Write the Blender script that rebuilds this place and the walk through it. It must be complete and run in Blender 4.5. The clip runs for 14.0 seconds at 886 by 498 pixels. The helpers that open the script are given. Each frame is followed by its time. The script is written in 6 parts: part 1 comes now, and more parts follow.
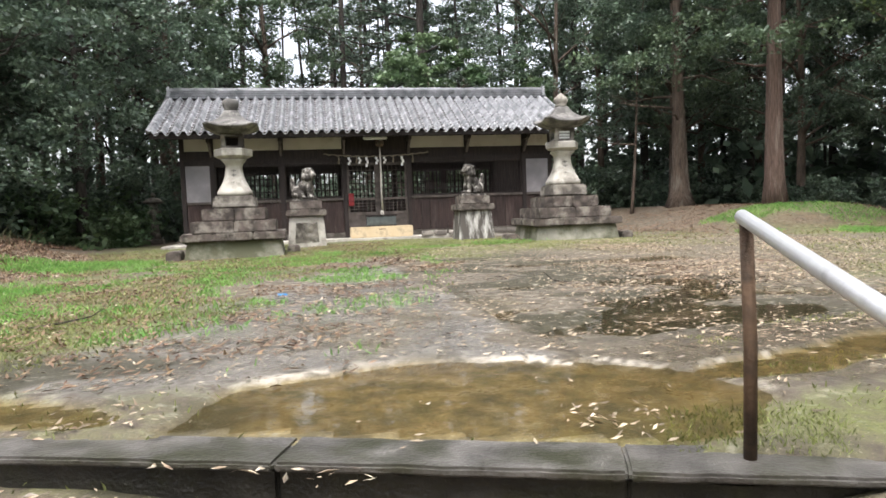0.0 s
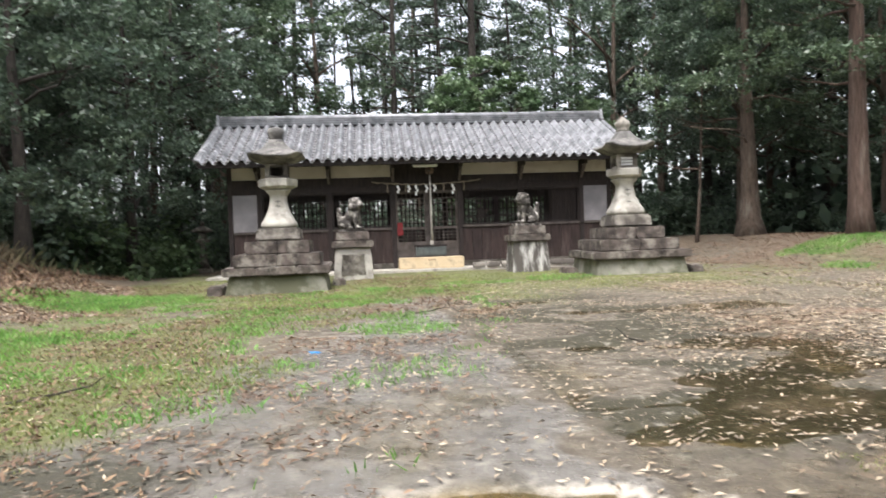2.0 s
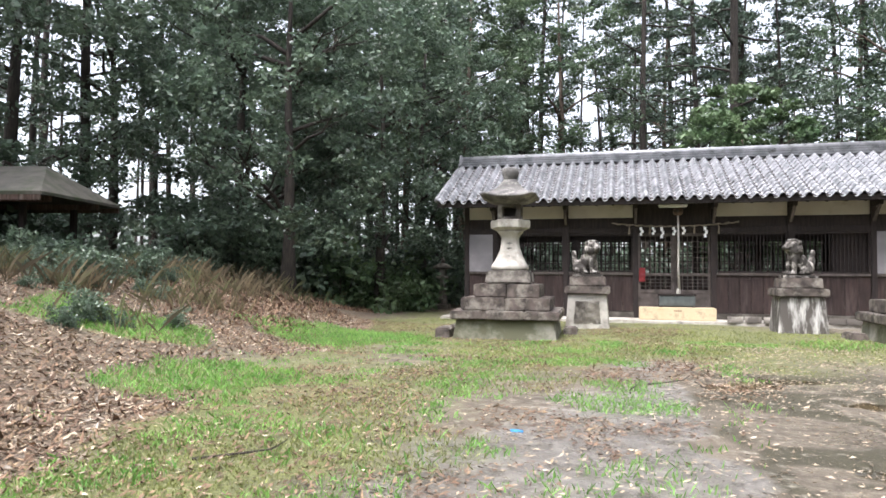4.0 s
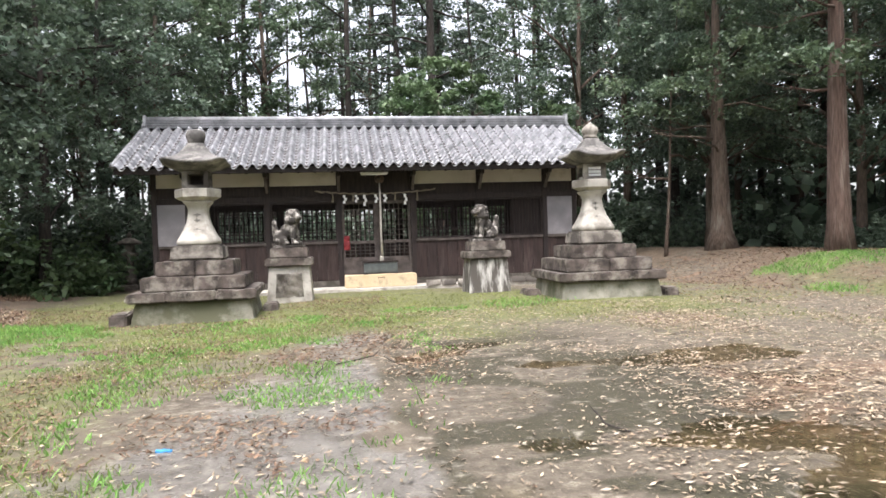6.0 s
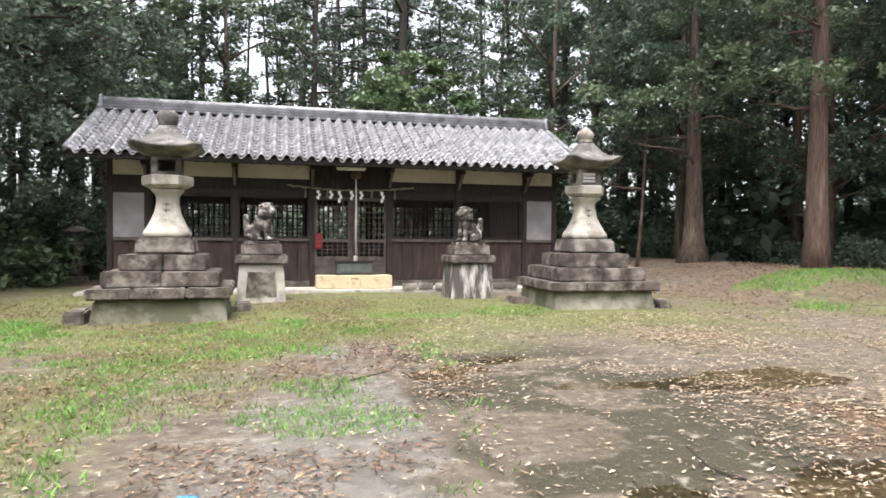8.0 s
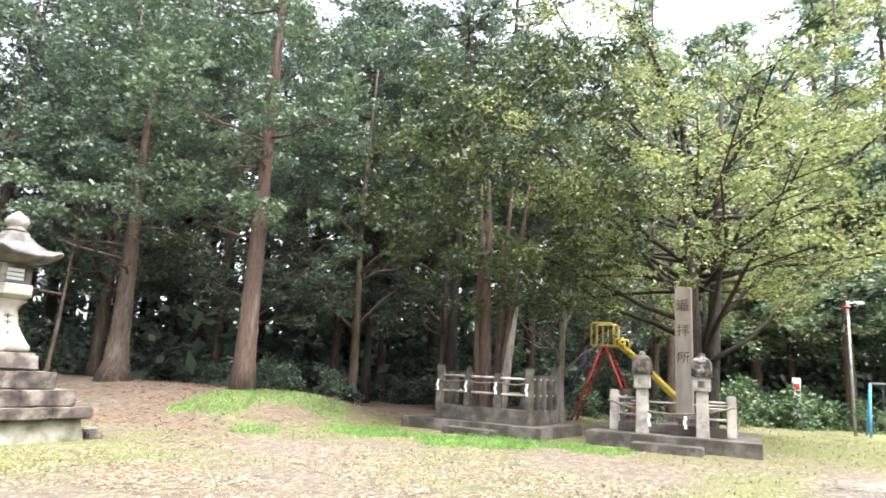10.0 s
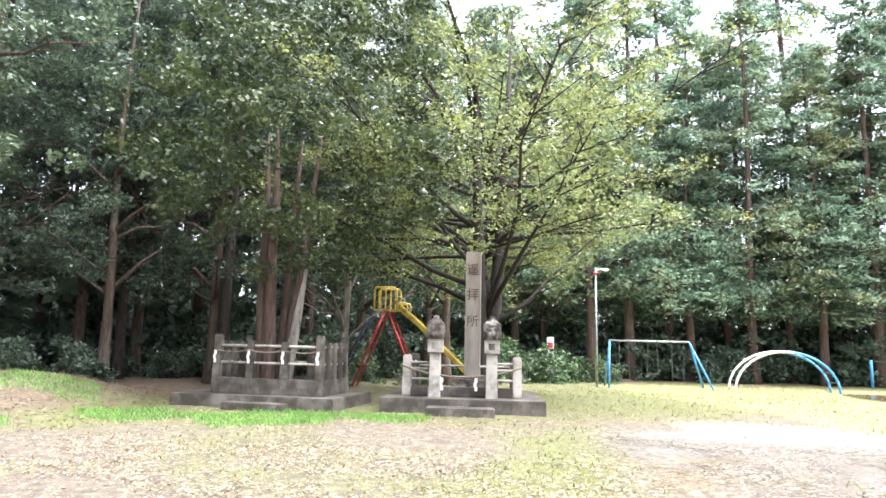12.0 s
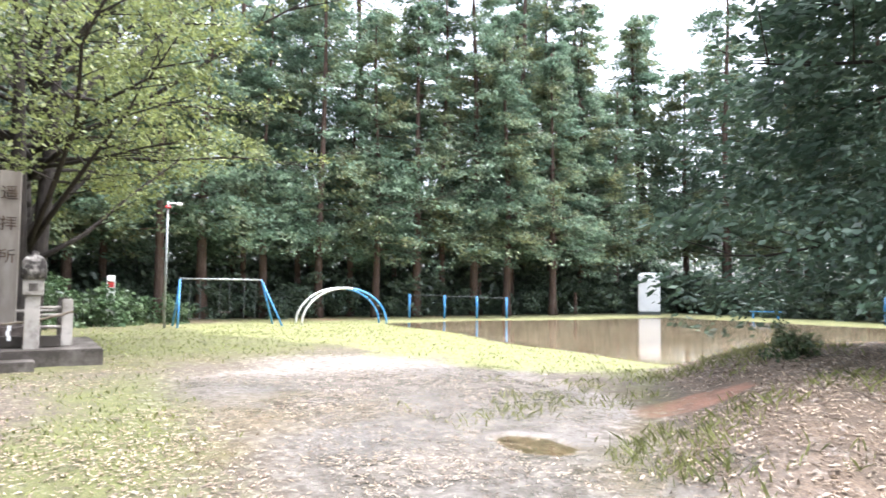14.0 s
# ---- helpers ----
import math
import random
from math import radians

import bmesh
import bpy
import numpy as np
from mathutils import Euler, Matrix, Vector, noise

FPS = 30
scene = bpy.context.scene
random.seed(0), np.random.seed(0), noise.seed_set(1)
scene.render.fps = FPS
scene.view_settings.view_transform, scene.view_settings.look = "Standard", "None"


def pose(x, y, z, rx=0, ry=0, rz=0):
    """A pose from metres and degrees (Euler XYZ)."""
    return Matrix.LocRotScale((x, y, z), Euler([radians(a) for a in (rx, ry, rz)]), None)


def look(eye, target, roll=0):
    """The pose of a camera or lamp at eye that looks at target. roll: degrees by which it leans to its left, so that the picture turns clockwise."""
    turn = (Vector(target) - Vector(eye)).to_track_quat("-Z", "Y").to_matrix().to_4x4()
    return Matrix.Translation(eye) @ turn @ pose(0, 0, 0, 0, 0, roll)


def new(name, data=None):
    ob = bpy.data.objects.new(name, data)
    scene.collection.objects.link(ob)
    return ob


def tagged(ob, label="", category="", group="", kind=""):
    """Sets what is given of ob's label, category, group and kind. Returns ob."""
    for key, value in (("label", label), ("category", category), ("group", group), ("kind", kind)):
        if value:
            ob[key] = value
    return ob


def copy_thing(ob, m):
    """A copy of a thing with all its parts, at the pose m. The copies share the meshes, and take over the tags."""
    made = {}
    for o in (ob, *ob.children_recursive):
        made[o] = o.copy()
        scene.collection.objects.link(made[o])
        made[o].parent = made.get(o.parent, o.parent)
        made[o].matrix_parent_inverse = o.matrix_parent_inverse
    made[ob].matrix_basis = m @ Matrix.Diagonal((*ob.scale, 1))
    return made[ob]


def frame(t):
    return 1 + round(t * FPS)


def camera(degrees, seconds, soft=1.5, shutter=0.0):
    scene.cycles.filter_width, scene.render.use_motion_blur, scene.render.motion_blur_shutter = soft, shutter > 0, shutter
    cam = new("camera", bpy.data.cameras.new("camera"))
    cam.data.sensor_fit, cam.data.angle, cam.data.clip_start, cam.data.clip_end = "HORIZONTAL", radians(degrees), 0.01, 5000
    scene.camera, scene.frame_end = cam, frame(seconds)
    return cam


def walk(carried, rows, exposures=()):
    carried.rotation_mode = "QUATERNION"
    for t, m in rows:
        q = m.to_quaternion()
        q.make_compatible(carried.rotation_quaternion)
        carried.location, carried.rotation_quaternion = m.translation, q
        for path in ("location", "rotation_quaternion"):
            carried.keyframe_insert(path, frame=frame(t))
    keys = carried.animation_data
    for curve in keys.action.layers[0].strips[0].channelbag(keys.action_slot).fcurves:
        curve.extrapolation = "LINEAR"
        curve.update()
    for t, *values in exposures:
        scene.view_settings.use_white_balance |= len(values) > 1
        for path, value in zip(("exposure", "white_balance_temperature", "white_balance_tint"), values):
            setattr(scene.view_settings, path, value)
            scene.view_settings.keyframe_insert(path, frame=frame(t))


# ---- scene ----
cam = camera(67.8, 14.0, soft=1.6, shutter=0.12)
PATH = [
    (0, (-1.254, 0.302, 0.813), (-0.889, 2.264, 0.695), -2.1),
    (0.5, (-1.065, 0.528, 0.824), (-0.64, 2.473, 0.636), -2.6),
    (1, (-0.9, 0.67, 0.941), (-0.437, 2.604, 0.731), -2.6),
    (1.5, (-0.979, 0.975, 0.958), (-0.559, 2.923, 0.788), -2.5),
    (2, (-1.112, 1.223, 1.026), (-0.897, 3.211, 0.982), -2.1),
    (2.2, (-1.124, 1.257, 1.029), (-1.129, 3.256, 1.067), -2.6),
    (4.3, (-0.851, 2.198, 1.225), (-1.363, 4.13, 1.302), 0.4),
    (4.5, (-0.808, 2.237, 1.223), (-1.277, 4.18, 1.307), 0.0),
    (5, (-0.568, 2.403, 1.262), (-0.805, 4.385, 1.394), -1.7),
    (5.5, (-0.446, 2.521, 1.252), (-0.241, 4.51, 1.289), -2.5),
    (6, (-0.545, 2.878, 1.287), (-0.225, 4.852, 1.253), -1.9),
    (6.5, (-0.542, 3.059, 1.328), (-0.412, 5.054, 1.274), -2.4),
    (7, (-0.792, 3.18, 1.333), (-0.522, 5.16, 1.272), -2.0),
    (7.2, (-0.953, 3.262, 1.313), (-0.708, 5.245, 1.236), -2.2),
    (9.3, (-1.323, 4.601, 1.334), (0.009, 6.072, 1.581), 4.0),
    (9.5, (-1.343, 4.703, 1.331), (0.115, 6.043, 1.608), 3.5),
    (10, (-1.358, 4.959, 1.378), (0.384, 5.871, 1.743), 3.0),
    (10.5, (-1.145, 5.184, 1.383), (0.69, 5.866, 1.79), 2.8),
    (11, (-0.996, 5.476, 1.381), (0.901, 5.997, 1.741), 2.6),
    (11.5, (-0.897, 5.756, 1.414), (1.062, 6.027, 1.712), 2.1),
    (12, (-0.605, 5.935, 1.411), (1.36, 6.173, 1.699), 1.3),
    (12.5, (-0.492, 6.106, 1.429), (1.484, 6.278, 1.683), -0.5),
    (13, (-0.428, 6.089, 1.432), (1.558, 6.155, 1.657), -1.4),
    (13.2, (-0.385, 6.045, 1.441), (1.598, 5.905, 1.66), -0.9),
    (13.5, (-0.297, 5.948, 1.449), (1.632, 5.47, 1.669), -0.0),
    (14, (-0.095, 5.919, 1.413), (1.649, 4.948, 1.536), 0.5),
]
EXPOSURES = [(0.0, 1.57, 6400, 11), (1.0, 1.49, 6400, 11), (4.3, 1.82, 6200, 14), (7.2, 1.68, 6500, 14), (9.5, 2.26, 6400, 12), (10.5, 2.78, 6400, 14), (12.5, 2.64, 6050, 15), (13.5, 2.62, 6050, 15), (14.0, 2.32, 6000, 16)]
walk(cam, [(t, look(eye, target, roll)) for t, eye, target, roll in PATH], EXPOSURES)

# ---- light: overcast daylight ----
world = bpy.data.worlds.new("overcast")
scene.world = world
world.use_nodes = True
wn = world.node_tree
sky = wn.nodes.new("ShaderNodeTexSky")
sky.sky_type, sky.sun_disc = "NISHITA", False
sky.sun_elevation, sky.sun_rotation = radians(69), radians(204)
sky.air_density, sky.dust_density = 1.0, 4.0
grey = wn.nodes.new("ShaderNodeHueSaturation")
grey.inputs["Saturation"].default_value = 0.30
wn.links.new(sky.outputs[0], grey.inputs["Color"])
wn.links.new(grey.outputs[0], wn.nodes["Background"].inputs["Color"])
wn.nodes["Background"].inputs["Strength"].default_value = 0.15
sun_data = bpy.data.lights.new("sun", "SUN")
sun_data.energy, sun_data.angle, sun_data.color = 1.5, radians(35), (1.0, 0.98, 0.95)
sun = new("sun", sun_data)
sun.matrix_world = look((-4, -9, 26), (0, 0, 0))


# ---- materials ----
def mat(name, c1, c2, scale=5.0, rough=0.85, bump=0.25, fine=45.0, stain=None, stain_scale=1.1, stain_amount=0.5, metal=0.0, vary=0.0, island=False, translucent=0.0, stretch=None, coords="world"):
    m = bpy.data.materials.new(name)
    m.use_nodes = True
    n, l = m.node_tree.nodes, m.node_tree.links
    p = n["Principled BSDF"]
    p.inputs["Roughness"].default_value, p.inputs["Metallic"].default_value = rough, metal
    if coords == "world":
        pos = n.new("ShaderNodeNewGeometry").outputs["Position"]
    else:
        pos = n.new("ShaderNodeTexCoord").outputs["Object"]
    if stretch:
        mp = n.new("ShaderNodeMapping")
        mp.inputs["Scale"].default_value = stretch
        l.new(pos, mp.inputs["Vector"])
        pos = mp.outputs[0]
    a = n.new("ShaderNodeTexNoise")
    a.inputs["Scale"].default_value, a.inputs["Detail"].default_value = scale, 6
    l.new(pos, a.inputs["Vector"])
    r = n.new("ShaderNodeValToRGB")
    r.color_ramp.elements[0].position, r.color_ramp.elements[1].position = 0.35, 0.66
    r.color_ramp.elements[0].color, r.color_ramp.elements[1].color = (*c1, 1), (*c2, 1)
    l.new(a.outputs["Fac"], r.inputs[0])
    col = r.outputs[0]
    if stain:
        b = n.new("ShaderNodeTexNoise")
        b.inputs["Scale"].default_value, b.inputs["Detail"].default_value, b.inputs["Roughness"].default_value = stain_scale, 8, 0.65
        l.new(pos, b.inputs["Vector"])
        r2 = n.new("ShaderNodeMapRange")
        r2.inputs["From Min"].default_value, r2.inputs["From Max"].default_value = 0.62 - stain_amount * 0.3, 0.78 - stain_amount * 0.3
        l.new(b.outputs["Fac"], r2.inputs["Value"])
        x = n.new("ShaderNodeMix")
        x.data_type = "RGBA"
        x.inputs["B"].default_value = (*stain, 1)
        l.new(r2.outputs[0], x.inputs["Factor"])
        l.new(col, x.inputs["A"])
        col = x.outputs["Result"]
    if vary:
        src = n.new("ShaderNodeNewGeometry").outputs["Random Per Island"] if island else n.new("ShaderNodeObjectInfo").outputs["Random"]
        h = n.new("ShaderNodeHueSaturation")
        mr = n.new("ShaderNodeMapRange")
        mr.inputs["To Min"].default_value, mr.inputs["To Max"].default_value = 1 - vary, 1 + vary
        l.new(src, mr.inputs["Value"])
        l.new(mr.outputs[0], h.inputs["Value"])
        l.new(col, h.inputs["Color"])
        col = h.outputs[0]
    l.new(col, p.inputs["Base Color"])
    if bump:
        f = n.new("ShaderNodeTexNoise")
        f.inputs["Scale"].default_value, f.inputs["Detail"].default_value = fine, 5
        l.new(pos, f.inputs["Vector"])
        bm_ = n.new("ShaderNodeBump")
        bm_.inputs["Strength"].default_value, bm_.inputs["Distance"].default_value = bump, 0.02
        l.new(f.outputs["Fac"], bm_.inputs["Height"])
        l.new(bm_.outputs[0], p.inputs["Normal"])
    if translucent:
        t = n.new("ShaderNodeBsdfTranslucent")
        l.new(col, t.inputs["Color"])
        mx = n.new("ShaderNodeMixShader")
        mx.inputs[0].default_value = translucent
        l.new(p.outputs[0], mx.inputs[1])
        l.new(t.outputs[0], mx.inputs[2])
        l.new(mx.outputs[0], n["Material Output"].inputs["Surface"])
    return m


M_GRANITE = mat("weathered_granite", (0.20, 0.18, 0.15), (0.38, 0.35, 0.30), 3.5, 0.9, 0.5, 60, (0.07, 0.06, 0.05), 1.6, 0.75)
M_DARKSTONE = mat("dark_lichened_stone", (0.034, 0.027, 0.022), (0.135, 0.108, 0.092), 5, 0.88, 0.7, 50, (0.25, 0.225, 0.19), 3.4, 0.38)
M_ROOFSTONE = mat("grey_roof_stone", (0.060, 0.056, 0.052), (0.17, 0.16, 0.148), 4, 0.88, 0.6, 50, (0.28, 0.265, 0.235), 3.2, 0.35)
M_PALESTONE = mat("pale_stone", (0.36, 0.335, 0.29), (0.52, 0.49, 0.43), 3, 0.85, 0.35, 70, (0.22, 0.20, 0.17), 2.6, 0.45)
M_STREAK = mat("streaked_white_stone", (0.44, 0.42, 0.39), (0.60, 0.58, 0.54), 2, 0.85, 0.3, 60, (0.085, 0.075, 0.065), 1.7, 0.85, stretch=(4, 4, 0.8))
M_BASE = mat("mossy_concrete_base", (0.24, 0.23, 0.19), (0.36, 0.34, 0.28), 2.5, 0.9, 0.4, 50, (0.10, 0.10, 0.06), 1.3, 0.75)
M_CONCRETE = mat("damp_concrete", (0.10, 0.088, 0.074), (0.20, 0.18, 0.155), 3, 0.7, 0.45, 60, (0.05, 0.042, 0.032), 1.8, 0.7)
# riser stone: its near-black takes in the shade on the face besides the wet
M_KERB = mat("wet_shaded_mossy_riser", (0.008, 0.007, 0.006), (0.034, 0.031, 0.027), 5, 0.45, 0.6, 50, (0.026, 0.026, 0.009), 2.2, 0.5)
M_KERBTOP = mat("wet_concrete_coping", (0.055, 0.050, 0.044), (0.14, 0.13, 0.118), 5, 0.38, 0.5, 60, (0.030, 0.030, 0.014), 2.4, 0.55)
M_STELE = mat("tan_grey_stone", (0.24, 0.21, 0.175), (0.33, 0.295, 0.25), 3, 0.9, 0.3, 70, (0.22, 0.19, 0.16), 2, 0.3, stretch=(2, 2, 0.6))
M_STATUE = mat("mottled_grey_stone", (0.12, 0.105, 0.09), (0.50, 0.47, 0.42), 9, 0.9, 0.6, 70, (0.035, 0.03, 0.025), 6, 0.85)
M_TILE = mat("smoked_roof_tile", (0.17, 0.173, 0.18), (0.30, 0.30, 0.31), 3.0, 0.27, 0.2, 60, (0.07, 0.07, 0.065), 4.5, 0.2, vary=0.2)
M_WOOD = mat("dark_stained_wood", (0.012, 0.008, 0.007), (0.032, 0.021, 0.018), 4, 0.75, 0.3, 30, stretch=(6, 6, 0.7))
M_BOARD = mat("brown_weathered_boards", (0.020, 0.011, 0.009), (0.046, 0.027, 0.023), 3, 0.8, 0.3, 30, (0.060, 0.042, 0.038), 2, 0.3, stretch=(5, 5, 0.7), vary=0.25)
M_GREYWOOD = mat("grey_weathered_wood", (0.06, 0.048, 0.042), (0.12, 0.10, 0.088), 4, 0.85, 0.3, 40)
M_PLASTER = mat("cream_plaster", (0.50, 0.455, 0.395), (0.60, 0.555, 0.49), 1.5, 0.9, 0.15, 80, (0.38, 0.33, 0.26), 1.2, 0.3)
M_GREYPLASTER = mat("grey_white_plaster", (0.20, 0.187, 0.195), (0.29, 0.27, 0.28), 1.5, 0.9, 0.1, 80, (0.34, 0.31, 0.31), 1.5, 0.3)
M_STEP = mat("ochre_sandstone", (0.50, 0.39, 0.24), (0.62, 0.50, 0.33), 3, 0.85, 0.3, 60, (0.30, 0.24, 0.16), 3, 0.35)
M_ROPE = mat("straw_rope", (0.13, 0.105, 0.075), (0.24, 0.20, 0.145), 30, 0.9, 0.4, 90)
M_WHITE = mat("white_paper", (0.78, 0.78, 0.76), (0.84, 0.84, 0.82), 4, 0.7, 0.05, 40)
M_RED = mat("red_cloth", (0.15, 0.012, 0.015), (0.23, 0.02, 0.022), 6, 0.7, 0.1, 60)
M_STEEL = mat("galvanised_steel", (0.70, 0.70, 0.71), (0.82, 0.82, 0.83), 12, 0.38, 0.1, 80, (0.5, 0.5, 0.5), 6, 0.3, metal=0.55)
M_GREYSTEEL = mat("dull_grey_steel", (0.28, 0.30, 0.295), (0.42, 0.44, 0.43), 8, 0.5, 0.1, 80, (0.14, 0.14, 0.12), 4, 0.4, metal=0.3)
M_RUST = mat("rusted_post_steel", (0.07, 0.045, 0.03), (0.14, 0.085, 0.05), 12, 0.75, 0.35, 70, (0.03, 0.025, 0.02), 5, 0.5, metal=0.2)
M_WIRE = mat("dark_wire", (0.03, 0.03, 0.03), (0.06, 0.05, 0.05), 10, 0.6, 0)
M_YELLOW = mat("yellow_paint", (0.62, 0.48, 0.09), (0.74, 0.60, 0.15), 6, 0.45, 0.1, 60, (0.35, 0.26, 0.08), 4, 0.3)
M_REDPAINT = mat("red_paint", (0.45, 0.03, 0.03), (0.58, 0.05, 0.05), 6, 0.45, 0.1, 60)
M_NAVY = mat("navy_paint", (0.01, 0.015, 0.05), (0.02, 0.03, 0.09), 6, 0.5, 0.1, 60)
M_BLUE = mat("sky_blue_paint", (0.05, 0.25, 0.55), (0.08, 0.33, 0.66), 6, 0.45, 0.1, 60, (0.3, 0.45, 0.6), 5, 0.3)
M_WHITEPAINT = mat("white_paint", (0.72, 0.72, 0.70), (0.82, 0.82, 0.80), 5, 0.5, 0.1, 60)
M_CABIN = mat("white_grey_plastic", (0.76, 0.77, 0.78), (0.84, 0.85, 0.86), 2, 0.5, 0.05, 40)
M_DARKMETAL = mat("dark_painted_metal", (0.06, 0.07, 0.07), (0.10, 0.115, 0.115), 6, 0.45, 0.1, 60)
M_BARK = mat("brown_bark", (0.055, 0.038, 0.028), (0.13, 0.095, 0.07), 6, 0.95, 0.9, 18, (0.16, 0.14, 0.11), 2, 0.3, stretch=(4, 4, 0.6))
M_DARKBARK = mat("dark_bark", (0.022, 0.018, 0.015), (0.055, 0.045, 0.036), 6, 0.95, 0.9, 18, stretch=(4, 4, 0.6))
M_REDBARK = mat("red_brown_cedar_bark", (0.065, 0.040, 0.030), (0.135, 0.088, 0.068), 6, 0.95, 0.9, 18, (0.2, 0.16, 0.13), 2, 0.3, stretch=(5, 5, 0.5))
M_PALEBARK = mat("pale_grey_bark", (0.24, 0.21, 0.18), (0.42, 0.38, 0.33), 5, 0.9, 0.6, 25, (0.12, 0.1, 0.08), 2.5, 0.5, stretch=(3, 3, 0.7))
M_LEAF = mat("evergreen_leaves", (0.070, 0.106, 0.074), (0.14, 0.19, 0.125), 1.2, 0.33, 0, vary=0.45, island=True, translucent=0.35)
M_SACRED = mat("dark_olive_evergreen_leaves", (0.026, 0.044, 0.020), (0.092, 0.122, 0.042), 1.6, 0.38, 0, vary=0.5, island=True, translucent=0.35)
M_LEAFB = mat("pale_evergreen_leaves", (0.072, 0.112, 0.066), (0.14, 0.19, 0.105), 1.2, 0.33, 0, vary=0.4, island=True, translucent=0.35)
M_PINE = mat("pine_needles", (0.058, 0.090, 0.066), (0.115, 0.155, 0.105), 0.8, 0.4, 0, vary=0.4, island=True, translucent=0.2)
M_FIR = mat("dark_fir_needles", (0.055, 0.10, 0.068), (0.105, 0.165, 0.105), 0.8, 0.55, 0, vary=0.4, island=True, translucent=0.3)
M_HINOKI = mat("cypress_sprays", (0.13, 0.21, 0.145), (0.23, 0.32, 0.21), 0.5, 0.5, 0, stain=(0.21, 0.22, 0.10), stain_scale=0.35, stain_amount=0.45, vary=0.45, island=True, translucent=0.55)
M_SPRING = mat("fresh_yellow_green_leaves", (0.14, 0.18, 0.07), (0.33, 0.37, 0.13), 0.8, 0.45, 0, vary=0.4, island=True, translucent=0.4)
M_SHRUB = mat("bright_shrub_leaves", (0.060, 0.110, 0.048), (0.12, 0.175, 0.08), 1.0, 0.45, 0, vary=0.4, island=True, translucent=0.3)
M_GRASS = mat("wet_grass_blades", (0.145, 0.17, 0.055), (0.29, 0.31, 0.11), 0.9, 0.5, 0, vary=0.45, island=True, translucent=0.35)
M_LUSH = mat("lush_grass_blades", (0.13, 0.30, 0.06), (0.23, 0.42, 0.10), 1.5, 0.5, 0, vary=0.35, island=True, translucent=0.35)
M_DRY = mat("dry_grass_blades", (0.095, 0.075, 0.045), (0.24, 0.19, 0.115), 0.7, 0.8, 0, stain=(0.12, 0.15, 0.06), stain_scale=0.8, stain_amount=0.5, vary=0.4, island=True, translucent=0.35)
M_FALLEN = mat("fallen_leaves", (0.13, 0.085, 0.055), (0.40, 0.32, 0.22), 14, 0.4, 0, stain=(0.46, 0.40, 0.30), stain_scale=9, stain_amount=0.4, vary=0.65, island=True)
M_RUSSET = mat("russet_fern_litter", (0.095, 0.055, 0.036), (0.19, 0.12, 0.075), 8, 0.85, 0, stain=(0.26, 0.19, 0.11), stain_scale=6, stain_amount=0.4, vary=0.5, island=True)


def noise2(x, y, seed):
    """Smooth value noise from -1 to 1 over arrays."""
    rs = np.random.RandomState(seed)
    g = rs.rand(257, 257) * 2 - 1
    xi, yi = np.floor(x).astype(int), np.floor(y).astype(int)
    fx, fy = x - xi, y - yi
    fx, fy = fx * fx * (3 - 2 * fx), fy * fy * (3 - 2 * fy)
    xi, yi = xi % 256, yi % 256
    a = g[xi, yi] * (1 - fx) + g[xi + 1, yi] * fx
    b = g[xi, yi + 1] * (1 - fx) + g[xi + 1, yi + 1] * fx
    return a * (1 - fy) + b * fy


def fbm(x, y, s, seed):
    x, y = np.asarray(x, float), np.asarray(y, float)
    return (noise2(x / s + 9.3, y / s + 4.7, seed) + 0.5 * noise2(2 * x / s, 2 * y / s, seed + 1) + 0.25 * noise2(4 * x / s, 4 * y / s, seed + 2)) / 1.75


def ramp(v, a, b):
    v = np.clip((v - a) / (b - a), 0, 1)
    return v * v * (3 - 2 * v)


# the kerb at the head of the steps: a point on its outer edge and the way into the yard
KX, KY, KNX, KNY = -0.87, 2.36, 0.336, 0.942


def kerb_uv(x, y):
    return (x - KX) * KNY - (y - KY) * KNX, (x - KX) * KNX + (y - KY) * KNY


def bank_right(x, y):
    """How far a place lies inside the leafy bank south-east of the yard."""
    xb = np.where(y > -4.0, 4.2 + (1.7 - y) * 0.95, 9.62 + 0.05 * (-4.0 - y))
    return (xb - x) * 0.82


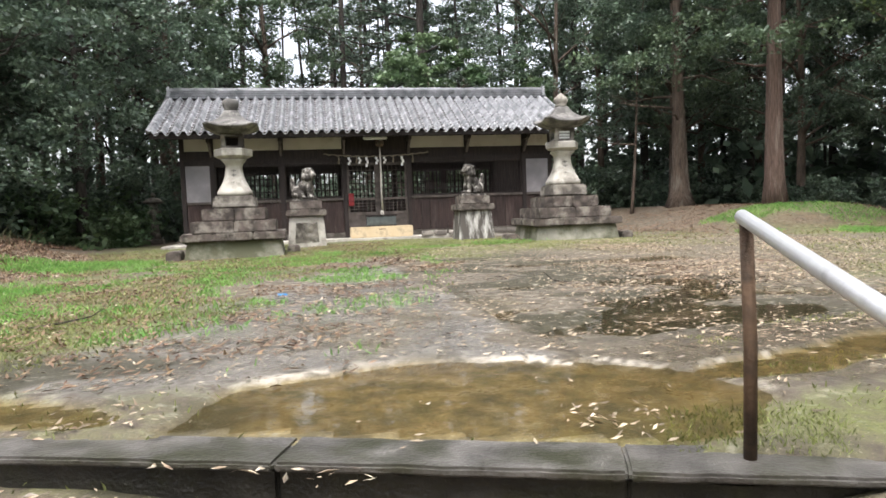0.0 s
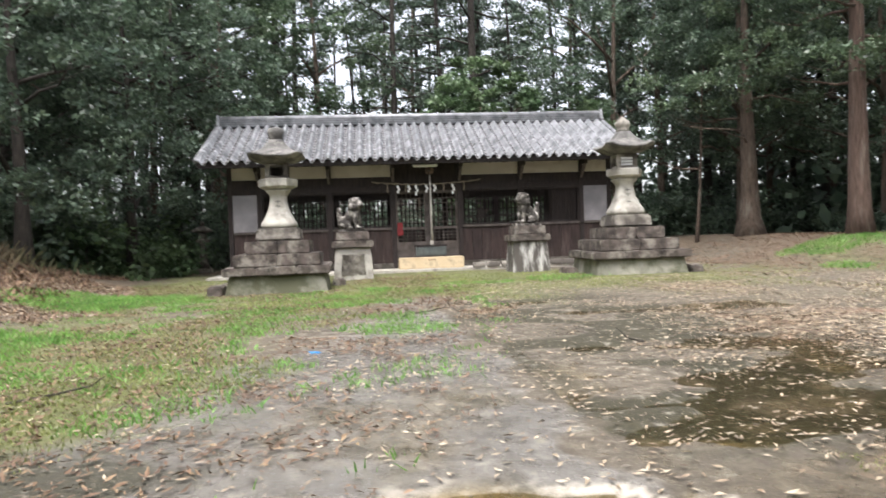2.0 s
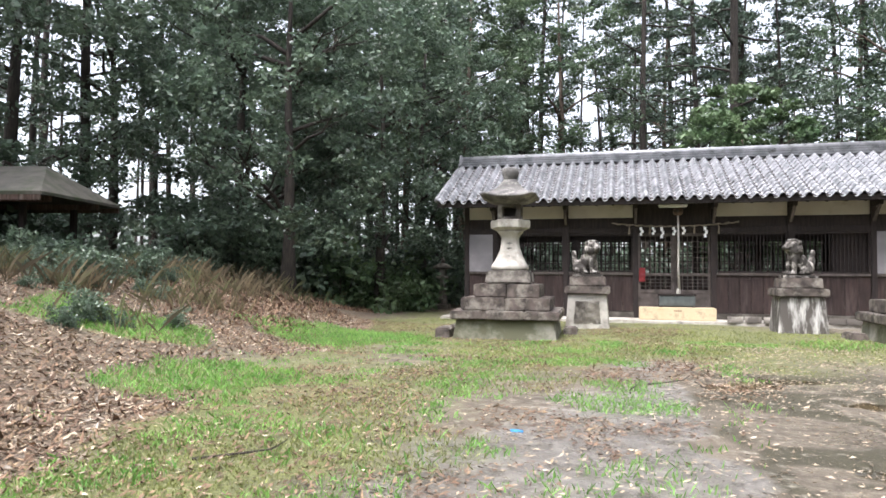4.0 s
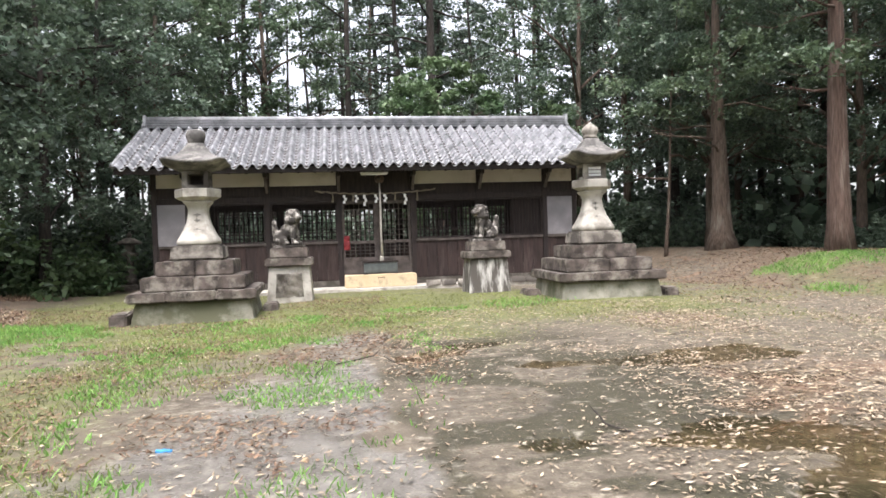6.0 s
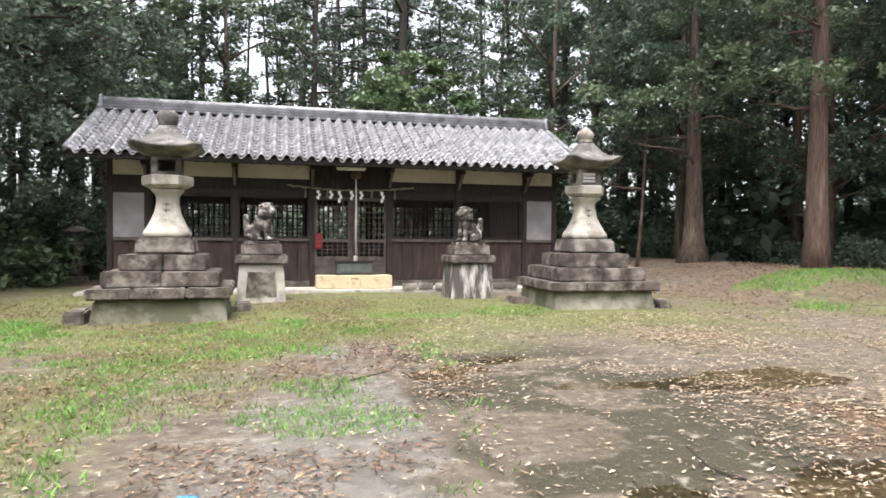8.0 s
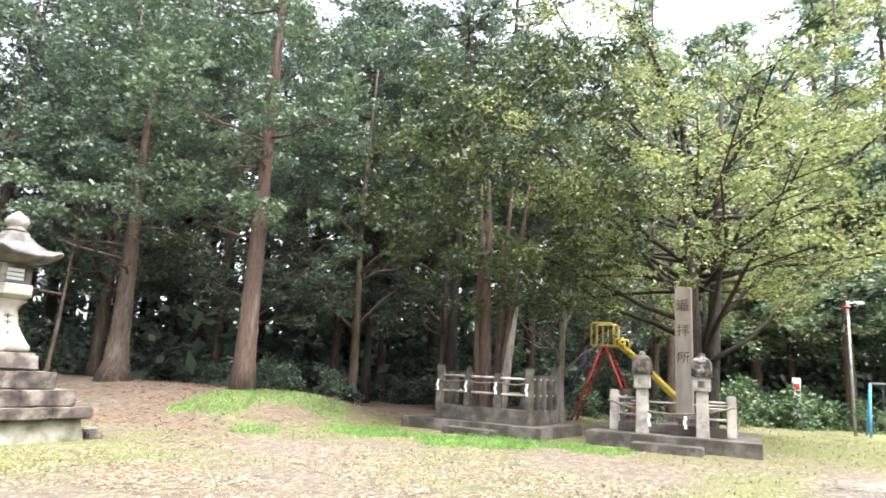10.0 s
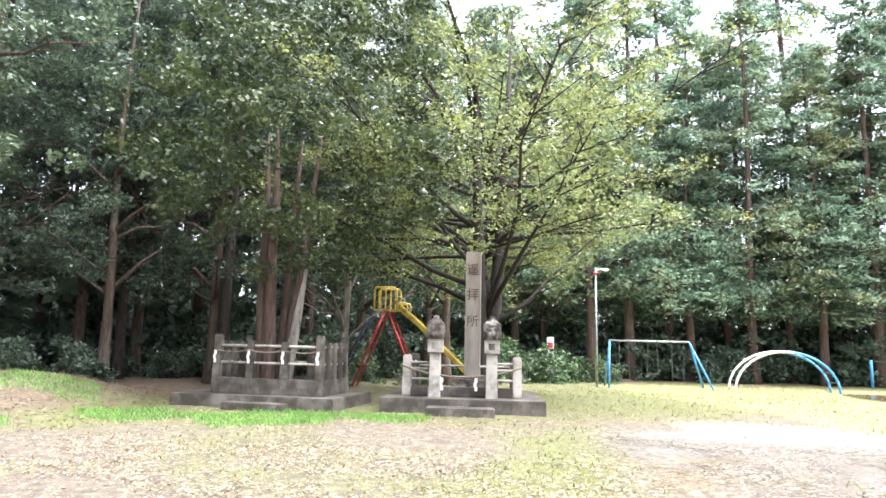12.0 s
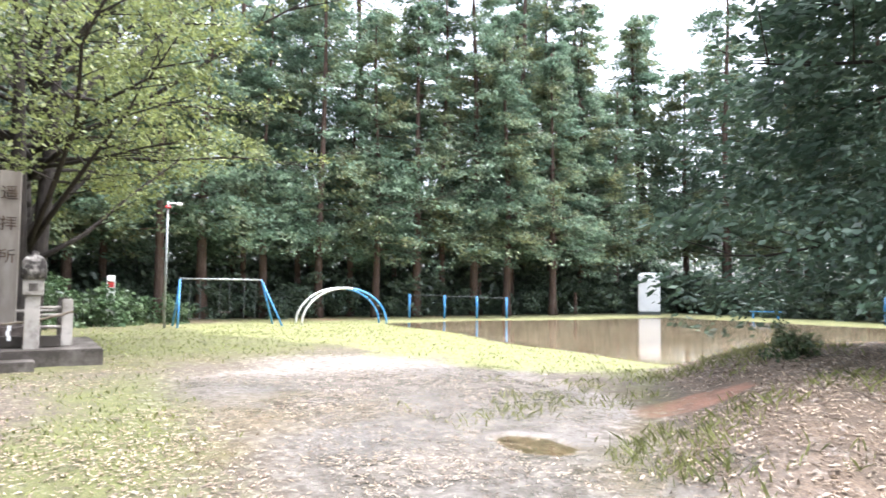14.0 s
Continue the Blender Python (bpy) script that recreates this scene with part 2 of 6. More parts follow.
def height(x, y, detail=True):
    x, y = np.asarray(x, float), np.asarray(y, float)
    z = -0.07 * ramp(-x, 0, 3) * ramp(y, 9, 14) * ramp(-y, -19, -16)
    edge = -4.9 - 0.16 * (y - 8) + 0.5 * fbm(x, y, 4.0, 3)
    d = edge - x
    z = z + ramp(d, 0, 5.5) * 1.25 * ramp(y, 1, 6) * ramp(-y, -24, -17)
    z = z + 0.63 * ramp(x + 0.25 * fbm(x, y, 3, 5), 8.2, 11.8) * ramp(y, 13.8, 16.8) * (0.28 + 0.72 * ramp(-x, -16.5, -12.8)) * ramp(-x, -26, -17)
    z = z - 0.20 * np.maximum(ramp(x, 17, 27) * ramp(-y, -14, -8), ramp(-y, -0.5, 5.5) * ramp(x, 5, 10))
    z = z - 0.12 * pond(x, y)
    u, v = kerb_uv(x, y)
    inside = ramp(u, -4.2, -3.6) * ramp(-u, -1.6, -0.9)
    q = bank_right(x, y)
    bank = ramp(q, 0, 2.4) * 0.55 * ramp(x, 1.7, 3.4)
    z = z + bank * ramp(-y, -3.0, -1.4)
    low = ramp(-v, -0.20, -0.06) * inside
    z = z * (1 - low) + low * (-0.15 - 0.40 * ramp(-v, 0.35, 1.8))
    # the hollow that holds the ochre puddle behind the kerb, and smaller hollows
    z = z - 0.035 * hollow(x, y)
    if detail:
        z = z + 0.012 * fbm(x, y, 0.6, 11) + 0.02 * fbm(x, y, 2.5, 12) * ramp(np.abs(x) + np.abs(y - 8), 9, 14)
    return z


def pond(x, y):
    """The flooded part of the playground."""
    w = 1.2 * fbm(x, y, 4, 8)
    return ramp(-5.0 - 0.09 * (x - 9.6) + 0.5 * w - y, 0, 1.2) * ramp(30.3 + w - x, 0, 1.2) * ramp(y + 28.5 + w, 0, 1.2) * ramp(-bank_right(x, y) - 0.1, 0, 0.8)


def hollow(x, y):
    u, v = kerb_uv(x, y)
    w = fbm(x, y, 0.8, 21)
    e = 1 - np.sqrt(((u + 0.04) / 1.30) ** 2 + ((v - 0.64 - 0.12 * (u + 0.2)) / 0.86) ** 2) + 0.20 * w + 0.10 * fbm(x, y, 0.3, 23)
    e2 = 1 - np.sqrt(((x - 3.0) / 1.1) ** 2 + ((y - 9.1) / 0.45) ** 2) + 0.5 * w
    patches = fbm(x * 0.55, y * 1.15, 0.75, 22) + 0.35 * w - 0.16
    area = ramp(x + 0.12, 0, 0.25) * ramp(-x + 5.0, 0, 1.5) * ramp(y, 4.0, 4.6) * ramp(-y, -11.5, -9.5)
    e3 = patches * area - 0.02 * (1 - area)
    e5 = 1 - np.sqrt(((x - 4.9) / 0.55) ** 2 + ((y - 2.1) / 0.35) ** 2) + 0.4 * w
    e4 = 1 - np.sqrt(((x - 1.7) / 1.5) ** 2 + ((y - 4.5 - 0.1 * x) / 0.5) ** 2) + 0.7 * w
    e6 = 1 - np.sqrt(((x - 1.45) / 0.85) ** 2 + ((y - 3.1 - 0.15 * x) / 0.33) ** 2) + 0.8 * w
    e7 = 1 - np.sqrt(((u + 2.3) / 0.95) ** 2 + ((v - 0.42) / 0.24) ** 2) + 0.7 * w
    return ramp(np.maximum.reduce([e, e2, e3, e4, e5, e6, e7]), 0.0, 0.22)


def ground_at(x, y):
    return float(height(np.array([x]), np.array([y]))[0])


# ---- mesh helpers ----
def mesh_np(name, v, f, material=None, smooth=False):
    me = bpy.data.meshes.new(name)
    me.from_pydata(np.asarray(v, float).tolist(), [], f.tolist() if isinstance(f, np.ndarray) else f)
    if material:
        me.materials.append(material)
    if smooth:
        me.polygons.foreach_set("use_smooth", [True] * len(me.polygons))
    me.update()
    return me


def part(name, bm, material, parent, label="", smooth=False):
    me = bpy.data.meshes.new(name)
    bm.to_mesh(me)
    bm.free()
    me.materials.append(material)
    if smooth:
        me.polygons.foreach_set("use_smooth", [True] * len(me.polygons))
    ob = new(name, me)
    ob.parent = parent
    return tagged(ob, label)


def part_me(name, me, parent, label="", m=None):
    ob = new(name, me)
    ob.parent = parent
    if m is not None:
        ob.matrix_basis = m
    return tagged(ob, label)


def thing(name, x, y, z, label, category, group="", kind="", rz=0):
    ob = new(name)
    ob.empty_display_size = 0.2
    ob.matrix_basis = pose(x, y, z, 0, 0, rz)
    return tagged(ob, label, category, group, kind)


def box(x0, x1, y0, y1, z0, z1, bevel=0.0, taper=1.0, bm=None, jitter=0.0):
    """A box; taper scales its top about its middle."""
    bm = bm or bmesh.new()
    cx, cy = (x0 + x1) / 2, (y0 + y1) / 2
    vs = []
    for z, k in ((z0, 1.0), (z1, taper)):
        for x, y in ((x0, y0), (x1, y0), (x1, y1), (x0, y1)):
            j = [random.uniform(-jitter, jitter) for _ in range(3)]
            vs.append(bm.verts.new((cx + (x - cx) * k + j[0], cy + (y - cy) * k + j[1], z + j[2])))
    fs = [bm.faces.new([vs[i] for i in q]) for q in ((3, 2, 1, 0), (4, 5, 6, 7), (0, 1, 5, 4), (1, 2, 6, 5), (2, 3, 7, 6), (3, 0, 4, 7))]
    if bevel:
        bmesh.ops.bevel(bm, geom=list({e for f in fs for e in f.edges}), offset=bevel, segments=2, affect="EDGES")
    return bm


def tube(points, radii, sides=8, bm=None, caps=True):
    """A round bar along points."""
    bm = bm or bmesh.new()
    rings = []
    pts = [Vector(p) for p in points]
    if not hasattr(radii, "__len__"):
        radii = [radii] * len(pts)
    ref = None
    for i, p in enumerate(pts):
        d = (pts[min(i + 1, len(pts) - 1)] - pts[max(i - 1, 0)]).normalized()
        if ref is None:
            ref = d.orthogonal().normalized()
        ref = (ref - d * ref.dot(d)).normalized()
        w = d.cross(ref)
        rings.append([bm.verts.new(p + radii[i] * (math.cos(2 * math.pi * k / sides) * ref + math.sin(2 * math.pi * k / sides) * w)) for k in range(sides)])
    for a, b in zip(rings, rings[1:]):
        for k in range(sides):
            bm.faces.new((a[k], a[(k + 1) % sides], b[(k + 1) % sides], b[k]))
    if caps:
        bm.faces.new(rings[0][::-1])
        bm.faces.new(rings[-1])
    return bm


def lathe(profile, sides=24, square=0.0, bm=None, twist=0.0):
    """Turn (radius, z) pairs about z; square bends the round towards a square of that half-width."""
    bm = bm or bmesh.new()
    rings = []
    for r, z in profile:
        ring = []
        for k in range(sides):
            a = 2 * math.pi * (k + 0.5) / sides + twist
            c, s = math.cos(a), math.sin(a)
            q = 1 / max(abs(c), abs(s))
            rr = r * (1 + square * (q - 1))
            ring.append(bm.verts.new((rr * c, rr * s, z)))
        rings.append(ring)
    for a, b in zip(rings, rings[1:]):
        for k in range(sides):
            bm.faces.new((a[k], a[(k + 1) % sides], b[(k + 1) % sides], b[k]))
    bm.faces.new(rings[0][::-1])
    bm.faces.new(rings[-1])
    return bm


def roughen(bm, amount, scale):
    for v in bm.verts:
        v.co += Vector(noise.noise_vector(v.co * scale + Vector((3.1, 7.7, 1.3)))) * amount
    return bm


def cut(bm, length):
    """Split long edges so that a stone's faces can be made uneven."""
    for _ in range(4):
        es = [e for e in bm.edges if e.calc_length() > length]
        if not es:
            break
        bmesh.ops.subdivide_edges(bm, edges=es, cuts=1, use_grid_fill=True)
    bmesh.ops.triangulate(bm, faces=[f for f in bm.faces if len(f.verts) > 4])
    return bm


def stone(x0, x1, y0, y1, z0, z1, bevel=0.02, taper=1.0, rough=0.012):
    return roughen(cut(box(x0, x1, y0, y1, z0, z1, bevel, taper), 0.22), rough, 3.0)


def leaf_mesh(name, centres, size, material, flat=0.0, long=1.8, rng=None, dirs=None, droop=0.0):
    """Small folded leaves at the given places."""
    n = len(centres)
    a = rng.normal(size=(n, 3))
    if dirs is not None:
        a = a * 0.55 + dirs
    a[:, 2] = a[:, 2] * (1 - flat) - droop
    a /= np.linalg.norm(a, axis=1)[:, None] + 1e-9
    b = np.cross(a, rng.normal(size=(n, 3)) + np.array([0, 0, 1.5 * flat]))
    b /= np.linalg.norm(b, axis=1)[:, None] + 1e-9
    s = (size * rng.uniform(0.6, 1.35, n))[:, None]
    v = np.empty((n, 4, 3))
    v[:, 0] = centres - a * s * long / 2
    v[:, 1] = centres + b * s / 2
    v[:, 2] = centres + a * s * long / 2
    v[:, 3] = centres - b * s / 2
    f = np.arange(n * 4).reshape(n, 4)
    return mesh_np(name, v.reshape(-1, 3), f, material)


# ---- ground ----
def spread(stops):
    """Grid lines: (from, to, step) runs joined."""
    out = []
    for a, b, s in stops:
        out += list(np.arange(a, b, s))
    return np.array(out)


GX = np.concatenate([-np.geomspace(900, 32, 14), spread([(-30, -9, 0.5), (-9, -2.4, 0.1), (-2.4, 1.6, 0.05), (1.6, 8, 0.1), (8, 16, 0.22), (16, 46, 0.6)]), np.geomspace(47, 900, 14)])
GY = np.concatenate([-np.geomspace(900, 52, 12), spread([(-50, -8, 0.7), (-8, 0, 0.25), (0, 1.8, 0.1), (1.8, 4.8, 0.05), (4.8, 14.5, 0.1), (14.5, 22, 0.25), (22, 50, 0.8)]), np.geomspace(52, 900, 14)])


def spot(x, y, cx, cy, r):
    return ramp(-np.hypot(x - cx, y - cy) + 0.45 * r * fbm(x, y, 0.9, 61), -r, -0.55 * r)


def lush(x, y):
    """Where the grass stands thick and bright."""
    return np.maximum.reduce([spot(x, y, -6.3, 14.2, 2.2), spot(x, y, -5.5, 8.7, 1.25), spot(x, y, -7.8, 9.9, 1.6), 0.40 * spot(x, y, -2.6, 9.8, 1.6), 0.43 * spot(x, y, -2.0, 12.6, 2.3), 0.45 * spot(x, y, -2.5, 6.6, 0.8), 0.42 * spot(x, y, -3.3, 7.8, 0.8), 0.45 * spot(x, y, -0.3, 13.4, 1.4),
                              0.9 * spot(x, y, 11.6, 10.4, 2.0), 0.7 * spot(x, y, 11.4, 13.2, 1.5), 0.8 * spot(x, y, 12.2, 8.6, 1.2), spot(x, y, 13.9, 9.35, 0.8), 0.75 * spot(x, y, 10.4, 16.6, 1.5), 0.6 * spot(x, y, 12.4, 15.8, 1.6), 0.6 * spot(x, y, 9.2, 14.6, 1.0), 0.5 * spot(x, y, 3.0, 15.0, 1.2),
                              0.3 * spot(x, y, 0.4, 15.5, 2.0)])


def zones(x, y):
    """Masks of what covers the ground: grass, ochre silt, wet mud, leaf litter, red earth, grey silt."""
    n1, n2, n3 = fbm(x, y, 1.6, 31), fbm(x, y, 0.5, 41), fbm(x, y, 4.0, 51)
    u, v = kerb_uv(x, y)
    left = -2.1 + 0.32 * (y - 6.5)
    grey_ = ramp(x - left + 1.1 * n1 + 0.4 * n2, -0.6, 0.6) * ramp(-x - 0.05 + 0.35 * n2 + 0.35 * n1, -0.12, 0.12) * ramp(-y, -13.5, -10.5) * ramp(y, 3.2, 4.0)
    track = ramp(x + 1.2 + 0.7 * n1, -1.6, 0.2) * ramp(-x + 4.6 + 1.2 * n1, 0, 2.4) * ramp(-y, -11.4, -7.6) * ramp(y, 2.4, 3.0)
    wet = np.clip(np.maximum(grey_ * 0.8, track * (0.55 + 0.6 * n1)), 0, 1)
    east = ramp(x + 0.6 * n1, 1.8, 4.2) * ramp(-y + 0.5 * n1, -5.4 , -3.6) * ramp(y + 0.45 * (x - 8) + 0.6 * n1, -2.0, 0.6) * ramp(-x, -12.5, -9.5)
    wet = np.maximum(wet, east * (0.9 + 0.5 * n1))
    grey_ = np.maximum(grey_, np.maximum(0.8 * east, pond(x, y)))
    grass = 0.46 + 0.55 * n3 + 0.6 * n1
    grass = grass * (1 - 0.85 * np.maximum(track, grey_)) * (1 - 0.9 * east)
    grass = grass + 0.35 * ramp(y, 12, 14) * ramp(-y, -19.3, -17.5) + 0.22 * ramp(-x - 1.8 + 0.5 * n1, 0, 1.5) * ramp(y, 3, 5)
    edge = -4.9 - 0.16 * (y - 8) + 0.5 * fbm(x, y, 4.0, 3)
    bank = ramp(edge - x + 0.8 * n1, 0.0, 0.8) * ramp(y, 1, 5)
    mound = ramp(x + 0.6 * n1, 7.0, 8.6) * ramp(y, 13.6, 15.2)
    woods = ramp(y, 22.0, 24.5)
    woods = np.maximum(woods, ramp(x, 14.5, 17) * ramp(y, 11.5, 14))
    sb = ramp(bank_right(x, y) + 0.6 * n1, 0, 0.8) * ramp(x, 1.6, 2.6) * ramp(-y, -2.6, -1.4)
    litter = np.clip(np.maximum.reduce([bank * (0.8 + 0.5 * n1), mound * (0.6 + 0.7 * n1), woods, sb, ramp(-v, 0, 0.1) * ramp(-u, -1.3, -0.9)]), 0, 1)
    right = ramp(x, 1.0, 3.0) * ramp(y, 5.5, 7.5) * ramp(-y, -14, -12)
    litter = np.maximum(litter, right * (0.25 + 0.7 * n1) * (1 - 0.55 * ramp(x, 4, 6)))
    grass = np.maximum(grass, ramp(x + 0.6 * n1, 3.8, 6.5) * ramp(y + 0.5 * n1, 3.6, 5.4) * ramp(-y, -15.2, -13.6) * (0.48 + 0.6 * n1))
    grass = grass * (1 - 0.85 * litter)
    lsh = lush(x, y)
    litter = litter * (1 - lsh) * (1 - 0.9 * ramp(-np.hypot(x - 5.3, y + 0.35) + 0.3 * n2, -0.9, -0.4))
    grass = np.maximum(grass, 0.9 * lsh)
    play = ramp(x + 0.5 * y, 13, 17) * ramp(-y, -9.5, -7.5)
    grass = np.maximum(grass, play * (0.75 + 0.3 * n1) * (1 - ramp(x + 0.35 * (y + 4), 30, 34)))
    ochre = hollow(x, y) * np.maximum(ramp(-y, -4.6, -4.0), 0.3) + 0.45 * ramp(n3, 0.15, 0.5) * (1 - litter)
    ochre = np.maximum(ochre, 0.8 * ramp(-np.abs(x + 4.1 + 0.6 * n1), -0.9, -0.3) * ramp(y, 5, 6.5) * ramp(-y, -10.5, -8.5))
    ochre = np.maximum(ochre, 0.55 * play)
    red = 0.7 * ramp(n1 + 0.3 * n2, 0.32, 0.6) * np.maximum(right, 0.35 * track) + ramp(-np.hypot(x - 5.3, y + 0.35) + 0.3 * n2, -0.9, -0.4)
    red = np.maximum(red, 0.8 * ramp(x + 0.3 * (y + 6), 28, 32) * ramp(-y, 2, 6))
    red = np.maximum(red, 0.5 * mound * ramp(n2, 0.1, 0.4))
    sand = ramp(x + 0.5 * n1, 3.2, 5.2) * ramp(-x + 0.8 * n1, -14.5, -11.5) * ramp(-y + 1.2 * n1, -5.0, -2.2) * ramp(y + 0.6 * n1 + 0.15 * (x - 6), -1.6, 0.3) * (0.72 + 0.5 * n1)
    sand = sand * (1 - ramp(bank_right(x, y), -0.2, 0.3))
    straw = ramp(-y + 1.3 * n1 + 0.5 * n2 + 0.17 * (x - 11), -0.6, 1.4) * ramp(x + 0.5 * n1, 8.5, 10.5) * ramp(-x, -34, -28) * (1 - ramp(bank_right(x, y), -0.4, 0.1)) * (1 - pond(x, y))
    grass, litter = np.maximum(grass * (1 - 0.8 * sand), 0.8 * straw), litter * (1 - straw) * (1 - 0.8 * sand)
    rim = hollow(x, y)
    foam = ramp(rim, 0.0, 0.10) * ramp(-rim, -0.5, -0.22) * ramp(v, 0.75, 0.95) * ramp(-v, -1.9, -1.6) * ramp(u + 0.3 * n2, -1.3, -0.9) * (0.66 + 0.7 * n2) * ramp(fbm(x, y, 0.16, 77), -0.45, 0.1)
    silt = ramp(x + 0.1 + 0.1 * n2, 0, 0.2) * ramp(-x + 3.5, 0, 1.5) * ramp(y, 3.6, 4.4) * ramp(-y, -12.5, -10) * ramp(fbm(x * 0.8, y * 1.5, 0.7, 57) + 0.35 * n2, -0.10, 0.06)
    silt = np.maximum(silt, 0.75 * ramp(-np.abs(x - 0.12 - 0.35 * n1) + 0.3 * n2, -0.22, 0.0) * ramp(y, 4.0, 5) * ramp(-y, -12.5, -10))
    silt = np.maximum(silt, 0.9 * ramp(-x + 0.5 * n1, 1.3, 2.2) * ramp(-y, -5.2, -4.2) * ramp(fbm(x, y, 0.7, 58), -0.15, 0.15))
    wet = wet * (1 - 0.85 * np.clip(silt, 0, 1))
    return [np.clip(m, 0, 1) for m in (grass, ochre, wet, litter, red, grey_, foam, silt, sand, straw, 0 * x, 0 * x)]


def ground_material():
    m = bpy.data.materials.new("yard_ground")
    m.use_nodes = True
    n, l = m.node_tree.nodes, m.node_tree.links
    p = n["Principled BSDF"]
    pos = n.new("ShaderNodeNewGeometry").outputs["Position"]

    def tex(scale, detail=6):
        t = n.new("ShaderNodeTexNoise")
        t.inputs["Scale"].default_value, t.inputs["Detail"].default_value, t.inputs["Roughness"].default_value = scale, detail, 0.62
        l.new(pos, t.inputs["Vector"])
        return t.outputs["Fac"]

    def mix(fac, a, b):
        x = n.new("ShaderNodeMix")
        x.data_type = "RGBA"
        if hasattr(fac, "links"):
            l.new(fac, x.inputs["Factor"])
        else:
            x.inputs["Factor"].default_value = fac
        for k, c in (("A", a), ("B", b)):
            if isinstance(c, tuple):
                x.inputs[k].default_value = (*c, 1)
            else:
                l.new(c, x.inputs[k])
        return x.outputs["Result"]

    def span(v, a, b, lo=0.0, hi=1.0):
        r = n.new("ShaderNodeMapRange")
        for k, w in zip(("From Min", "From Max", "To Min", "To Max"), (a, b, lo, hi)):
            r.inputs[k].default_value = w
        l.new(v, r.inputs["Value"])
        return r.outputs[0]

    def calc(op, a, b):
        c = n.new("ShaderNodeMath")
        c.operation = op
        c.use_clamp = True
        for i, w in enumerate((a, b)):
            if isinstance(w, float):
                c.inputs[i].default_value = w
            else:
                l.new(w, c.inputs[i])
        return c.outputs[0]

    chans = []
    for name in ("zone_a", "zone_b", "zone_c", "zone_d"):
        at = n.new("ShaderNodeAttribute")
        at.attribute_name = name
        sp = n.new("ShaderNodeSeparateColor")
        l.new(at.outputs["Color"], sp.inputs[0])
        chans += [sp.outputs[0], sp.outputs[1], sp.outputs[2]]
    grass, ochre, wet, litter, red, grey_, foam, silt, sand, straw = chans[:10]
    big, mid, fine = tex(1.3), tex(7.0), tex(38.0)

    def masked(mask, t, soft=0.22):
        """A zone's mask, broken up at its edges by noise."""
        return span(calc("ADD", mask, span(t, 0.3, 0.7, -0.3, 0.3)), 0.5 - soft, 0.5 + soft)

    col = mix(span(mid, 0.35, 0.65), (0.080, 0.064, 0.046), (0.165, 0.138, 0.10))
    col = mix(masked(grey_, mid, 0.3), col, mix(span(mid, 0.35, 0.7), (0.135, 0.122, 0.106), (0.25, 0.232, 0.208)))
    col = mix(masked(red, mid), col, mix(span(fine, 0.3, 0.7), (0.20, 0.095, 0.060), (0.31, 0.17, 0.11)))
    col = mix(masked(ochre, big, 0.35), col, mix(span(mid, 0.35, 0.65), (0.088, 0.076, 0.034), (0.26, 0.19, 0.085)))
    col = mix(masked(grass, mid, 0.25), col, mix(span(fine, 0.3, 0.7), (0.074, 0.080, 0.026), (0.150, 0.160, 0.050)))
    col = mix(masked(litter, mid), col, mix(span(fine, 0.32, 0.68), (0.070, 0.045, 0.030), (0.20, 0.15, 0.10)))
    col = mix(span(calc("MULTIPLY", masked(silt, mid, 0.3), 0.9), 0, 1), col, mix(span(fine, 0.3, 0.7), (0.013, 0.013, 0.005), (0.050, 0.044, 0.020)))
    col = mix(masked(sand, mid, 0.35), col, mix(span(mid, 0.35, 0.68), (0.21, 0.18, 0.15), (0.40, 0.355, 0.305)))
    col = mix(masked(straw, mid, 0.3), col, mix(span(fine, 0.3, 0.7), (0.15, 0.165, 0.055), (0.30, 0.305, 0.12)))
    col = mix(span(tex(2.6), 0.49, 0.66, 0.0, 0.8), col, mix(0.62, col, (0.04, 0.034, 0.024)))
    col = mix(span(tex(55.0, 3), 0.56, 0.64, 0.0, 0.6), col, mix(0.75, col, (0.03, 0.024, 0.016)))
    col = mix(span(tex(72.0, 3), 0.62, 0.68, 0.0, 0.55), col, (0.36, 0.31, 0.23))
    col = mix(masked(foam, mid, 0.4), col, (0.52, 0.47, 0.39))
    dark = calc("MULTIPLY", wet, 0.45)
    col = mix(dark, col, mix(0.5, col, (0.05, 0.045, 0.035)))
    l.new(col, p.inputs["Base Color"])
    rough = calc("ADD", span(calc("ADD", wet, span(mid, 0.3, 0.7, -0.35, 0.35)), 0.2, 0.75, 0.85, 0.16), span(fine, 0.3, 0.7, 0.0, 0.12))
    l.new(rough, p.inputs["Roughness"])
    b = n.new("ShaderNodeBump")
    b.inputs["Distance"].default_value = 0.03
    l.new(calc("SUBTRACT", 0.9, wet), b.inputs["Strength"])
    l.new(calc("MULTIPLY", fine, mid), b.inputs["Height"])
    l.new(b.outputs[0], p.inputs["Normal"])
    return m


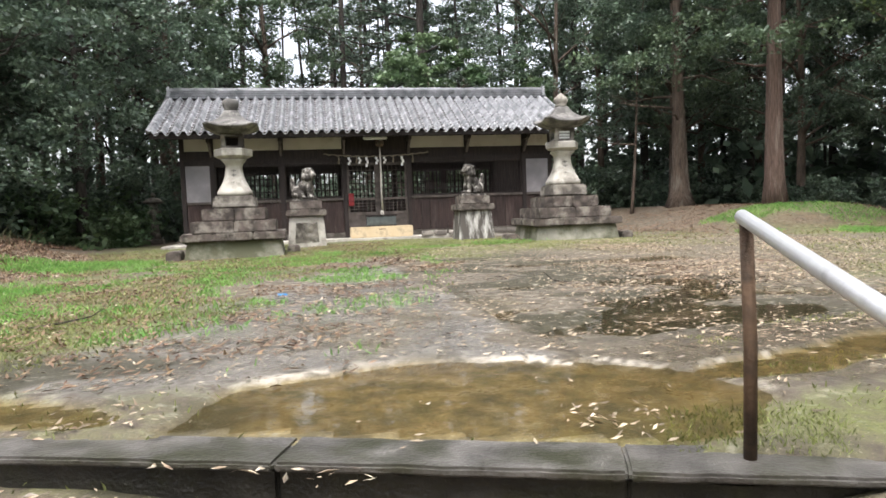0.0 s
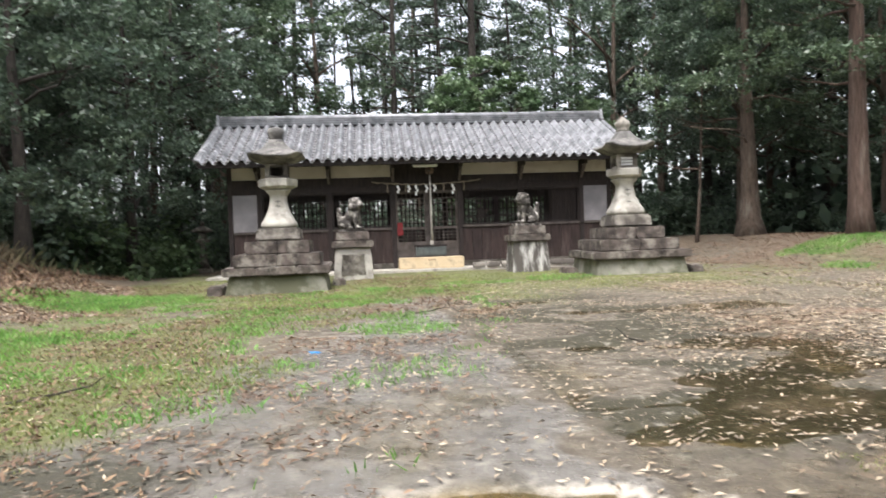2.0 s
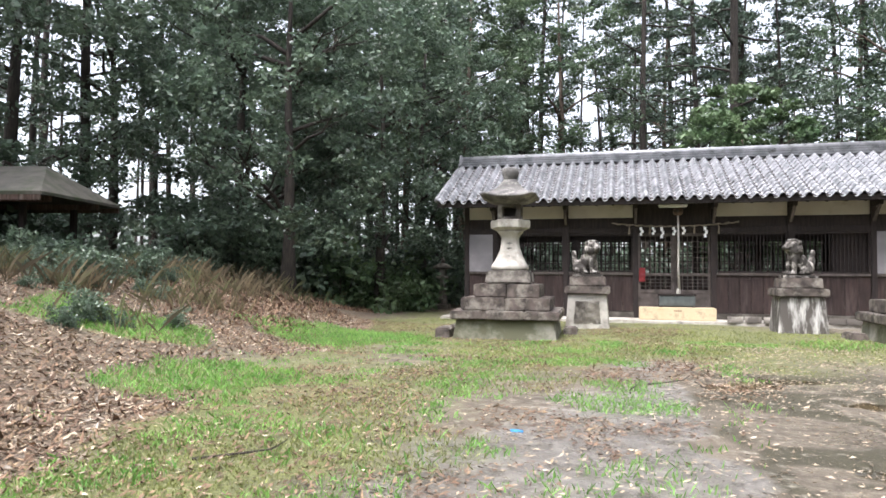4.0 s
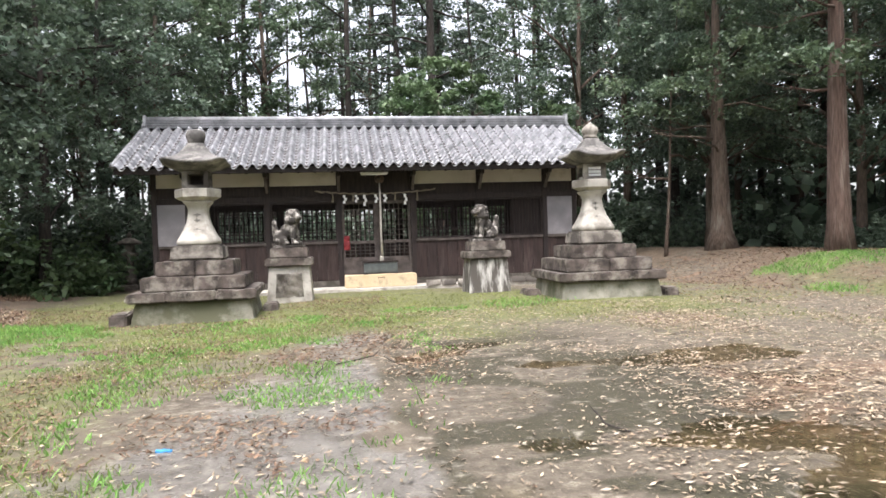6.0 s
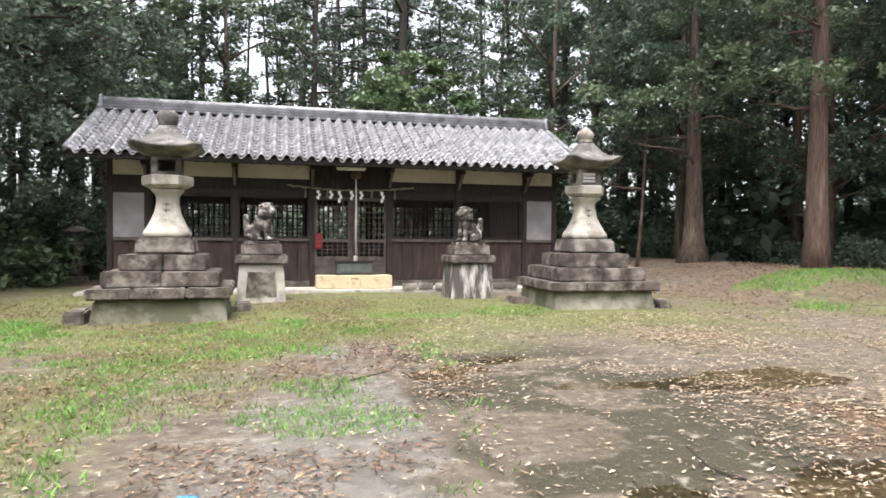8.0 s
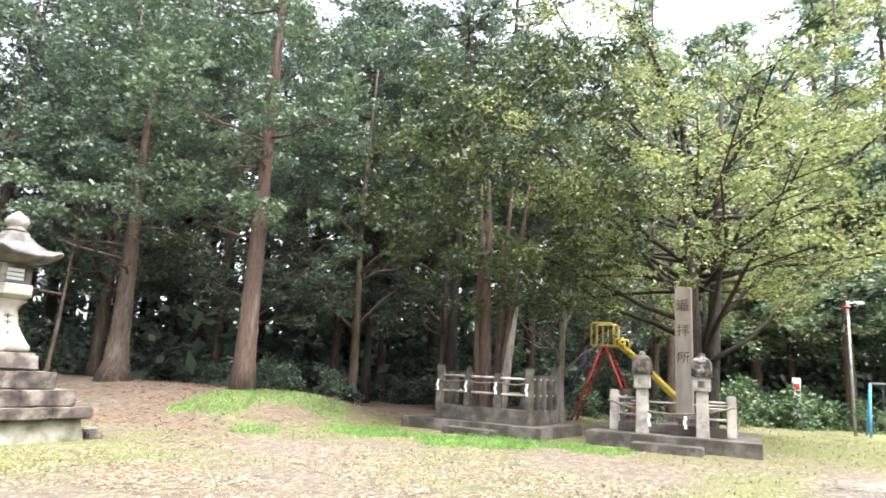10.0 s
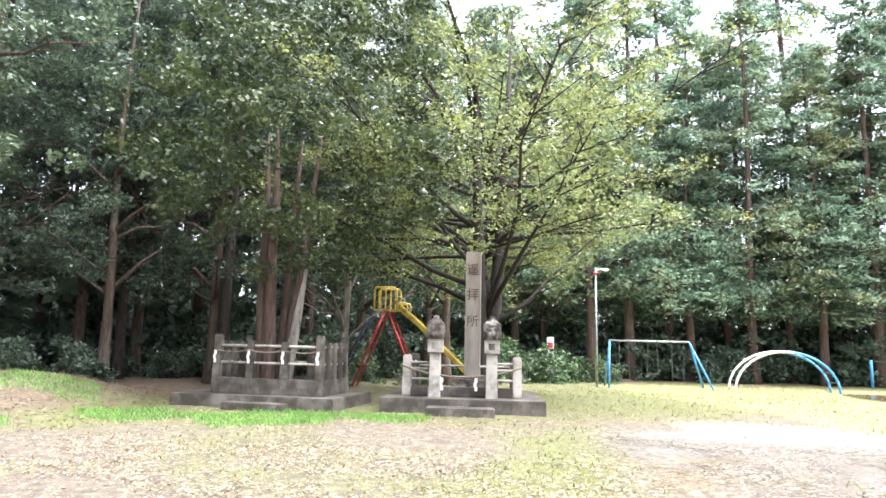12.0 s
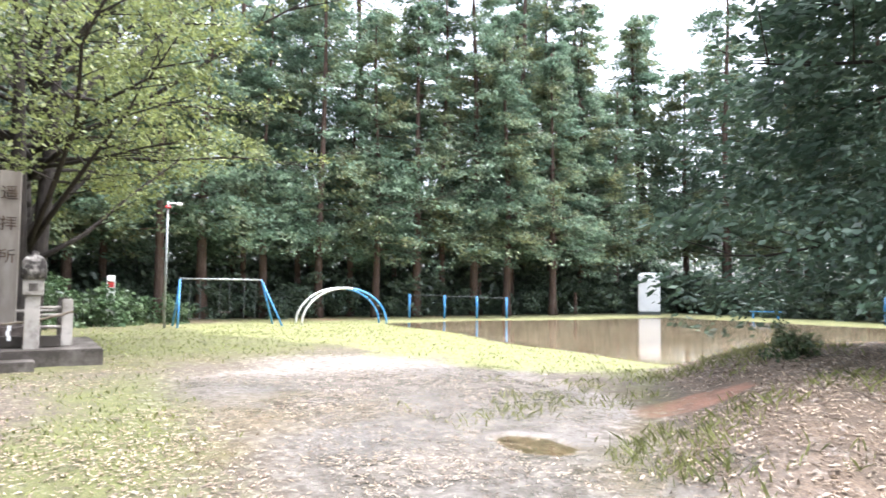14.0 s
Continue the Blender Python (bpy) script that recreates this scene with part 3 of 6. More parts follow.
def build_ground():
    X, Y = np.meshgrid(GX, GY, indexing="ij")
    Z = height(X, Y)
    far = ramp(np.hypot(X - 5, Y), 60, 120)
    Z = Z * (1 - far) - 0.3 * far
    nx, ny = X.shape
    idx = np.arange(nx * ny).reshape(nx, ny)
    f = np.stack([idx[:-1, :-1], idx[1:, :-1], idx[1:, 1:], idx[:-1, 1:]], -1).reshape(-1, 4)
    me = mesh_np("ground", np.stack([X, Y, Z], -1).reshape(-1, 3), f, ground_material(), True)
    zs = [m.reshape(-1) for m in zones(X, Y)]
    for name, tri in (("zone_a", zs[:3]), ("zone_b", zs[3:6]), ("zone_c", zs[6:9]), ("zone_d", zs[9:12])):
        at = me.color_attributes.new(name, "FLOAT_COLOR", "POINT")
        at.data.foreach_set("color", np.stack([*tri, np.ones(nx * ny)], -1).astype(np.float32).reshape(-1))
    tagged(new("ground", me), "wet shrine yard of mud, moss, grass and fallen leaves", "ground", kind="structure")


def water_material():
    m = bpy.data.materials.new("shallow_water")
    m.use_nodes = True
    n, l = m.node_tree.nodes, m.node_tree.links
    n.remove(n["Principled BSDF"])
    t, g, x, fr = (n.new("ShaderNode" + k) for k in ("BsdfTransparent", "BsdfGlossy", "MixShader", "Fresnel"))
    t.inputs["Color"].default_value = (0.74, 0.70, 0.59, 1)
    g.inputs["Roughness"].default_value = 0.03
    fr.inputs["IOR"].default_value = 1.33
    tx = n.new("ShaderNodeTexNoise")
    tx.inputs["Scale"].default_value = 9
    l.new(n.new("ShaderNodeNewGeometry").outputs["Position"], tx.inputs["Vector"])
    b = n.new("ShaderNodeBump")
    b.inputs["Strength"].default_value, b.inputs["Distance"].default_value = 0.12, 0.01
    l.new(tx.outputs["Fac"], b.inputs["Height"])
    l.new(b.outputs[0], g.inputs["Normal"])
    l.new(b.outputs[0], fr.inputs["Normal"])
    l.new(fr.outputs[0], x.inputs[0])
    l.new(t.outputs[0], x.inputs[1])
    l.new(g.outputs[0], x.inputs[2])
    l.new(x.outputs[0], n["Material Output"].inputs["Surface"])
    return m


M_WATER = water_material()


M_POND = mat("muddy_water", (0.20, 0.155, 0.095), (0.29, 0.235, 0.15), 0.5, 0.07, 0.06, 6, (0.15, 0.115, 0.07), 0.35, 0.5)


def sheet(name, x0, x1, y0, y1, step, z, keep, label, surface=M_WATER):
    xs, ys = np.arange(x0, x1, step), np.arange(y0, y1, step)
    X, Y = np.meshgrid(xs, ys, indexing="ij")
    idx = np.arange(X.size).reshape(X.shape)
    f = np.stack([idx[:-1, :-1], idx[1:, :-1], idx[1:, 1:], idx[:-1, 1:]], -1).reshape(-1, 4)
    k = keep(X, Y).reshape(-1)
    f = f[k[f].all(1)]
    me = mesh_np(name, np.stack([X, Y, np.full(X.shape, z)], -1).reshape(-1, 3), f, surface, True)
    ob = tagged(new(name, me), label, "puddle", kind="structure")
    ob.visible_shadow = False


build_ground()
sheet("water", -3, 6.5, 1.4, 11, 0.08, -0.020, lambda x, y: (hollow(x, y) > 0.12) & (kerb_uv(x, y)[1] > 0.25), "shallow brown rain puddles over ochre silt")
sheet("water", 7, 36, -33, -3, 0.4, -0.245, lambda x, y: pond(x, y) > 0.3, "flooded playground with muddy brown water", M_POND)


# ---- kerb, lower landing, handrail ----
def build_kerb():
    kerb = thing("kerb", KX, KY, 0, "damp mossy concrete kerb at the head of the steps", "kerb", kind="structure", rz=math.degrees(math.atan2(-KNX, KNY)))
    x = -4.0
    i = 0
    while x < 1.5:
        w = (1.17, 0.92, 1.3)[i % 3]
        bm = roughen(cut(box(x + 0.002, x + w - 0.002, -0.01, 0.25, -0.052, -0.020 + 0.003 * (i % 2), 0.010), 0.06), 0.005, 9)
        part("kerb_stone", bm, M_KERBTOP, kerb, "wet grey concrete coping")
        # riser below the coping, its shade put into a near-black colour
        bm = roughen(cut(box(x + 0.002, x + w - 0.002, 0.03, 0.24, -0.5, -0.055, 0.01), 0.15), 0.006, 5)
        part("riser_stone", bm, M_KERB, kerb, "mossy riser coloured near-black for wet and shade")
        x += w
        i += 1


def build_rail():
    rail = thing("handrail", 0.068, 2.16, 0, "galvanised steel handrail on a rusty round post", "handrail")
    part("post", tube([(0, 0, -0.05), (0.005, 0, 0.35), (0.0, 0.01, 0.735)], 0.021, 12), M_RUST, rail, "dark rusted round post", True)
    top, end = Vector((0.0, 0.03, 0.757)), Vector((-0.60, -1.70, 0.42))
    part("rail_tube", tube([top, top.lerp(end, 0.5), end], 0.0235, 14), M_STEEL, rail, "shiny galvanised tube", True)
    foot = end + (top - end) * 0.08
    part("post", tube([(foot.x, foot.y, -0.75), foot], 0.024, 12), M_RUST, rail, "", True)
    c = top.lerp(end, 0.62)
    pts = []
    for k in range(40):
        a = k / 39 * 4 * math.pi
        pts.append((c.x + 0.04 * math.cos(a) + 0.004 * k / 10, c.y + 0.03 * math.sin(a), c.z - 0.07 + 0.10 * math.cos(a * 0.98 + 0.4)))
    part("wire_loop", tube(pts, 0.004, 5), M_WIRE, rail, "loop of dark wire")


build_kerb()
build_rail()


# ---- worship hall ----
HX0, HX1, HY, HYB = -5.1, 6.15, 20.75, 24.7
PLINTH = 0.07


def bars(parent, x0, x1, z0, z1, y, step=0.075, w=0.022, rails=()):
    """A window of upright bars, with cross rails, as one frame with its bars."""
    win = new("lattice_window")
    win.parent = parent
    win.matrix_basis = pose((x0 + x1) / 2, y, z0)
    h, half = z1 - z0, (x1 - x0) / 2
    bm = bmesh.new()
    for a, b, c, d in ((-half, half, 0, 0.05), (-half, half, h - 0.05, h), (-half, -half + 0.045, 0.052, h - 0.052), (half - 0.045, half, 0.052, h - 0.052)):
        box(a, b, -0.025, 0.025, c, d, bm=bm)
    part("window_frame", bm, M_WOOD, win)
    bar_me = bpy.data.meshes.new("bar")
    bm = box(-w / 2, w / 2, -0.012, 0.012, 0.052, h - 0.052)
    bm.to_mesh(bar_me)
    bm.free()
    bar_me.materials.append(M_WOOD)
    n = max(2, int((2 * half - 0.09) / step))
    for i in range(1, n):
        part_me("bar", bar_me, win, m=pose(-half + 0.045 + i * (2 * half - 0.09) / n, 0, 0))
    for r in rails:
        part("cross_rail", box(-half + 0.046, half - 0.046, 0.014, 0.030, r * h - 0.014, r * h + 0.014), M_WOOD, win)
    return win


def boards(parent, x0, x1, z0, z1, y, step=0.28):
    n = max(1, round((x1 - x0) / step))
    w = (x1 - x0) / n
    for i in range(n):
        part("board", box(x0 + i * w + 0.004, x0 + (i + 1) * w - 0.004, y - 0.012 + 0.004 * (i % 2), y + 0.012, z0, z1, 0.003), M_BOARD, parent)


def build_hall():
    hall = thing("worship_hall", 0, 0, 0, "long low dark timber shrine hall with grey pantile roof", "building")
    part("plinth", stone(HX0 - 0.5, HX1 + 0.5, 19.62, HYB + 0.5, -0.3, PLINTH, 0.02, 1, 0.006), M_PALESTONE, hall, "pale concrete plinth")
    part("footing", box(HX0, HX1, HY - 0.06, HY + 0.10, PLINTH + 0.003, 0.23, 0.01), M_CONCRETE, hall)
    part("floor", box(HX0 + 0.1, HX1 - 0.1, HY + 0.11, HYB - 0.1, 0.08, 0.36), M_GREYWOOD, hall)
    posts = [HX0, -4.28, -2.28, -0.42, 1.55, 3.40, 5.28, HX1]
    for yy in (HY, HYB):
        for x in posts:
            part("post", box(x - 0.065, x + 0.065, yy - 0.065, yy + 0.065, PLINTH, 3.2, 0.008), M_WOOD, hall)
    for yy in (HY, HYB):
        part("beam", box(HX0 - 0.12, HX1 + 0.12, yy - 0.048, yy + 0.048, 2.36, 2.50, 0.008), M_WOOD, hall)
        part("beam", box(HX0 - 0.3, HX1 + 0.3, yy - 0.08, yy + 0.08, 3.14, 3.30, 0.008), M_WOOD, hall)
    # front bays
    for i, (a, b) in enumerate(zip(posts, posts[1:])):
        a, b = a + 0.067, b - 0.067
        if i == 3:
            continue
        boards(hall, a, b, 0.235, 1.22, HY)
        part("sill", box(a, b, HY - 0.055, HY + 0.055, 1.224, 1.29, 0.006), M_GREYWOOD, hall)
        part("wall", box(a, b, HY - 0.02, HY + 0.02, 2.503, 2.78), M_WOOD, hall)
        part("plaster_band", box(a, b, HY - 0.030, HY + 0.012, 2.784, 3.137, 0.004), M_PLASTER, hall, "cream plaster band under the eaves")
        if i in (0, 6):
            part("plaster_panel", box(a, b, HY - 0.030, HY + 0.012, 1.294, 2.356, 0.004), M_GREYPLASTER, hall, "grey-white plaster panel")
        else:
            bars(hall, a, b, 1.294, 2.356, HY, 0.085, 0.022, (0.22, 0.72))
            if i == 5:
                part("shutter", box(a + 0.9, b, HY + 0.10, HY + 0.13, 1.30, 2.35), M_WOOD, hall, "dark closed inner shutter")
    part("wall", box(posts[3] + 0.067, posts[4] - 0.067, HY - 0.03, HY + 0.02, 2.503, 3.137), M_WOOD, hall)
    # centre doors
    doors_x = [(-0.353, 0.545), (0.595, 1.483)]
    part("post", box(0.547, 0.593, HY - 0.03, HY + 0.03, 0.36, 2.356), M_GREYWOOD, hall)
    for k, (a, b) in enumerate(doors_x):
        d = new("lattice_door")
        d.parent = hall
        d.matrix_basis = pose(a, HY + 0.01 + 0.04 * k, 0.30)
        w = b - a
        bm = bmesh.new()
        for q in ((0, 0.06, 0, 2.05), (w - 0.06, w, 0, 2.05)):
            box(q[0], q[1], -0.018, 0.018, q[2], q[3], bm=bm)
        for z0, z1 in ((0, 0.10), (0.44, 0.54), (0.90, 0.98), (1.97, 2.05)):
            box(0.062, w - 0.062, -0.017, 0.017, z0, z1, bm=bm)
        part("door_frame", bm, M_GREYWOOD, d)
        part("door_panel", box(0.062, w - 0.062, -0.006, 0.006, 0.102, 0.438), M_GREYWOOD, d)
        for i in range(1, 6):
            x = 0.06 + i * (w - 0.12) / 6
            part("bar", box(x - 0.012, x + 0.012, -0.010, 0.004, 0.542, 0.898), M_GREYWOOD, d)
            part("bar", box(x - 0.010, x + 0.010, -0.010, 0.004, 0.982, 1.968), M_GREYWOOD, d)
        for z in [0.63, 0.72, 0.81] + [1.12 + 0.14 * i for i in range(6)]:
            part("cross_rail", box(0.062, w - 0.062, 0.006, 0.014, z - 0.010, z + 0.010), M_GREYWOOD, d)
    # back wall with open lattices
    for i, (a, b) in enumerate(zip(posts, posts[1:])):
        a, b = a + 0.067, b - 0.067
        boards(hall, a, b, 0.10, 1.22, HYB, 0.5)
        part("wall", box(a, b, HYB - 0.02, HYB + 0.02, 2.503, 3.137), M_WOOD, hall)
        if i in (0, 6):
            part("wall", box(a, b, HYB - 0.02, HYB + 0.02, 1.224, 2.356), M_WOOD, hall)
        else:
            bars(hall, a, b, 1.224, 2.356, HYB, 0.14, 0.05, (0.2, 0.4, 0.6, 0.8))
    for x in (HX0, HX1):
        part("wall", box(x - 0.03, x + 0.03, HY + 0.067, HYB - 0.067, 0.10, 3.2), M_BOARD, hall)
    build_roof(hall)
    # eave brackets and rafters
    for x in posts[1:-1]:
        part("bracket", box(x - 0.05, x + 0.05, HY - 0.60, HY - 0.067, 2.98, 3.10, 0.01), M_WOOD, hall)
        bm = tube([(x, HY - 0.5, 3.0), (x, HY - 0.08, 2.62)], 0.045, 4)
        part("brace", bm, M_GREYWOOD, hall)


RX0, RX1, EY, EZ, RY, RZ = -5.80, 6.72, 19.82, 3.22, 22.75, 4.68
COLS, ROWS_N = 43, 14


def tile_mesh():
    """One pantile: a wavy plate with thickness, its lower edge lipped."""
    w, n = (RX1 - RX0) / COLS, 13
    lp = math.hypot(RY - EY, RZ - EZ) / ROWS_N
    top = []
    for i in range(n):
        s = i / (n - 1)
        roll = min(1, max(0, 1 - abs(s - 0.30) / 0.27))
        q = 0.088 * math.sin(roll * math.pi / 2) ** 0.8 - 0.045 * math.sin(math.pi * min(1, max(0, (s - 0.5) / 0.5)))
        top.append((s * w * 1.03, q))
    v, f = [], []
    for y, lift in ((-0.02, 0.026), (lp * 1.04, 0.002)):
        for x, q in top:
            v.append((x, y, q + lift))
    for x, q in top:
        v.append((x, -0.02, q + 0.006))
    for i in range(n - 1):
        f.append((i, i + 1, n + i + 1, n + i))
        f.append((2 * n + i, 2 * n + i + 1, i + 1, i))
    me = bpy.data.meshes.new("tile")
    me.from_pydata(v, [], f)
    me.materials.append(M_TILE)
    for k, p in enumerate(me.polygons):
        p.use_smooth = k % 2 == 0
    me.update()
    return me, lp, w


def build_roof(hall):
    roof = new("roof")
    roof.parent = hall
    tagged(roof, "grey smoked pantile roof")
    slope = math.atan2(RZ - EZ, RY - EY)
    # deck and eave boards
    for sgn in (1, -1):
        bm = bmesh.new()
        pts = []
        for z in (-0.05, -0.11):
            for x, yy, zz in ((RX0 + 0.05, EY, EZ), (RX1 - 0.05, EY, EZ), (RX1 - 0.05, RY, RZ), (RX0 + 0.05, RY, RZ)):
                pts.append(bm.verts.new((x, RY + sgn * (yy - RY), zz + z)))
        for q in ((0, 1, 2, 3), (7, 6, 5, 4), (0, 4, 5, 1), (1, 5, 6, 2), (2, 6, 7, 3), (3, 7, 4, 0)):
            bm.faces.new([pts[i] for i in q])
        bmesh.ops.recalc_face_normals(bm, faces=bm.faces)
        part("roof_deck", bm, M_WOOD, roof)
        yy = RY + sgn * (EY - RY)
        part("fascia", box(RX0 + 0.04, RX1 - 0.04, yy - 0.012, yy + 0.012, EZ - 0.16, EZ - 0.02), M_WOOD, roof)
    n_raft = 30
    for i in range(n_raft):
        x = RX0 + 0.2 + i * (RX1 - RX0 - 0.4) / (n_raft - 1)
        bm = bmesh.new()
        pts = []
        for z in (-0.115, -0.19):
            for dx, yy, zz in ((-0.03, EY + 0.04, EZ), (0.03, EY + 0.04, EZ), (0.03, HY + 0.3, EZ + (HY + 0.3 - EY) * math.tan(slope)), (-0.03, HY + 0.3, EZ + (HY + 0.3 - EY) * math.tan(slope))):
                pts.append(bm.verts.new((x + dx, yy, zz + z)))
        for q in ((3, 2, 1, 0), (4, 5, 6, 7), (0, 1, 5, 4), (1, 2, 6, 5), (2, 3, 7, 6), (3, 0, 4, 7)):
            bm.faces.new([pts[k] for k in q])
        part("rafter", bm, M_WOOD, roof)
    # gable walls and barge boards
    for x in (HX0, HX1):
        bm = bmesh.new()
        for xx in (x - 0.03, x + 0.03):
            for yy, zz in ((HY, 3.2), (HYB, 3.2), (RY, RZ - 0.15)):
                bm.verts.new((xx, yy, zz))
        bm.verts.ensure_lookup_table()
        vs = list(bm.verts)
        for q in ((0, 1, 2), (5, 4, 3), (0, 3, 4, 1), (1, 4, 5, 2), (2, 5, 3, 0)):
            bm.faces.new([vs[k] for k in q])
        bmesh.ops.recalc_face_normals(bm, faces=bm.faces)
        part("gable", bm, M_WOOD, roof)
    # ridge of stacked tiles, with end caps
    part("ridge", box(RX0 + 0.10, RX1 - 0.10, RY - 0.13, RY + 0.13, RZ - 0.03, RZ + 0.19, 0.01, 1.0), M_TILE, roof)
    for k in range(3):
        part("ridge_course", box(RX0 + 0.06, RX1 - 0.06, RY - 0.16, RY + 0.16, RZ + 0.03 + 0.07 * k, RZ + 0.05 + 0.07 * k), M_TILE, roof)
    part("ridge_cap", tube([(RX0 + 0.04, RY, RZ + 0.23), (RX1 - 0.04, RY, RZ + 0.23)], 0.085, 12), M_TILE, roof, "", True)
    for x in (RX0 + 0.05, RX1 - 0.05):
        bm = roughen(cut(box(x - 0.05, x + 0.05, RY - 0.22, RY + 0.22, RZ - 0.02, RZ + 0.36, 0.03, 0.75), 0.15), 0.02, 6)
        part("ridge_end_tile", bm, M_TILE, roof, "upright grey end tile")
    for x in (RX0 + 0.02, RX1 - 0.02):
        for sgn in (1, -1):
            part("verge_tile", tube([(x, RY + sgn * (EY - RY), EZ + 0.05), (x, RY + sgn * 0.1, RZ + 0.05)], 0.075, 10), M_TILE, roof, "", True)
    me, lp, w = tile_mesh()
    verts = np.array([v.co[:] for v in me.vertices])
    faces = [list(p.vertices) for p in me.polygons]
    jv, jf = [], []
    rot = Matrix.Rotation(slope, 4, "X")
    for sgn in (1, -1):
        for r in range(ROWS_N):
            for c in range(COLS):
                jit = pose(random.uniform(-0.004, 0.004), random.uniform(-0.006, 0.006), random.uniform(-0.002, 0.002), random.uniform(-0.35, 0.35), 0, random.uniform(-0.3, 0.3))
                m = Matrix.Translation((RX0 + c * w, EY - 0.06, EZ - 0.05)) @ rot @ Matrix.Translation((0, r * lp, 0)) @ jit
                if sgn == -1:
                    m = Matrix.Translation((RX0 + RX1, 2 * RY, 0)) @ Matrix.Rotation(math.pi, 4, "Z") @ m
                if sgn == 1 and r < 7:
                    part_me("tile", me, roof, m=m)
                else:
                    base = len(jv)
                    a = np.array(m)
                    jv += (verts @ a[:3, :3].T + a[:3, 3]).tolist()
                    jf += [[base + i for i in q] for q in faces]
    tagged(part_me("tiling", mesh_np("tile_courses", jv, jf, M_TILE), roof), kind="stuff")


build_hall()


def build_hall_things():
    st = thing("stone_step", 0.58, 20.20, PLINTH, "ochre sandstone doorstep before the hall doors", "step")
    part("slab", stone(-0.93, 0.93, -0.28, 0.28, 0, 0.32, 0.02, 1, 0.006), M_STEP, st)
    bm = bmesh.new()
    for i in range(4):
        box(-0.09 + 0.05 * i, -0.055 + 0.05 * i, -0.289, -0.286, 0.23, 0.26, bm=bm)
    part("inscription", bm, M_RUST, st, "faint painted marks")
    ob = thing("offering_box", 0.60, 20.33, PLINTH + 0.323, "dark grey offering box on the doorstep", "offering box")
    bm = box(-0.44, 0.44, -0.14, 0.14, 0.03, 0.30, 0.012)
    part("body", bm, M_DARKMETAL, ob)
    part("rim", box(-0.47, 0.47, -0.16, 0.16, 0.302, 0.345, 0.01), M_WOOD, ob)
    part("front_panel", box(-0.38, 0.38, -0.148, -0.142, 0.06, 0.27, 0.004), M_DARKMETAL, ob, "blue-grey metal front")
    for x in (-0.40, 0.40):
        part("leg", box(x - 0.05, x + 0.05, -0.145, 0.145, 0, 0.028), M_WOOD, ob)
    # straw rope with paper streamers
    rope = thing("straw_rope", 0.56, 20.55, 2.62, "twisted straw rope with white paper streamers over the doors", "sacred rope")
    pts = []
    for k in range(41):
        x = -1.6 + 3.2 * k / 40
        s = (x / 1.6) ** 2
        pts.append((x, 0.02 * math.sin(k * 1.3), -0.10 + 0.10 * s + 0.012 * math.sin(k * 2.1)))
    for ph in (0, math.pi):
        part("strand", tube([(x, y + 0.014 * math.cos(k * 0.9 + ph), z + 0.014 * math.sin(k * 0.9 + ph)) for k, (x, y, z) in enumerate(pts)], 0.013, 6), M_ROPE, rope, "", True)
    for x, l_ in ((-0.83, 0.22), (-0.52, 0.20), (-0.30, 0.30), (0.0, 0.22), (0.24, 0.20), (0.78, 0.28)):
        bm = bmesh.new()
        z = -0.12
        for i in range(3):
            dx = 0.035 * (i % 2) - 0.015
            h = l_ / 3
            box(x + dx - 0.033, x + dx + 0.033, -0.032 - 0.004 * i, -0.030 - 0.004 * i, z - h * (i + 1), z - h * i, bm=bm)
        part("paper_streamer", bm, M_WHITE, rope, "folded white paper streamer")
    for x in (-1.15, -0.62, 0.50, 1.1):
        part("straw_tassel", tube([(x, 0, -0.06), (x + 0.01, -0.01, -0.17), (x, -0.01, -0.30)], [0.012, 0.022, 0.03], 7), M_ROPE, rope)
    bell = thing("bell_rope", 0.64, 20.33, 3.02, "pale braided bell rope with a reddish bell above", "bell rope")
    part("bell", lathe([(0.02, 0.0), (0.10, -0.04), (0.13, -0.12), (0.11, -0.20), (0.05, -0.23)], 16), M_RUST, bell, "reddish-brown metal bell", True)
    part("rope", tube([(0, 0, -0.23), (0.01, 0.0, -0.9), (0.0, -0.01, -1.6), (0.02, -0.01, -2.16)], [0.022, 0.026, 0.028, 0.034], 9), M_PALESTONE, bell, "", True)
    part("hanger", tube([(0, 0, 0), (0, 0, 0.12)], 0.012, 6), M_RUST, bell)
    part("tassel", lathe([(0.034, -2.15), (0.055, -2.2), (0.05, -2.30), (0.06, -2.42)], 12), M_PALESTONE, bell, "", True)
    lamp = thing("strip_light", 0.5, 20.15, 2.985, "long white strip light under the eaves", "lamp")
    part("housing", box(-0.36, 0.36, -0.05, 0.05, 0.03, 0.075, 0.01), M_WHITEPAINT, lamp)
    part("tube", tube([(-0.34, 0, 0.012), (0.34, 0, 0.012)], 0.016, 10), M_WHITE, lamp, "", True)
    cloth = thing("red_cloth", -0.25, HY - 0.05, 1.04, "small red cloth pouch hung by the door", "cloth")
    part("pouch", roughen(cut(box(-0.085, 0.085, -0.02, 0.02, 0, 0.38, 0.015, 0.85), 0.08), 0.012, 9), M_RED, cloth)
    # edging of old roof tiles along the plinth
    for k, x in enumerate((1.9, 2.3, 2.72, 3.75, 4.15, 4.5)):
        t = thing("edging_tile", x, 19.66, PLINTH, "old curved roof tile leaning on the plinth edge", "roof tile", "edging tiles", rz=random.uniform(-14, 14))
        bm = bmesh.new()
        n, rings = 8, []
        for y in (-0.02, 0.0):
            for zz in (0.0, 0.15):
                rings.append([bm.verts.new((0.19 * math.cos(math.pi * i / n) * 1.0, y - 0.05 * math.sin(math.pi * i / n) + 0.05 * zz, zz)) for i in range(n + 1)])
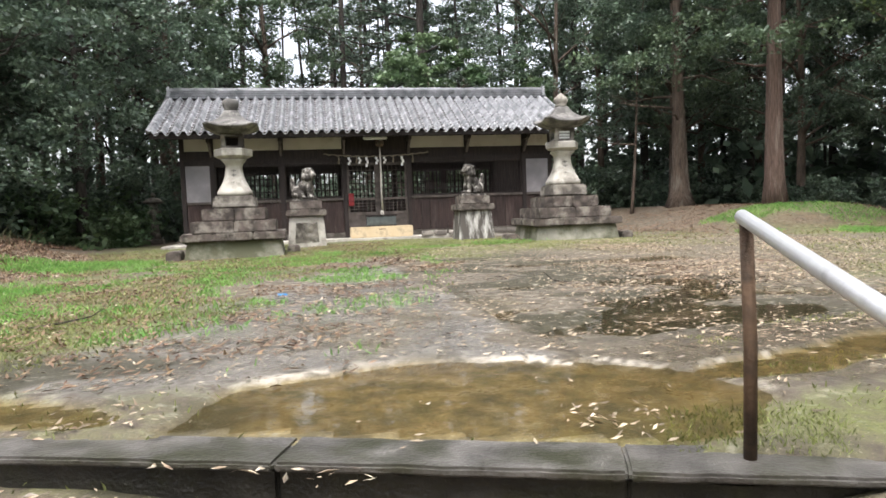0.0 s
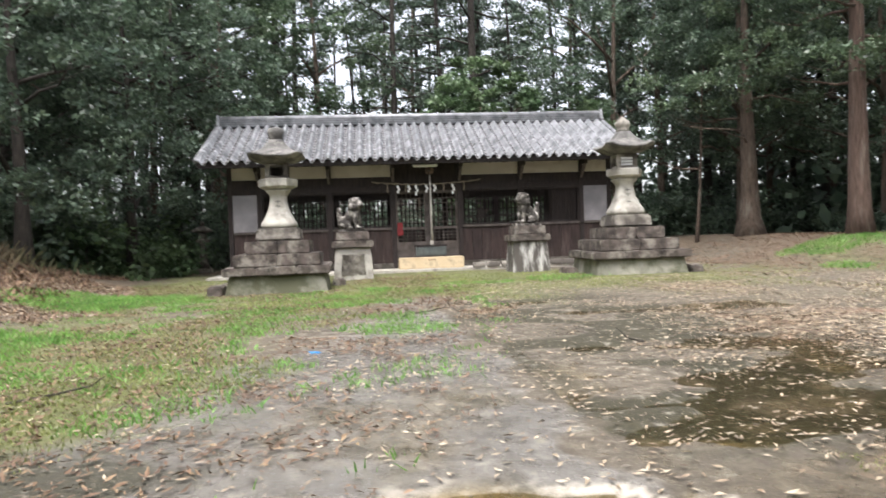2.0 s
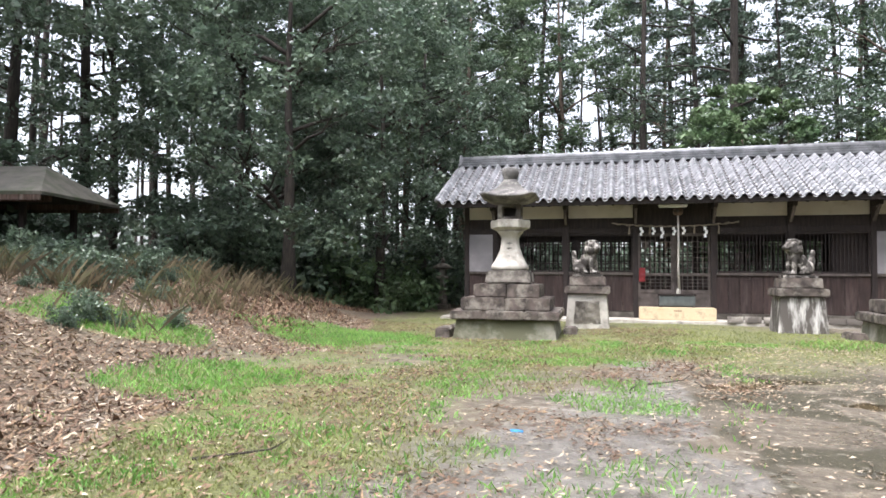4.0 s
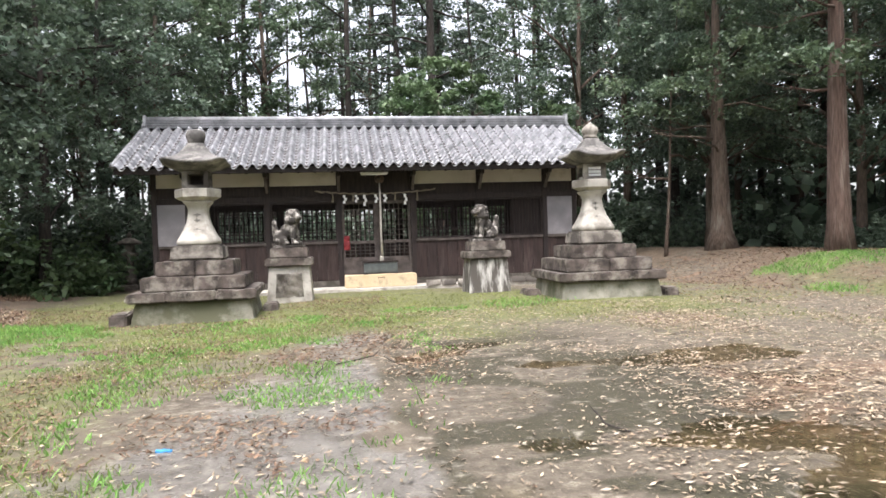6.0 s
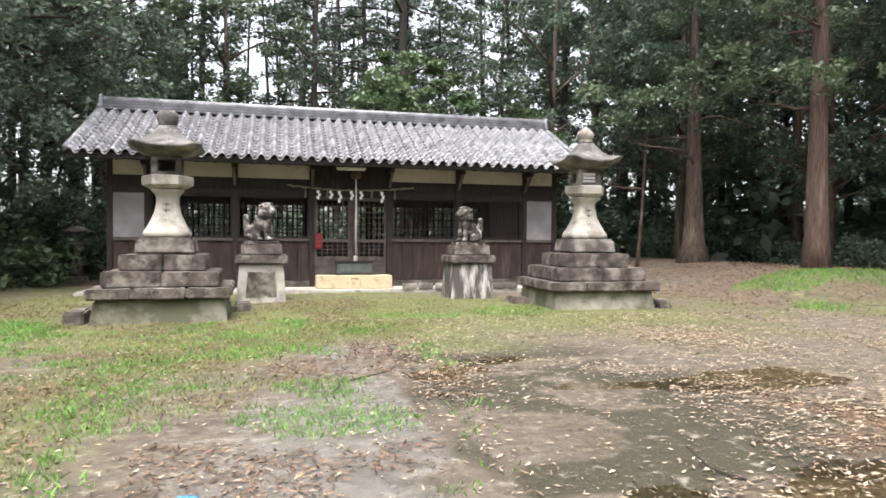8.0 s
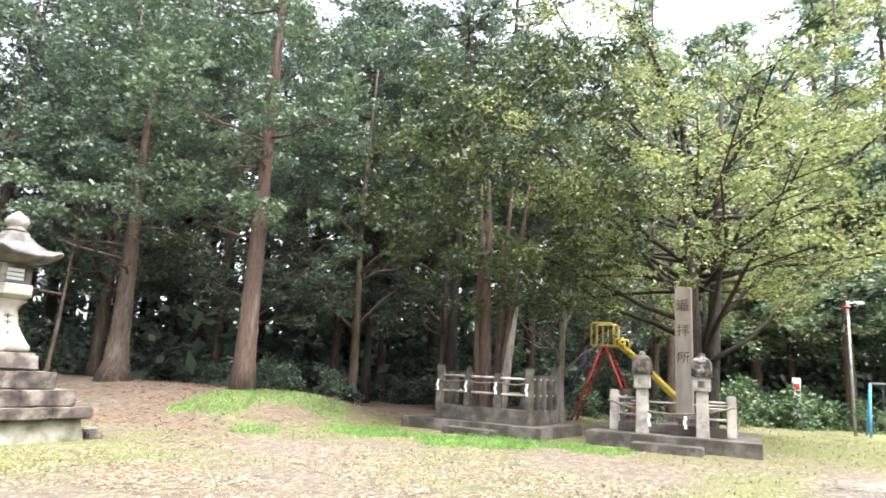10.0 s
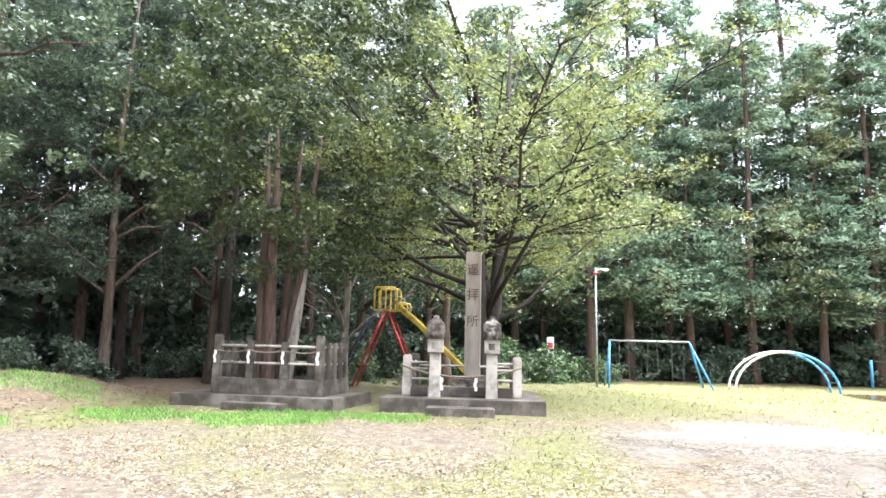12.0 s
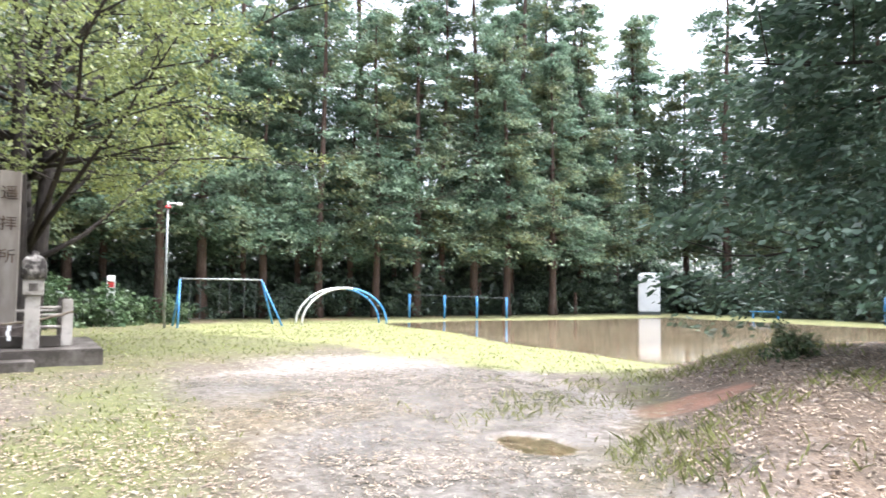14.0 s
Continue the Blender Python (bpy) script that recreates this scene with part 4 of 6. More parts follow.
        for i in range(n):
            bm.faces.new((rings[0][i], rings[0][i + 1], rings[1][i + 1], rings[1][i]))
            bm.faces.new((rings[2][i + 1], rings[2][i], rings[3][i], rings[3][i + 1]))
            bm.faces.new((rings[1][i], rings[1][i + 1], rings[3][i + 1], rings[3][i]))
        part("tile_body", bm, M_GRANITE, t, "", True)


build_hall_things()


# ---- stone lanterns ----
def stone_lantern(x, y, z, label, curl, pointed, group, rz):
    la = thing("stone_lantern", x, y, z, label, "stone lantern", group, rz=rz)
    part("base", roughen(cut(box(-1.05, 1.05, -1.05, 1.05, -0.15, 0.34, 0.02, 0.925), 0.25), 0.012, 2.5), M_BASE, la, "battered mossy concrete base")
    # the cap course, of separate slabs
    for a, b in ((-1.09, -0.42), (-0.417, 0.40), (0.403, 1.09)):
        part("cap_slab", roughen(cut(box(a, b, -1.09, 1.09, 0.345, 0.52, 0.025), 0.25), 0.016, 3.0 + a), M_DARKSTONE, la)
    for w, z0, z1 in ((0.89, 0.525, 0.775), (0.67, 0.78, 1.045)):
        for sx in (-1, 1):
            a, b = sorted((0.004 * sx, w * sx))
            part("plinth_stone", stone(a, b, -w, w, z0, z1, 0.02, 1, 0.012), M_DARKSTONE, la)
    part("plinth_stone", stone(-0.475, 0.475, -0.475, 0.475, 1.05, 1.33, 0.04, 0.93, 0.008), M_GRANITE, la)
    for sx in (-1, 1):
        part("step_stone", stone(sx * 1.24 - 0.16, sx * 1.24 + 0.16, 0.2, 0.9, -0.1, 0.13, 0.03, 0.9, 0.02), M_DARKSTONE, la)
    part("step_stone", stone(-1.42 if rz >= 0 else 1.12, -1.12 if rz >= 0 else 1.42, -0.95, -0.2, -0.1, 0.16, 0.03, 0.9, 0.02), M_DARKSTONE, la)
    prof = [(0.36, 1.335), (0.385, 1.37), (0.375, 1.43), (0.33, 1.50), (0.27, 1.62), (0.215, 1.76), (0.185, 1.90), (0.178, 2.0), (0.20, 2.07), (0.26, 2.13), (0.27, 2.155)]
    part("shaft", roughen(lathe(prof, 32, 0.75), 0.006, 8), M_PALESTONE, la, "flared pale shaft with carved characters", True)
    for i, zz in enumerate((1.90, 1.80, 1.62, 1.54)):
        bm = bmesh.new()
        w = 0.06 - 0.006 * (i % 2)
        yy = -0.19 - 0.085 * max(0, 1.9 - zz) / 0.36
        box(-w, w, yy - 0.012, yy + 0.02, zz - 0.008, zz + 0.008, bm=bm)
        box(-0.008, 0.008, yy - 0.013, yy + 0.02, zz - 0.04, zz + 0.03, bm=bm)
        part("inscription", bm, M_ROOFSTONE, la, "worn carved character")
    part("platform", lathe([(0.27, 2.16), (0.36, 2.20), (0.42, 2.235), (0.425, 2.37), (0.40, 2.395), (0.3, 2.40)], 6, 0.0, twist=math.pi / 6), M_PALESTONE, la)
    # fire box: corner posts, head and sill round openings
    fb = new("fire_box")
    fb.parent = la
    for sx in (-1, 1):
        for sy in (-1, 1):
            part("corner_post", box(sx * 0.19 - 0.05, sx * 0.19 + 0.05, sy * 0.19 - 0.05, sy * 0.19 + 0.05, 2.402, 2.72, 0.01), M_GRANITE, fb)
    for z0, z1 in ((2.402, 2.46), (2.655, 2.718)):
        for k in range(4):
            m = Matrix.Rotation(k * math.pi / 2, 4, "Z")
            bm = box(-0.138, 0.138, -0.235, -0.16, z0, z1)
            bm.transform(m)
            part("box_rail", bm, M_GRANITE, fb)
    if not pointed:
        # added dark block, stands in for the shade inside the opening
        part("inner_dark_block", box(-0.139, 0.139, 0.06, 0.15, 2.462, 2.653), M_WOOD, fb)
    else:
        part("paper_pane", box(-0.136, 0.136, -0.205, -0.198, 2.462, 2.653), M_WHITEPAINT, fb, "white pane")
        for i in range(2):
            part("pane_bar", box(-0.136, 0.136, -0.213, -0.207, 2.51 + 0.07 * i, 2.525 + 0.07 * i), M_GRANITE, fb)
    # roof with lifted corners
    bm = bmesh.new()
    n, rings = 32, []
    prof = [(0.24, 2.723, 0), (0.40, 2.765, 0.15), (0.52, 2.815, 0.6), (0.585, 2.845, 1.0), (0.595, 2.87, 1.05), (0.585, 2.892, 1.0), (0.50, 2.925, 0.6), (0.40, 2.975, 0.25), (0.31, 3.04, 0.08), (0.245, 3.11, 0.02), (0.205, 3.17, 0), (0.17, 3.20, 0), (0.15, 3.25, 0)]
    for r, zz, c in prof:
        ring = []
        for k in range(n):
            a = 2 * math.pi * (k + 0.5) / n
            q = 1 / max(abs(math.cos(a)), abs(math.sin(a)))
            rr = r * (1 + 0.85 * (q - 1))
            up = curl * c * ((q - 1) / 0.414) ** 2
            ring.append(bm.verts.new((rr * math.cos(a), rr * math.sin(a), zz + up)))
        rings.append(ring)
    for a, b in zip(rings, rings[1:]):
        for k in range(n):
            bm.faces.new((a[k], a[(k + 1) % n], b[(k + 1) % n], b[k]))
    bm.faces.new(rings[0][::-1])
    bm.faces.new(rings[-1])
    part("roof", roughen(bm, 0.012, 5), M_ROOFSTONE, la, "weathered grey stone roof with lifted corners", True)
    if pointed:
        jp = [(0.12, 3.255), (0.17, 3.28), (0.13, 3.31), (0.15, 3.35), (0.18, 3.42), (0.15, 3.49), (0.08, 3.55), (0.02, 3.60)]
    else:
        jp = [(0.15, 3.255), (0.15, 3.30), (0.17, 3.34), (0.18, 3.42), (0.16, 3.49), (0.10, 3.52), (0.02, 3.525)]
    part("jewel", roughen(lathe(jp, 18), 0.006, 8), M_GRANITE if pointed else M_ROOFSTONE, la, "", True)


stone_lantern(-3.10, 16.02, -0.03, "tall dark weathered stone lantern on stepped base", 0.10, False, "pair of stone lanterns", 2)
stone_lantern(4.79, 16.05, 0.0, "tall pale stone lantern with pointed jewel and curled roof", 0.16, True, "pair of stone lanterns", -2)


def small_lantern():
    x, y = -6.85, 24.6
    la = thing("small_stone_lantern", x, y, ground_at(x, y) - 0.03, "small grey stone lantern at the wood's edge", "stone lantern")
    part("base", stone(-0.28, 0.28, -0.28, 0.28, -0.1, 0.2, 0.02, 0.85), M_GRANITE, la)
    part("shaft", lathe([(0.2, 0.2), (0.16, 0.4), (0.10, 0.8), (0.09, 1.0), (0.13, 1.06)], 12), M_GRANITE, la, "", True)
    part("platform", lathe([(0.14, 1.065), (0.25, 1.12), (0.25, 1.18), (0.14, 1.2)], 6), M_GRANITE, la)
    part("fire_box", box(-0.12, 0.12, -0.12, 0.12, 1.2, 1.42, 0.015), M_GRANITE, la)
    part("roof", lathe([(0.14, 1.42), (0.34, 1.46), (0.34, 1.50), (0.16, 1.62), (0.05, 1.66)], 12, 0.5), M_GRANITE, la, "", True)
    part("jewel", lathe([(0.05, 1.66), (0.09, 1.73), (0.03, 1.82)], 10), M_GRANITE, la, "", True)


small_lantern()


# ---- guardian lion-dogs on pedestals ----
def pedestal(x, y, label, material, carved):
    pd = thing("statue_pedestal", x, y, 0, label, "pedestal", "pair of statue pedestals")
    part("body", roughen(cut(box(-0.50, 0.50, -0.48, 0.48, -0.12, 0.77, 0.015, 0.86), 0.2), 0.008, 3), material, pd)
    if carved:
        bm = box(-0.30, 0.30, -0.012, 0.012, 0.0, 0.52, 0.0, 0.9)
        cut(bm, 0.05)
        roughen(bm, 0.016, 9)
        bm.transform(pose(0, -0.462, 0.10, 4.3))
        part("carved_panel", bm, M_GRANITE, pd, "relief-carved panel")
    part("band", stone(-0.51, 0.51, -0.49, 0.49, 0.775, 0.955, 0.025, 1, 0.008), M_DARKSTONE, pd)
    part("block", stone(-0.41, 0.41, -0.39, 0.39, 0.96, 1.18, 0.02, 0.97, 0.006), M_DARKSTONE, pd)
    return pd


def lion_dog(x, y, z, face, label):
    """A seated stone lion-dog, one mesh; face turns its head towards +x (1) or -x (-1)."""
    bm = bmesh.new()
    blobs = [((-0.13, 0, 0.16), (0.19, 0.16, 0.17)), ((-0.02, 0, 0.27), (0.15, 0.14, 0.19)), ((0.10, 0, 0.38), (0.13, 0.14, 0.18)),
             ((0.15, 0, 0.62), (0.145, 0.135, 0.13)), ((0.25, -0.02, 0.58), (0.09, 0.10, 0.075)), ((0.10, 0, 0.52), (0.16, 0.17, 0.14)),
             ((0.06, 0.12, 0.68), (0.045, 0.03, 0.05)), ((0.06, -0.12, 0.68), (0.045, 0.03, 0.05)), ((0.14, 0, 0.735), (0.12, 0.11, 0.035)),
             ((0.17, 0.09, 0.18), (0.055, 0.05, 0.19)), ((0.17, -0.09, 0.18), (0.055, 0.05, 0.19)), ((0.21, 0.09, 0.04), (0.085, 0.06, 0.045)), ((0.21, -0.09, 0.04), (0.085, 0.06, 0.045)),
             ((-0.08, 0.13, 0.09), (0.14, 0.06, 0.10)), ((-0.08, -0.13, 0.09), (0.14, 0.06, 0.10)), ((0.03, 0.14, 0.04), (0.08, 0.05, 0.04)), ((0.03, -0.14, 0.04), (0.08, 0.05, 0.04)),
             ((-0.29, 0, 0.30), (0.07, 0.07, 0.15)), ((-0.31, 0, 0.45), (0.055, 0.06, 0.09)), ((-0.25, 0, 0.14), (0.09, 0.09, 0.12))]
    for c, r in blobs:
        bmesh.ops.create_icosphere(bm, subdivisions=3, radius=1.0, matrix=Matrix.LocRotScale(c, None, r))
    for k in range(16):
        a = k * 0.42 - 1.6
        bmesh.ops.create_icosphere(bm, subdivisions=1, radius=0.04, matrix=Matrix.Translation((0.03 - 0.03 * math.cos(a * 2), 0.155 * math.sin(a), 0.52 + 0.13 * math.cos(a))))
    bm.transform(Matrix.Diagonal((1.05, 1.1, 1.05, 1)))
    me = bpy.data.meshes.new("lion_dog_statue")
    bm.to_mesh(me)
    bm.free()
    me.materials.append(M_STATUE)
    ob = tagged(new("lion_dog_statue", me), label, "statue", "pair of lion-dog statues")
    md = ob.modifiers.new("remesh", "REMESH")
    md.mode, md.voxel_size, md.use_smooth_shade = "VOXEL", 0.018, True
    ob.matrix_basis = pose(x, y, z, 0, 0, -22 if face > 0 else 202)


def slab_plate(x, y, z):
    pl = thing("statue_plate", x, y, z, "thin stone plate under the statue", "stone plate", "pair of statue plates")
    part("plate", stone(-0.34, 0.34, -0.26, 0.26, 0, 0.055, 0.01, 1, 0.004), M_STATUE, pl)


pedestal(-1.57, 18.03, "pale trapezoid stone pedestal with a relief panel", M_PALESTONE, True)
pedestal(2.93, 18.12, "white stone pedestal streaked with black stains", M_STREAK, False)
slab_plate(-1.57, 18.03, 1.183)
slab_plate(2.93, 18.12, 1.183)
lion_dog(-1.60, 18.03, 1.236, 1, "seated grey stone lion-dog facing the path")
lion_dog(2.96, 18.12, 1.236, -1, "seated mottled stone lion-dog with a raised white tail")


# ---- fenced sacred tree enclosure ----
def fence_run(parent, a, b, n_posts, z0, z1, tall_ends, rails, post_w=0.085, ends=(True, True)):
    a, b = Vector(a), Vector(b)
    for i in range(n_posts):
        if (i == 0 and not ends[0]) or (i == n_posts - 1 and not ends[1]):
            continue
        c = a.lerp(b, i / (n_posts - 1))
        top = z1 + (tall_ends if i in (0, n_posts - 1) else 0)
        part("fence_post", stone(c.x - post_w, c.x + post_w, c.y - post_w, c.y + post_w, z0, top, 0.015, 0.93, 0.005), M_CONCRETE, parent)
    for zr in rails:
        part("fence_rail", tube([(a.x, a.y, zr), (b.x, b.y, zr)], 0.028, 8), M_PALESTONE, parent, "", True)


def build_enclosure():
    en = thing("stone_fence", 12.75, 9.75, 0, "low grey stone post fence round a tree on a slab", "fence", rz=-6)
    # x runs back from the yard, y along the front
    part("slab", stone(0.0, 2.5, 0.0, 3.75, -0.2, 0.26, 0.02, 1, 0.012), M_CONCRETE, en, "stained concrete slab")
    part("front_step", stone(-0.45, -0.004, 0.95, 2.25, -0.15, 0.15, 0.02, 1, 0.012), M_CONCRETE, en)
    for a, b, c, d in ((0.45, 0.62, 0.45, 3.05), (1.85, 2.02, 0.45, 3.05), (0.625, 1.845, 0.45, 0.62), (0.625, 1.845, 2.88, 3.05)):
        part("sill", stone(a, b, c, d, 0.262, 0.60, 0.012, 1, 0.006), M_CONCRETE, en)
    z0, z1 = 0.60, 1.40
    fence_run(en, (0.535, 0.535, 0), (0.535, 2.965, 0), 4, z0, z1, 0.14, (0.93, 1.30))
    fence_run(en, (1.935, 0.535, 0), (1.935, 2.965, 0), 4, z0, z1, 0.14, (0.93, 1.30))
    fence_run(en, (0.535, 0.535, 0), (1.935, 0.535, 0), 5, z0, z1, 0, (0.93, 1.30), ends=(False, False))
    fence_run(en, (0.535, 2.965, 0), (1.935, 2.965, 0), 5, z0, z1, 0, (0.93, 1.30), ends=(False, False))
    pts = [(0.42, 0.5 + 2.5 * k / 24, 1.21 - 0.05 * math.sin(math.pi * (k % 8) / 8)) for k in range(25)]
    part("rope", tube(pts, 0.016, 6), M_ROPE, en, "sagging straw rope", True)
    for k in range(4):
        y = 0.535 + 0.81 * k
        bm = bmesh.new()
        for i in range(3):
            box(0.405, 0.41, y - 0.03 + 0.02 * (i % 2), y + 0.03 + 0.02 * (i % 2), 1.10 - 0.09 * i, 1.19 - 0.09 * i, bm=bm)
        part("paper_streamer", bm, M_WHITE, en, "white paper streamer")


build_enclosure()


# ---- worship-from-afar stele ----
def build_stele():
    st = thing("stele_platform", 13.35, 7.2, 0, "low stained concrete platform with a stone fence and rope", "platform", rz=3)
    part("slab", stone(0, 3.4, -1.78, 1.68, -0.2, 0.29, 0.02, 1, 0.008), M_CONCRETE, st)
    part("front_step", stone(-0.62, -0.004, -0.72, 0.68, -0.15, 0.16, 0.02, 1, 0.01), M_CONCRETE, st)
    part("inner_step", stone(0.72, 1.0, -0.52, 0.50, 0.292, 0.50, 0.015, 1, 0.006), M_CONCRETE, st)
    for s in (-1, 1):
        part("kerb_stone", stone(0.72, 0.86, *sorted((s * 0.76, s * 1.12)), 0.292, 0.50, 0.012, 1, 0.005), M_CONCRETE, st)
        part("corner_post", stone(0.78, 0.98, s * 1.22 - 0.10, s * 1.22 + 0.10, 0.292, 1.18, 0.02, 0.92, 0.006), M_PALESTONE, st)
        for zr in (0.66, 0.88, 1.02):
            part("fence_rail", tube([(0.80, s * 0.72, zr), (0.86, s * 1.14, zr)], 0.028, 8), M_PALESTONE, st, "", True)
        part("corner_post", stone(2.6, 2.8, s * 1.22 - 0.10, s * 1.22 + 0.10, 0.292, 1.18, 0.02, 0.92, 0.006), M_CONCRETE, st)
        for zr in (0.66, 1.02):
            part("fence_rail", tube([(0.96, s * 1.22, zr), (2.6, s * 1.22, zr)], 0.028, 8), M_PALESTONE, st, "", True)
        part("middle_post", stone(1.7, 1.86, s * 1.22 - 0.08, s * 1.22 + 0.08, 0.292, 1.12, 0.02, 0.92, 0.006), M_CONCRETE, st)
    part("fence_rail", tube([(2.7, -1.14, 0.9), (2.7, 1.14, 0.9)], 0.028, 8), M_PALESTONE, st, "", True)
    pts = [(0.55, -1.3 + 2.6 * k / 30, 0.95 - 0.22 * (1 - ((k - 15) / 15) ** 2) + 0.006 * math.sin(k * 2)) for k in range(31)]
    part("rope", tube(pts, 0.022, 7), M_ROPE, st, "sagging straw rope", True)
    for y in (-0.32, 0.42):
        bm = bmesh.new()
        for i in range(3):
            box(0.53, 0.535, y - 0.03 + 0.02 * (i % 2), y + 0.03 + 0.02 * (i % 2), 0.62 - 0.09 * i, 0.71 - 0.09 * i, bm=bm)
        part("paper_streamer", bm, M_WHITE, st, "white paper streamer")
    # the pair of lantern posts
    for s, dark in ((1, True), (-1, False)):
        lp = thing("lantern_post", 13.95, 7.19 + 0.62 * s, 0.292, "square stone lantern post with a " + ("dark mossy" if dark else "whitish lichened") + " roof", "stone lantern", "pair of lantern posts")
        part("post", stone(-0.125, 0.125, -0.125, 0.125, -0.03, 0.95, 0.012, 0.9, 0.004), M_PALESTONE, lp)
        part("head", stone(-0.16, 0.16, -0.16, 0.16, 0.953, 1.25, 0.015, 1, 0.004), M_PALESTONE, lp)
        part("window_recess", box(-0.166, -0.161, -0.07, 0.07, 1.03, 1.17), M_GRANITE, lp)
        bm = lathe([(0.17, 1.255), (0.20, 1.265), (0.195, 1.40), (0.185, 1.56), (0.15, 1.63), (0.10, 1.67), (0.06, 1.69), (0.06, 1.74), (0.02, 1.76)], 32, 0.95)
        part("roof", roughen(bm, 0.008, 7), M_DARKSTONE if dark else M_STATUE, lp, "", True)
    # the tall stone with its three characters
    sl = thing("inscribed_stele", 15.36, 7.10, 0.29, "tall square grey stone stele carved with three characters", "stele")
    part("rock_base", roughen(cut(box(-0.42, 0.42, -0.52, 0.52, 0.0, 0.42, 0.08, 0.75), 0.15), 0.07, 3), M_DARKSTONE, sl, "rough dark rock footing")
    part("shaft", stone(-0.17, 0.17, -0.185, 0.185, 0.40, 3.38, 0.012, 0.97, 0.004), M_STELE, sl, "upright grey shaft")
    for ch, zz in zip("\u9065\u62dd\u6240", (2.92, 2.32, 1.68)):
        cu = bpy.data.curves.new("character", "FONT")
        cu.body, cu.size, cu.extrude, cu.align_x, cu.align_y = ch, 0.30, 0.004, "CENTER", "CENTER"
        ob = new("carved_character", cu)
        dg = bpy.context.evaluated_depsgraph_get()
        me = bpy.data.meshes.new_from_object(ob.evaluated_get(dg))
        bpy.data.objects.remove(ob)
        me.materials.append(M_RUST)
        part_me("carved_character", me, sl, "dark carved character", Matrix.Translation((-0.1745, 0, zz)) @ Matrix(((0, 0, -1, 0), (-1, 0, 0, 0), (0, 1, 0, 0), (0, 0, 0, 1))))


build_stele()


# ---- playground ----
def build_slide():
    gx, gy = 21.6, 10.45
    g = ground_at(gx, gy)
    sl = thing("playground_slide", gx, gy, g, "playground slide with red legs and yellow chute", "slide")
    top = 2.56
    for dx in (-0.35, 0.35):
        part("leg", tube([(dx, 1.12, -0.05), (dx, 0.05, top)], 0.035, 8), M_REDPAINT, sl, "red painted tube leg", True)
        part("leg", tube([(dx, -1.15, -0.05), (dx, -0.05, top)], 0.035, 8), M_REDPAINT, sl, "red painted tube leg", True)
    part("platform", box(-0.4, 0.4, -0.45, 0.45, top, top + 0.05, 0.01), M_YELLOW, sl)
    for dx in (-0.38, 0.38):
        part("guard_rail", tube([(dx, 0.42, top), (dx, 0.42, top + 0.70), (dx, 0.36, top + 0.78), (dx, -0.26, top + 0.78), (dx, -0.34, top + 0.70), (dx, -0.36, top)], 0.035, 8), M_YELLOW, sl, "yellow painted guard rail", True)
        for y in (-0.16, 0.02, 0.2):
            part("rail_bar", tube([(dx, y, top + 0.05), (dx, y, top + 0.75)], 0.018, 6), M_YELLOW, sl)
        part("hand_hoop", tube([(dx, -0.40, top + 0.02), (dx, -0.42, top + 0.26), (dx, -0.66, top + 0.28), (dx, -0.72, top + 0.12), (dx, -0.66, top - 0.1)], 0.03, 8), M_YELLOW, sl, "", True)
    bm = bmesh.new()
    ends = [(-0.45, top + 0.02), (-1.0, top - 0.42), (-2.6, 0.62), (-3.1, 0.36), (-3.5, 0.32)]
    rows = []
    for y, z in ends:
        rows.append([bm.verts.new(p) for p in ((-0.30, y, z + 0.17), (-0.27, y, z), (0.27, y, z), (0.30, y, z + 0.17), (0.30, y, z + 0.13), (0.27, y, z - 0.04), (-0.27, y, z - 0.04), (-0.30, y, z + 0.13))])
    for a, b in zip(rows, rows[1:]):
        for k in range(8):
            bm.faces.new((a[k], a[(k + 1) % 8], b[(k + 1) % 8], b[k]))
    bmesh.ops.recalc_face_normals(bm, faces=bm.faces)
    part("chute", bm, M_YELLOW, sl, "yellow painted chute")
    part("chute_leg", tube([(0, -2.9, -0.05), (0, -2.9, 0.4)], 0.04, 8), M_REDPAINT, sl)
    for dx in (-0.30, 0.30):
        part("ladder_rail", tube([(dx, 1.75, -0.03), (dx, 0.45, top + 0.1)], 0.028, 8), M_NAVY, sl, "navy ladder rail", True)
    for k in range(9):
        s = (k + 0.7) / 9.4
        part("rung", tube([(-0.30, 1.75 - 1.3 * s, -0.03 + 2.5 * s), (0.30, 1.75 - 1.3 * s, -0.03 + 2.5 * s)], 0.02, 6), M_NAVY, sl)


def build_swings():
    x, y0, y1 = 29.0, 2.28, -1.95
    g = ground_at(x, 0) - 0.02
    sw = thing("swing_set", x, 0.2, g, "sky-blue steel swing set with two seats", "swing set")
    a, b = y0 - 0.2, y1 - 0.2
    h = 2.0
    part("top_bar", tube([(0, a - 0.12, h), (0, b + 0.75, h)], 0.04, 10), M_GREYSTEEL, sw, "dull grey top bar", True)
    for dx in (-0.8, 0.8):
        part("leg", tube([(dx, a, 0), (0, a - 0.15, h)], 0.038, 8), M_BLUE, sw, "", True)
        part("leg", tube([(dx, b, 0), (0, b + 0.75, h)], 0.038, 8), M_BLUE, sw, "", True)
    for k, (yy, z, hung) in enumerate(((a - 0.75, 0.35, True), (a - 1.95, 0.62, True), (a - 3.0, 0.3, False))):
        for d in (-0.23, 0.23):
            part("chain", tube([(0, yy + d * (0.8 if hung else 1.1), h - 0.04), (0.02, yy + d, z)], 0.014, 5), M_DARKMETAL, sw)
        if hung:
            part("seat", box(-0.1, 0.1, yy - 0.26, yy + 0.26, z - 0.03, z, 0.008), M_GREYWOOD, sw, "worn plank seat")


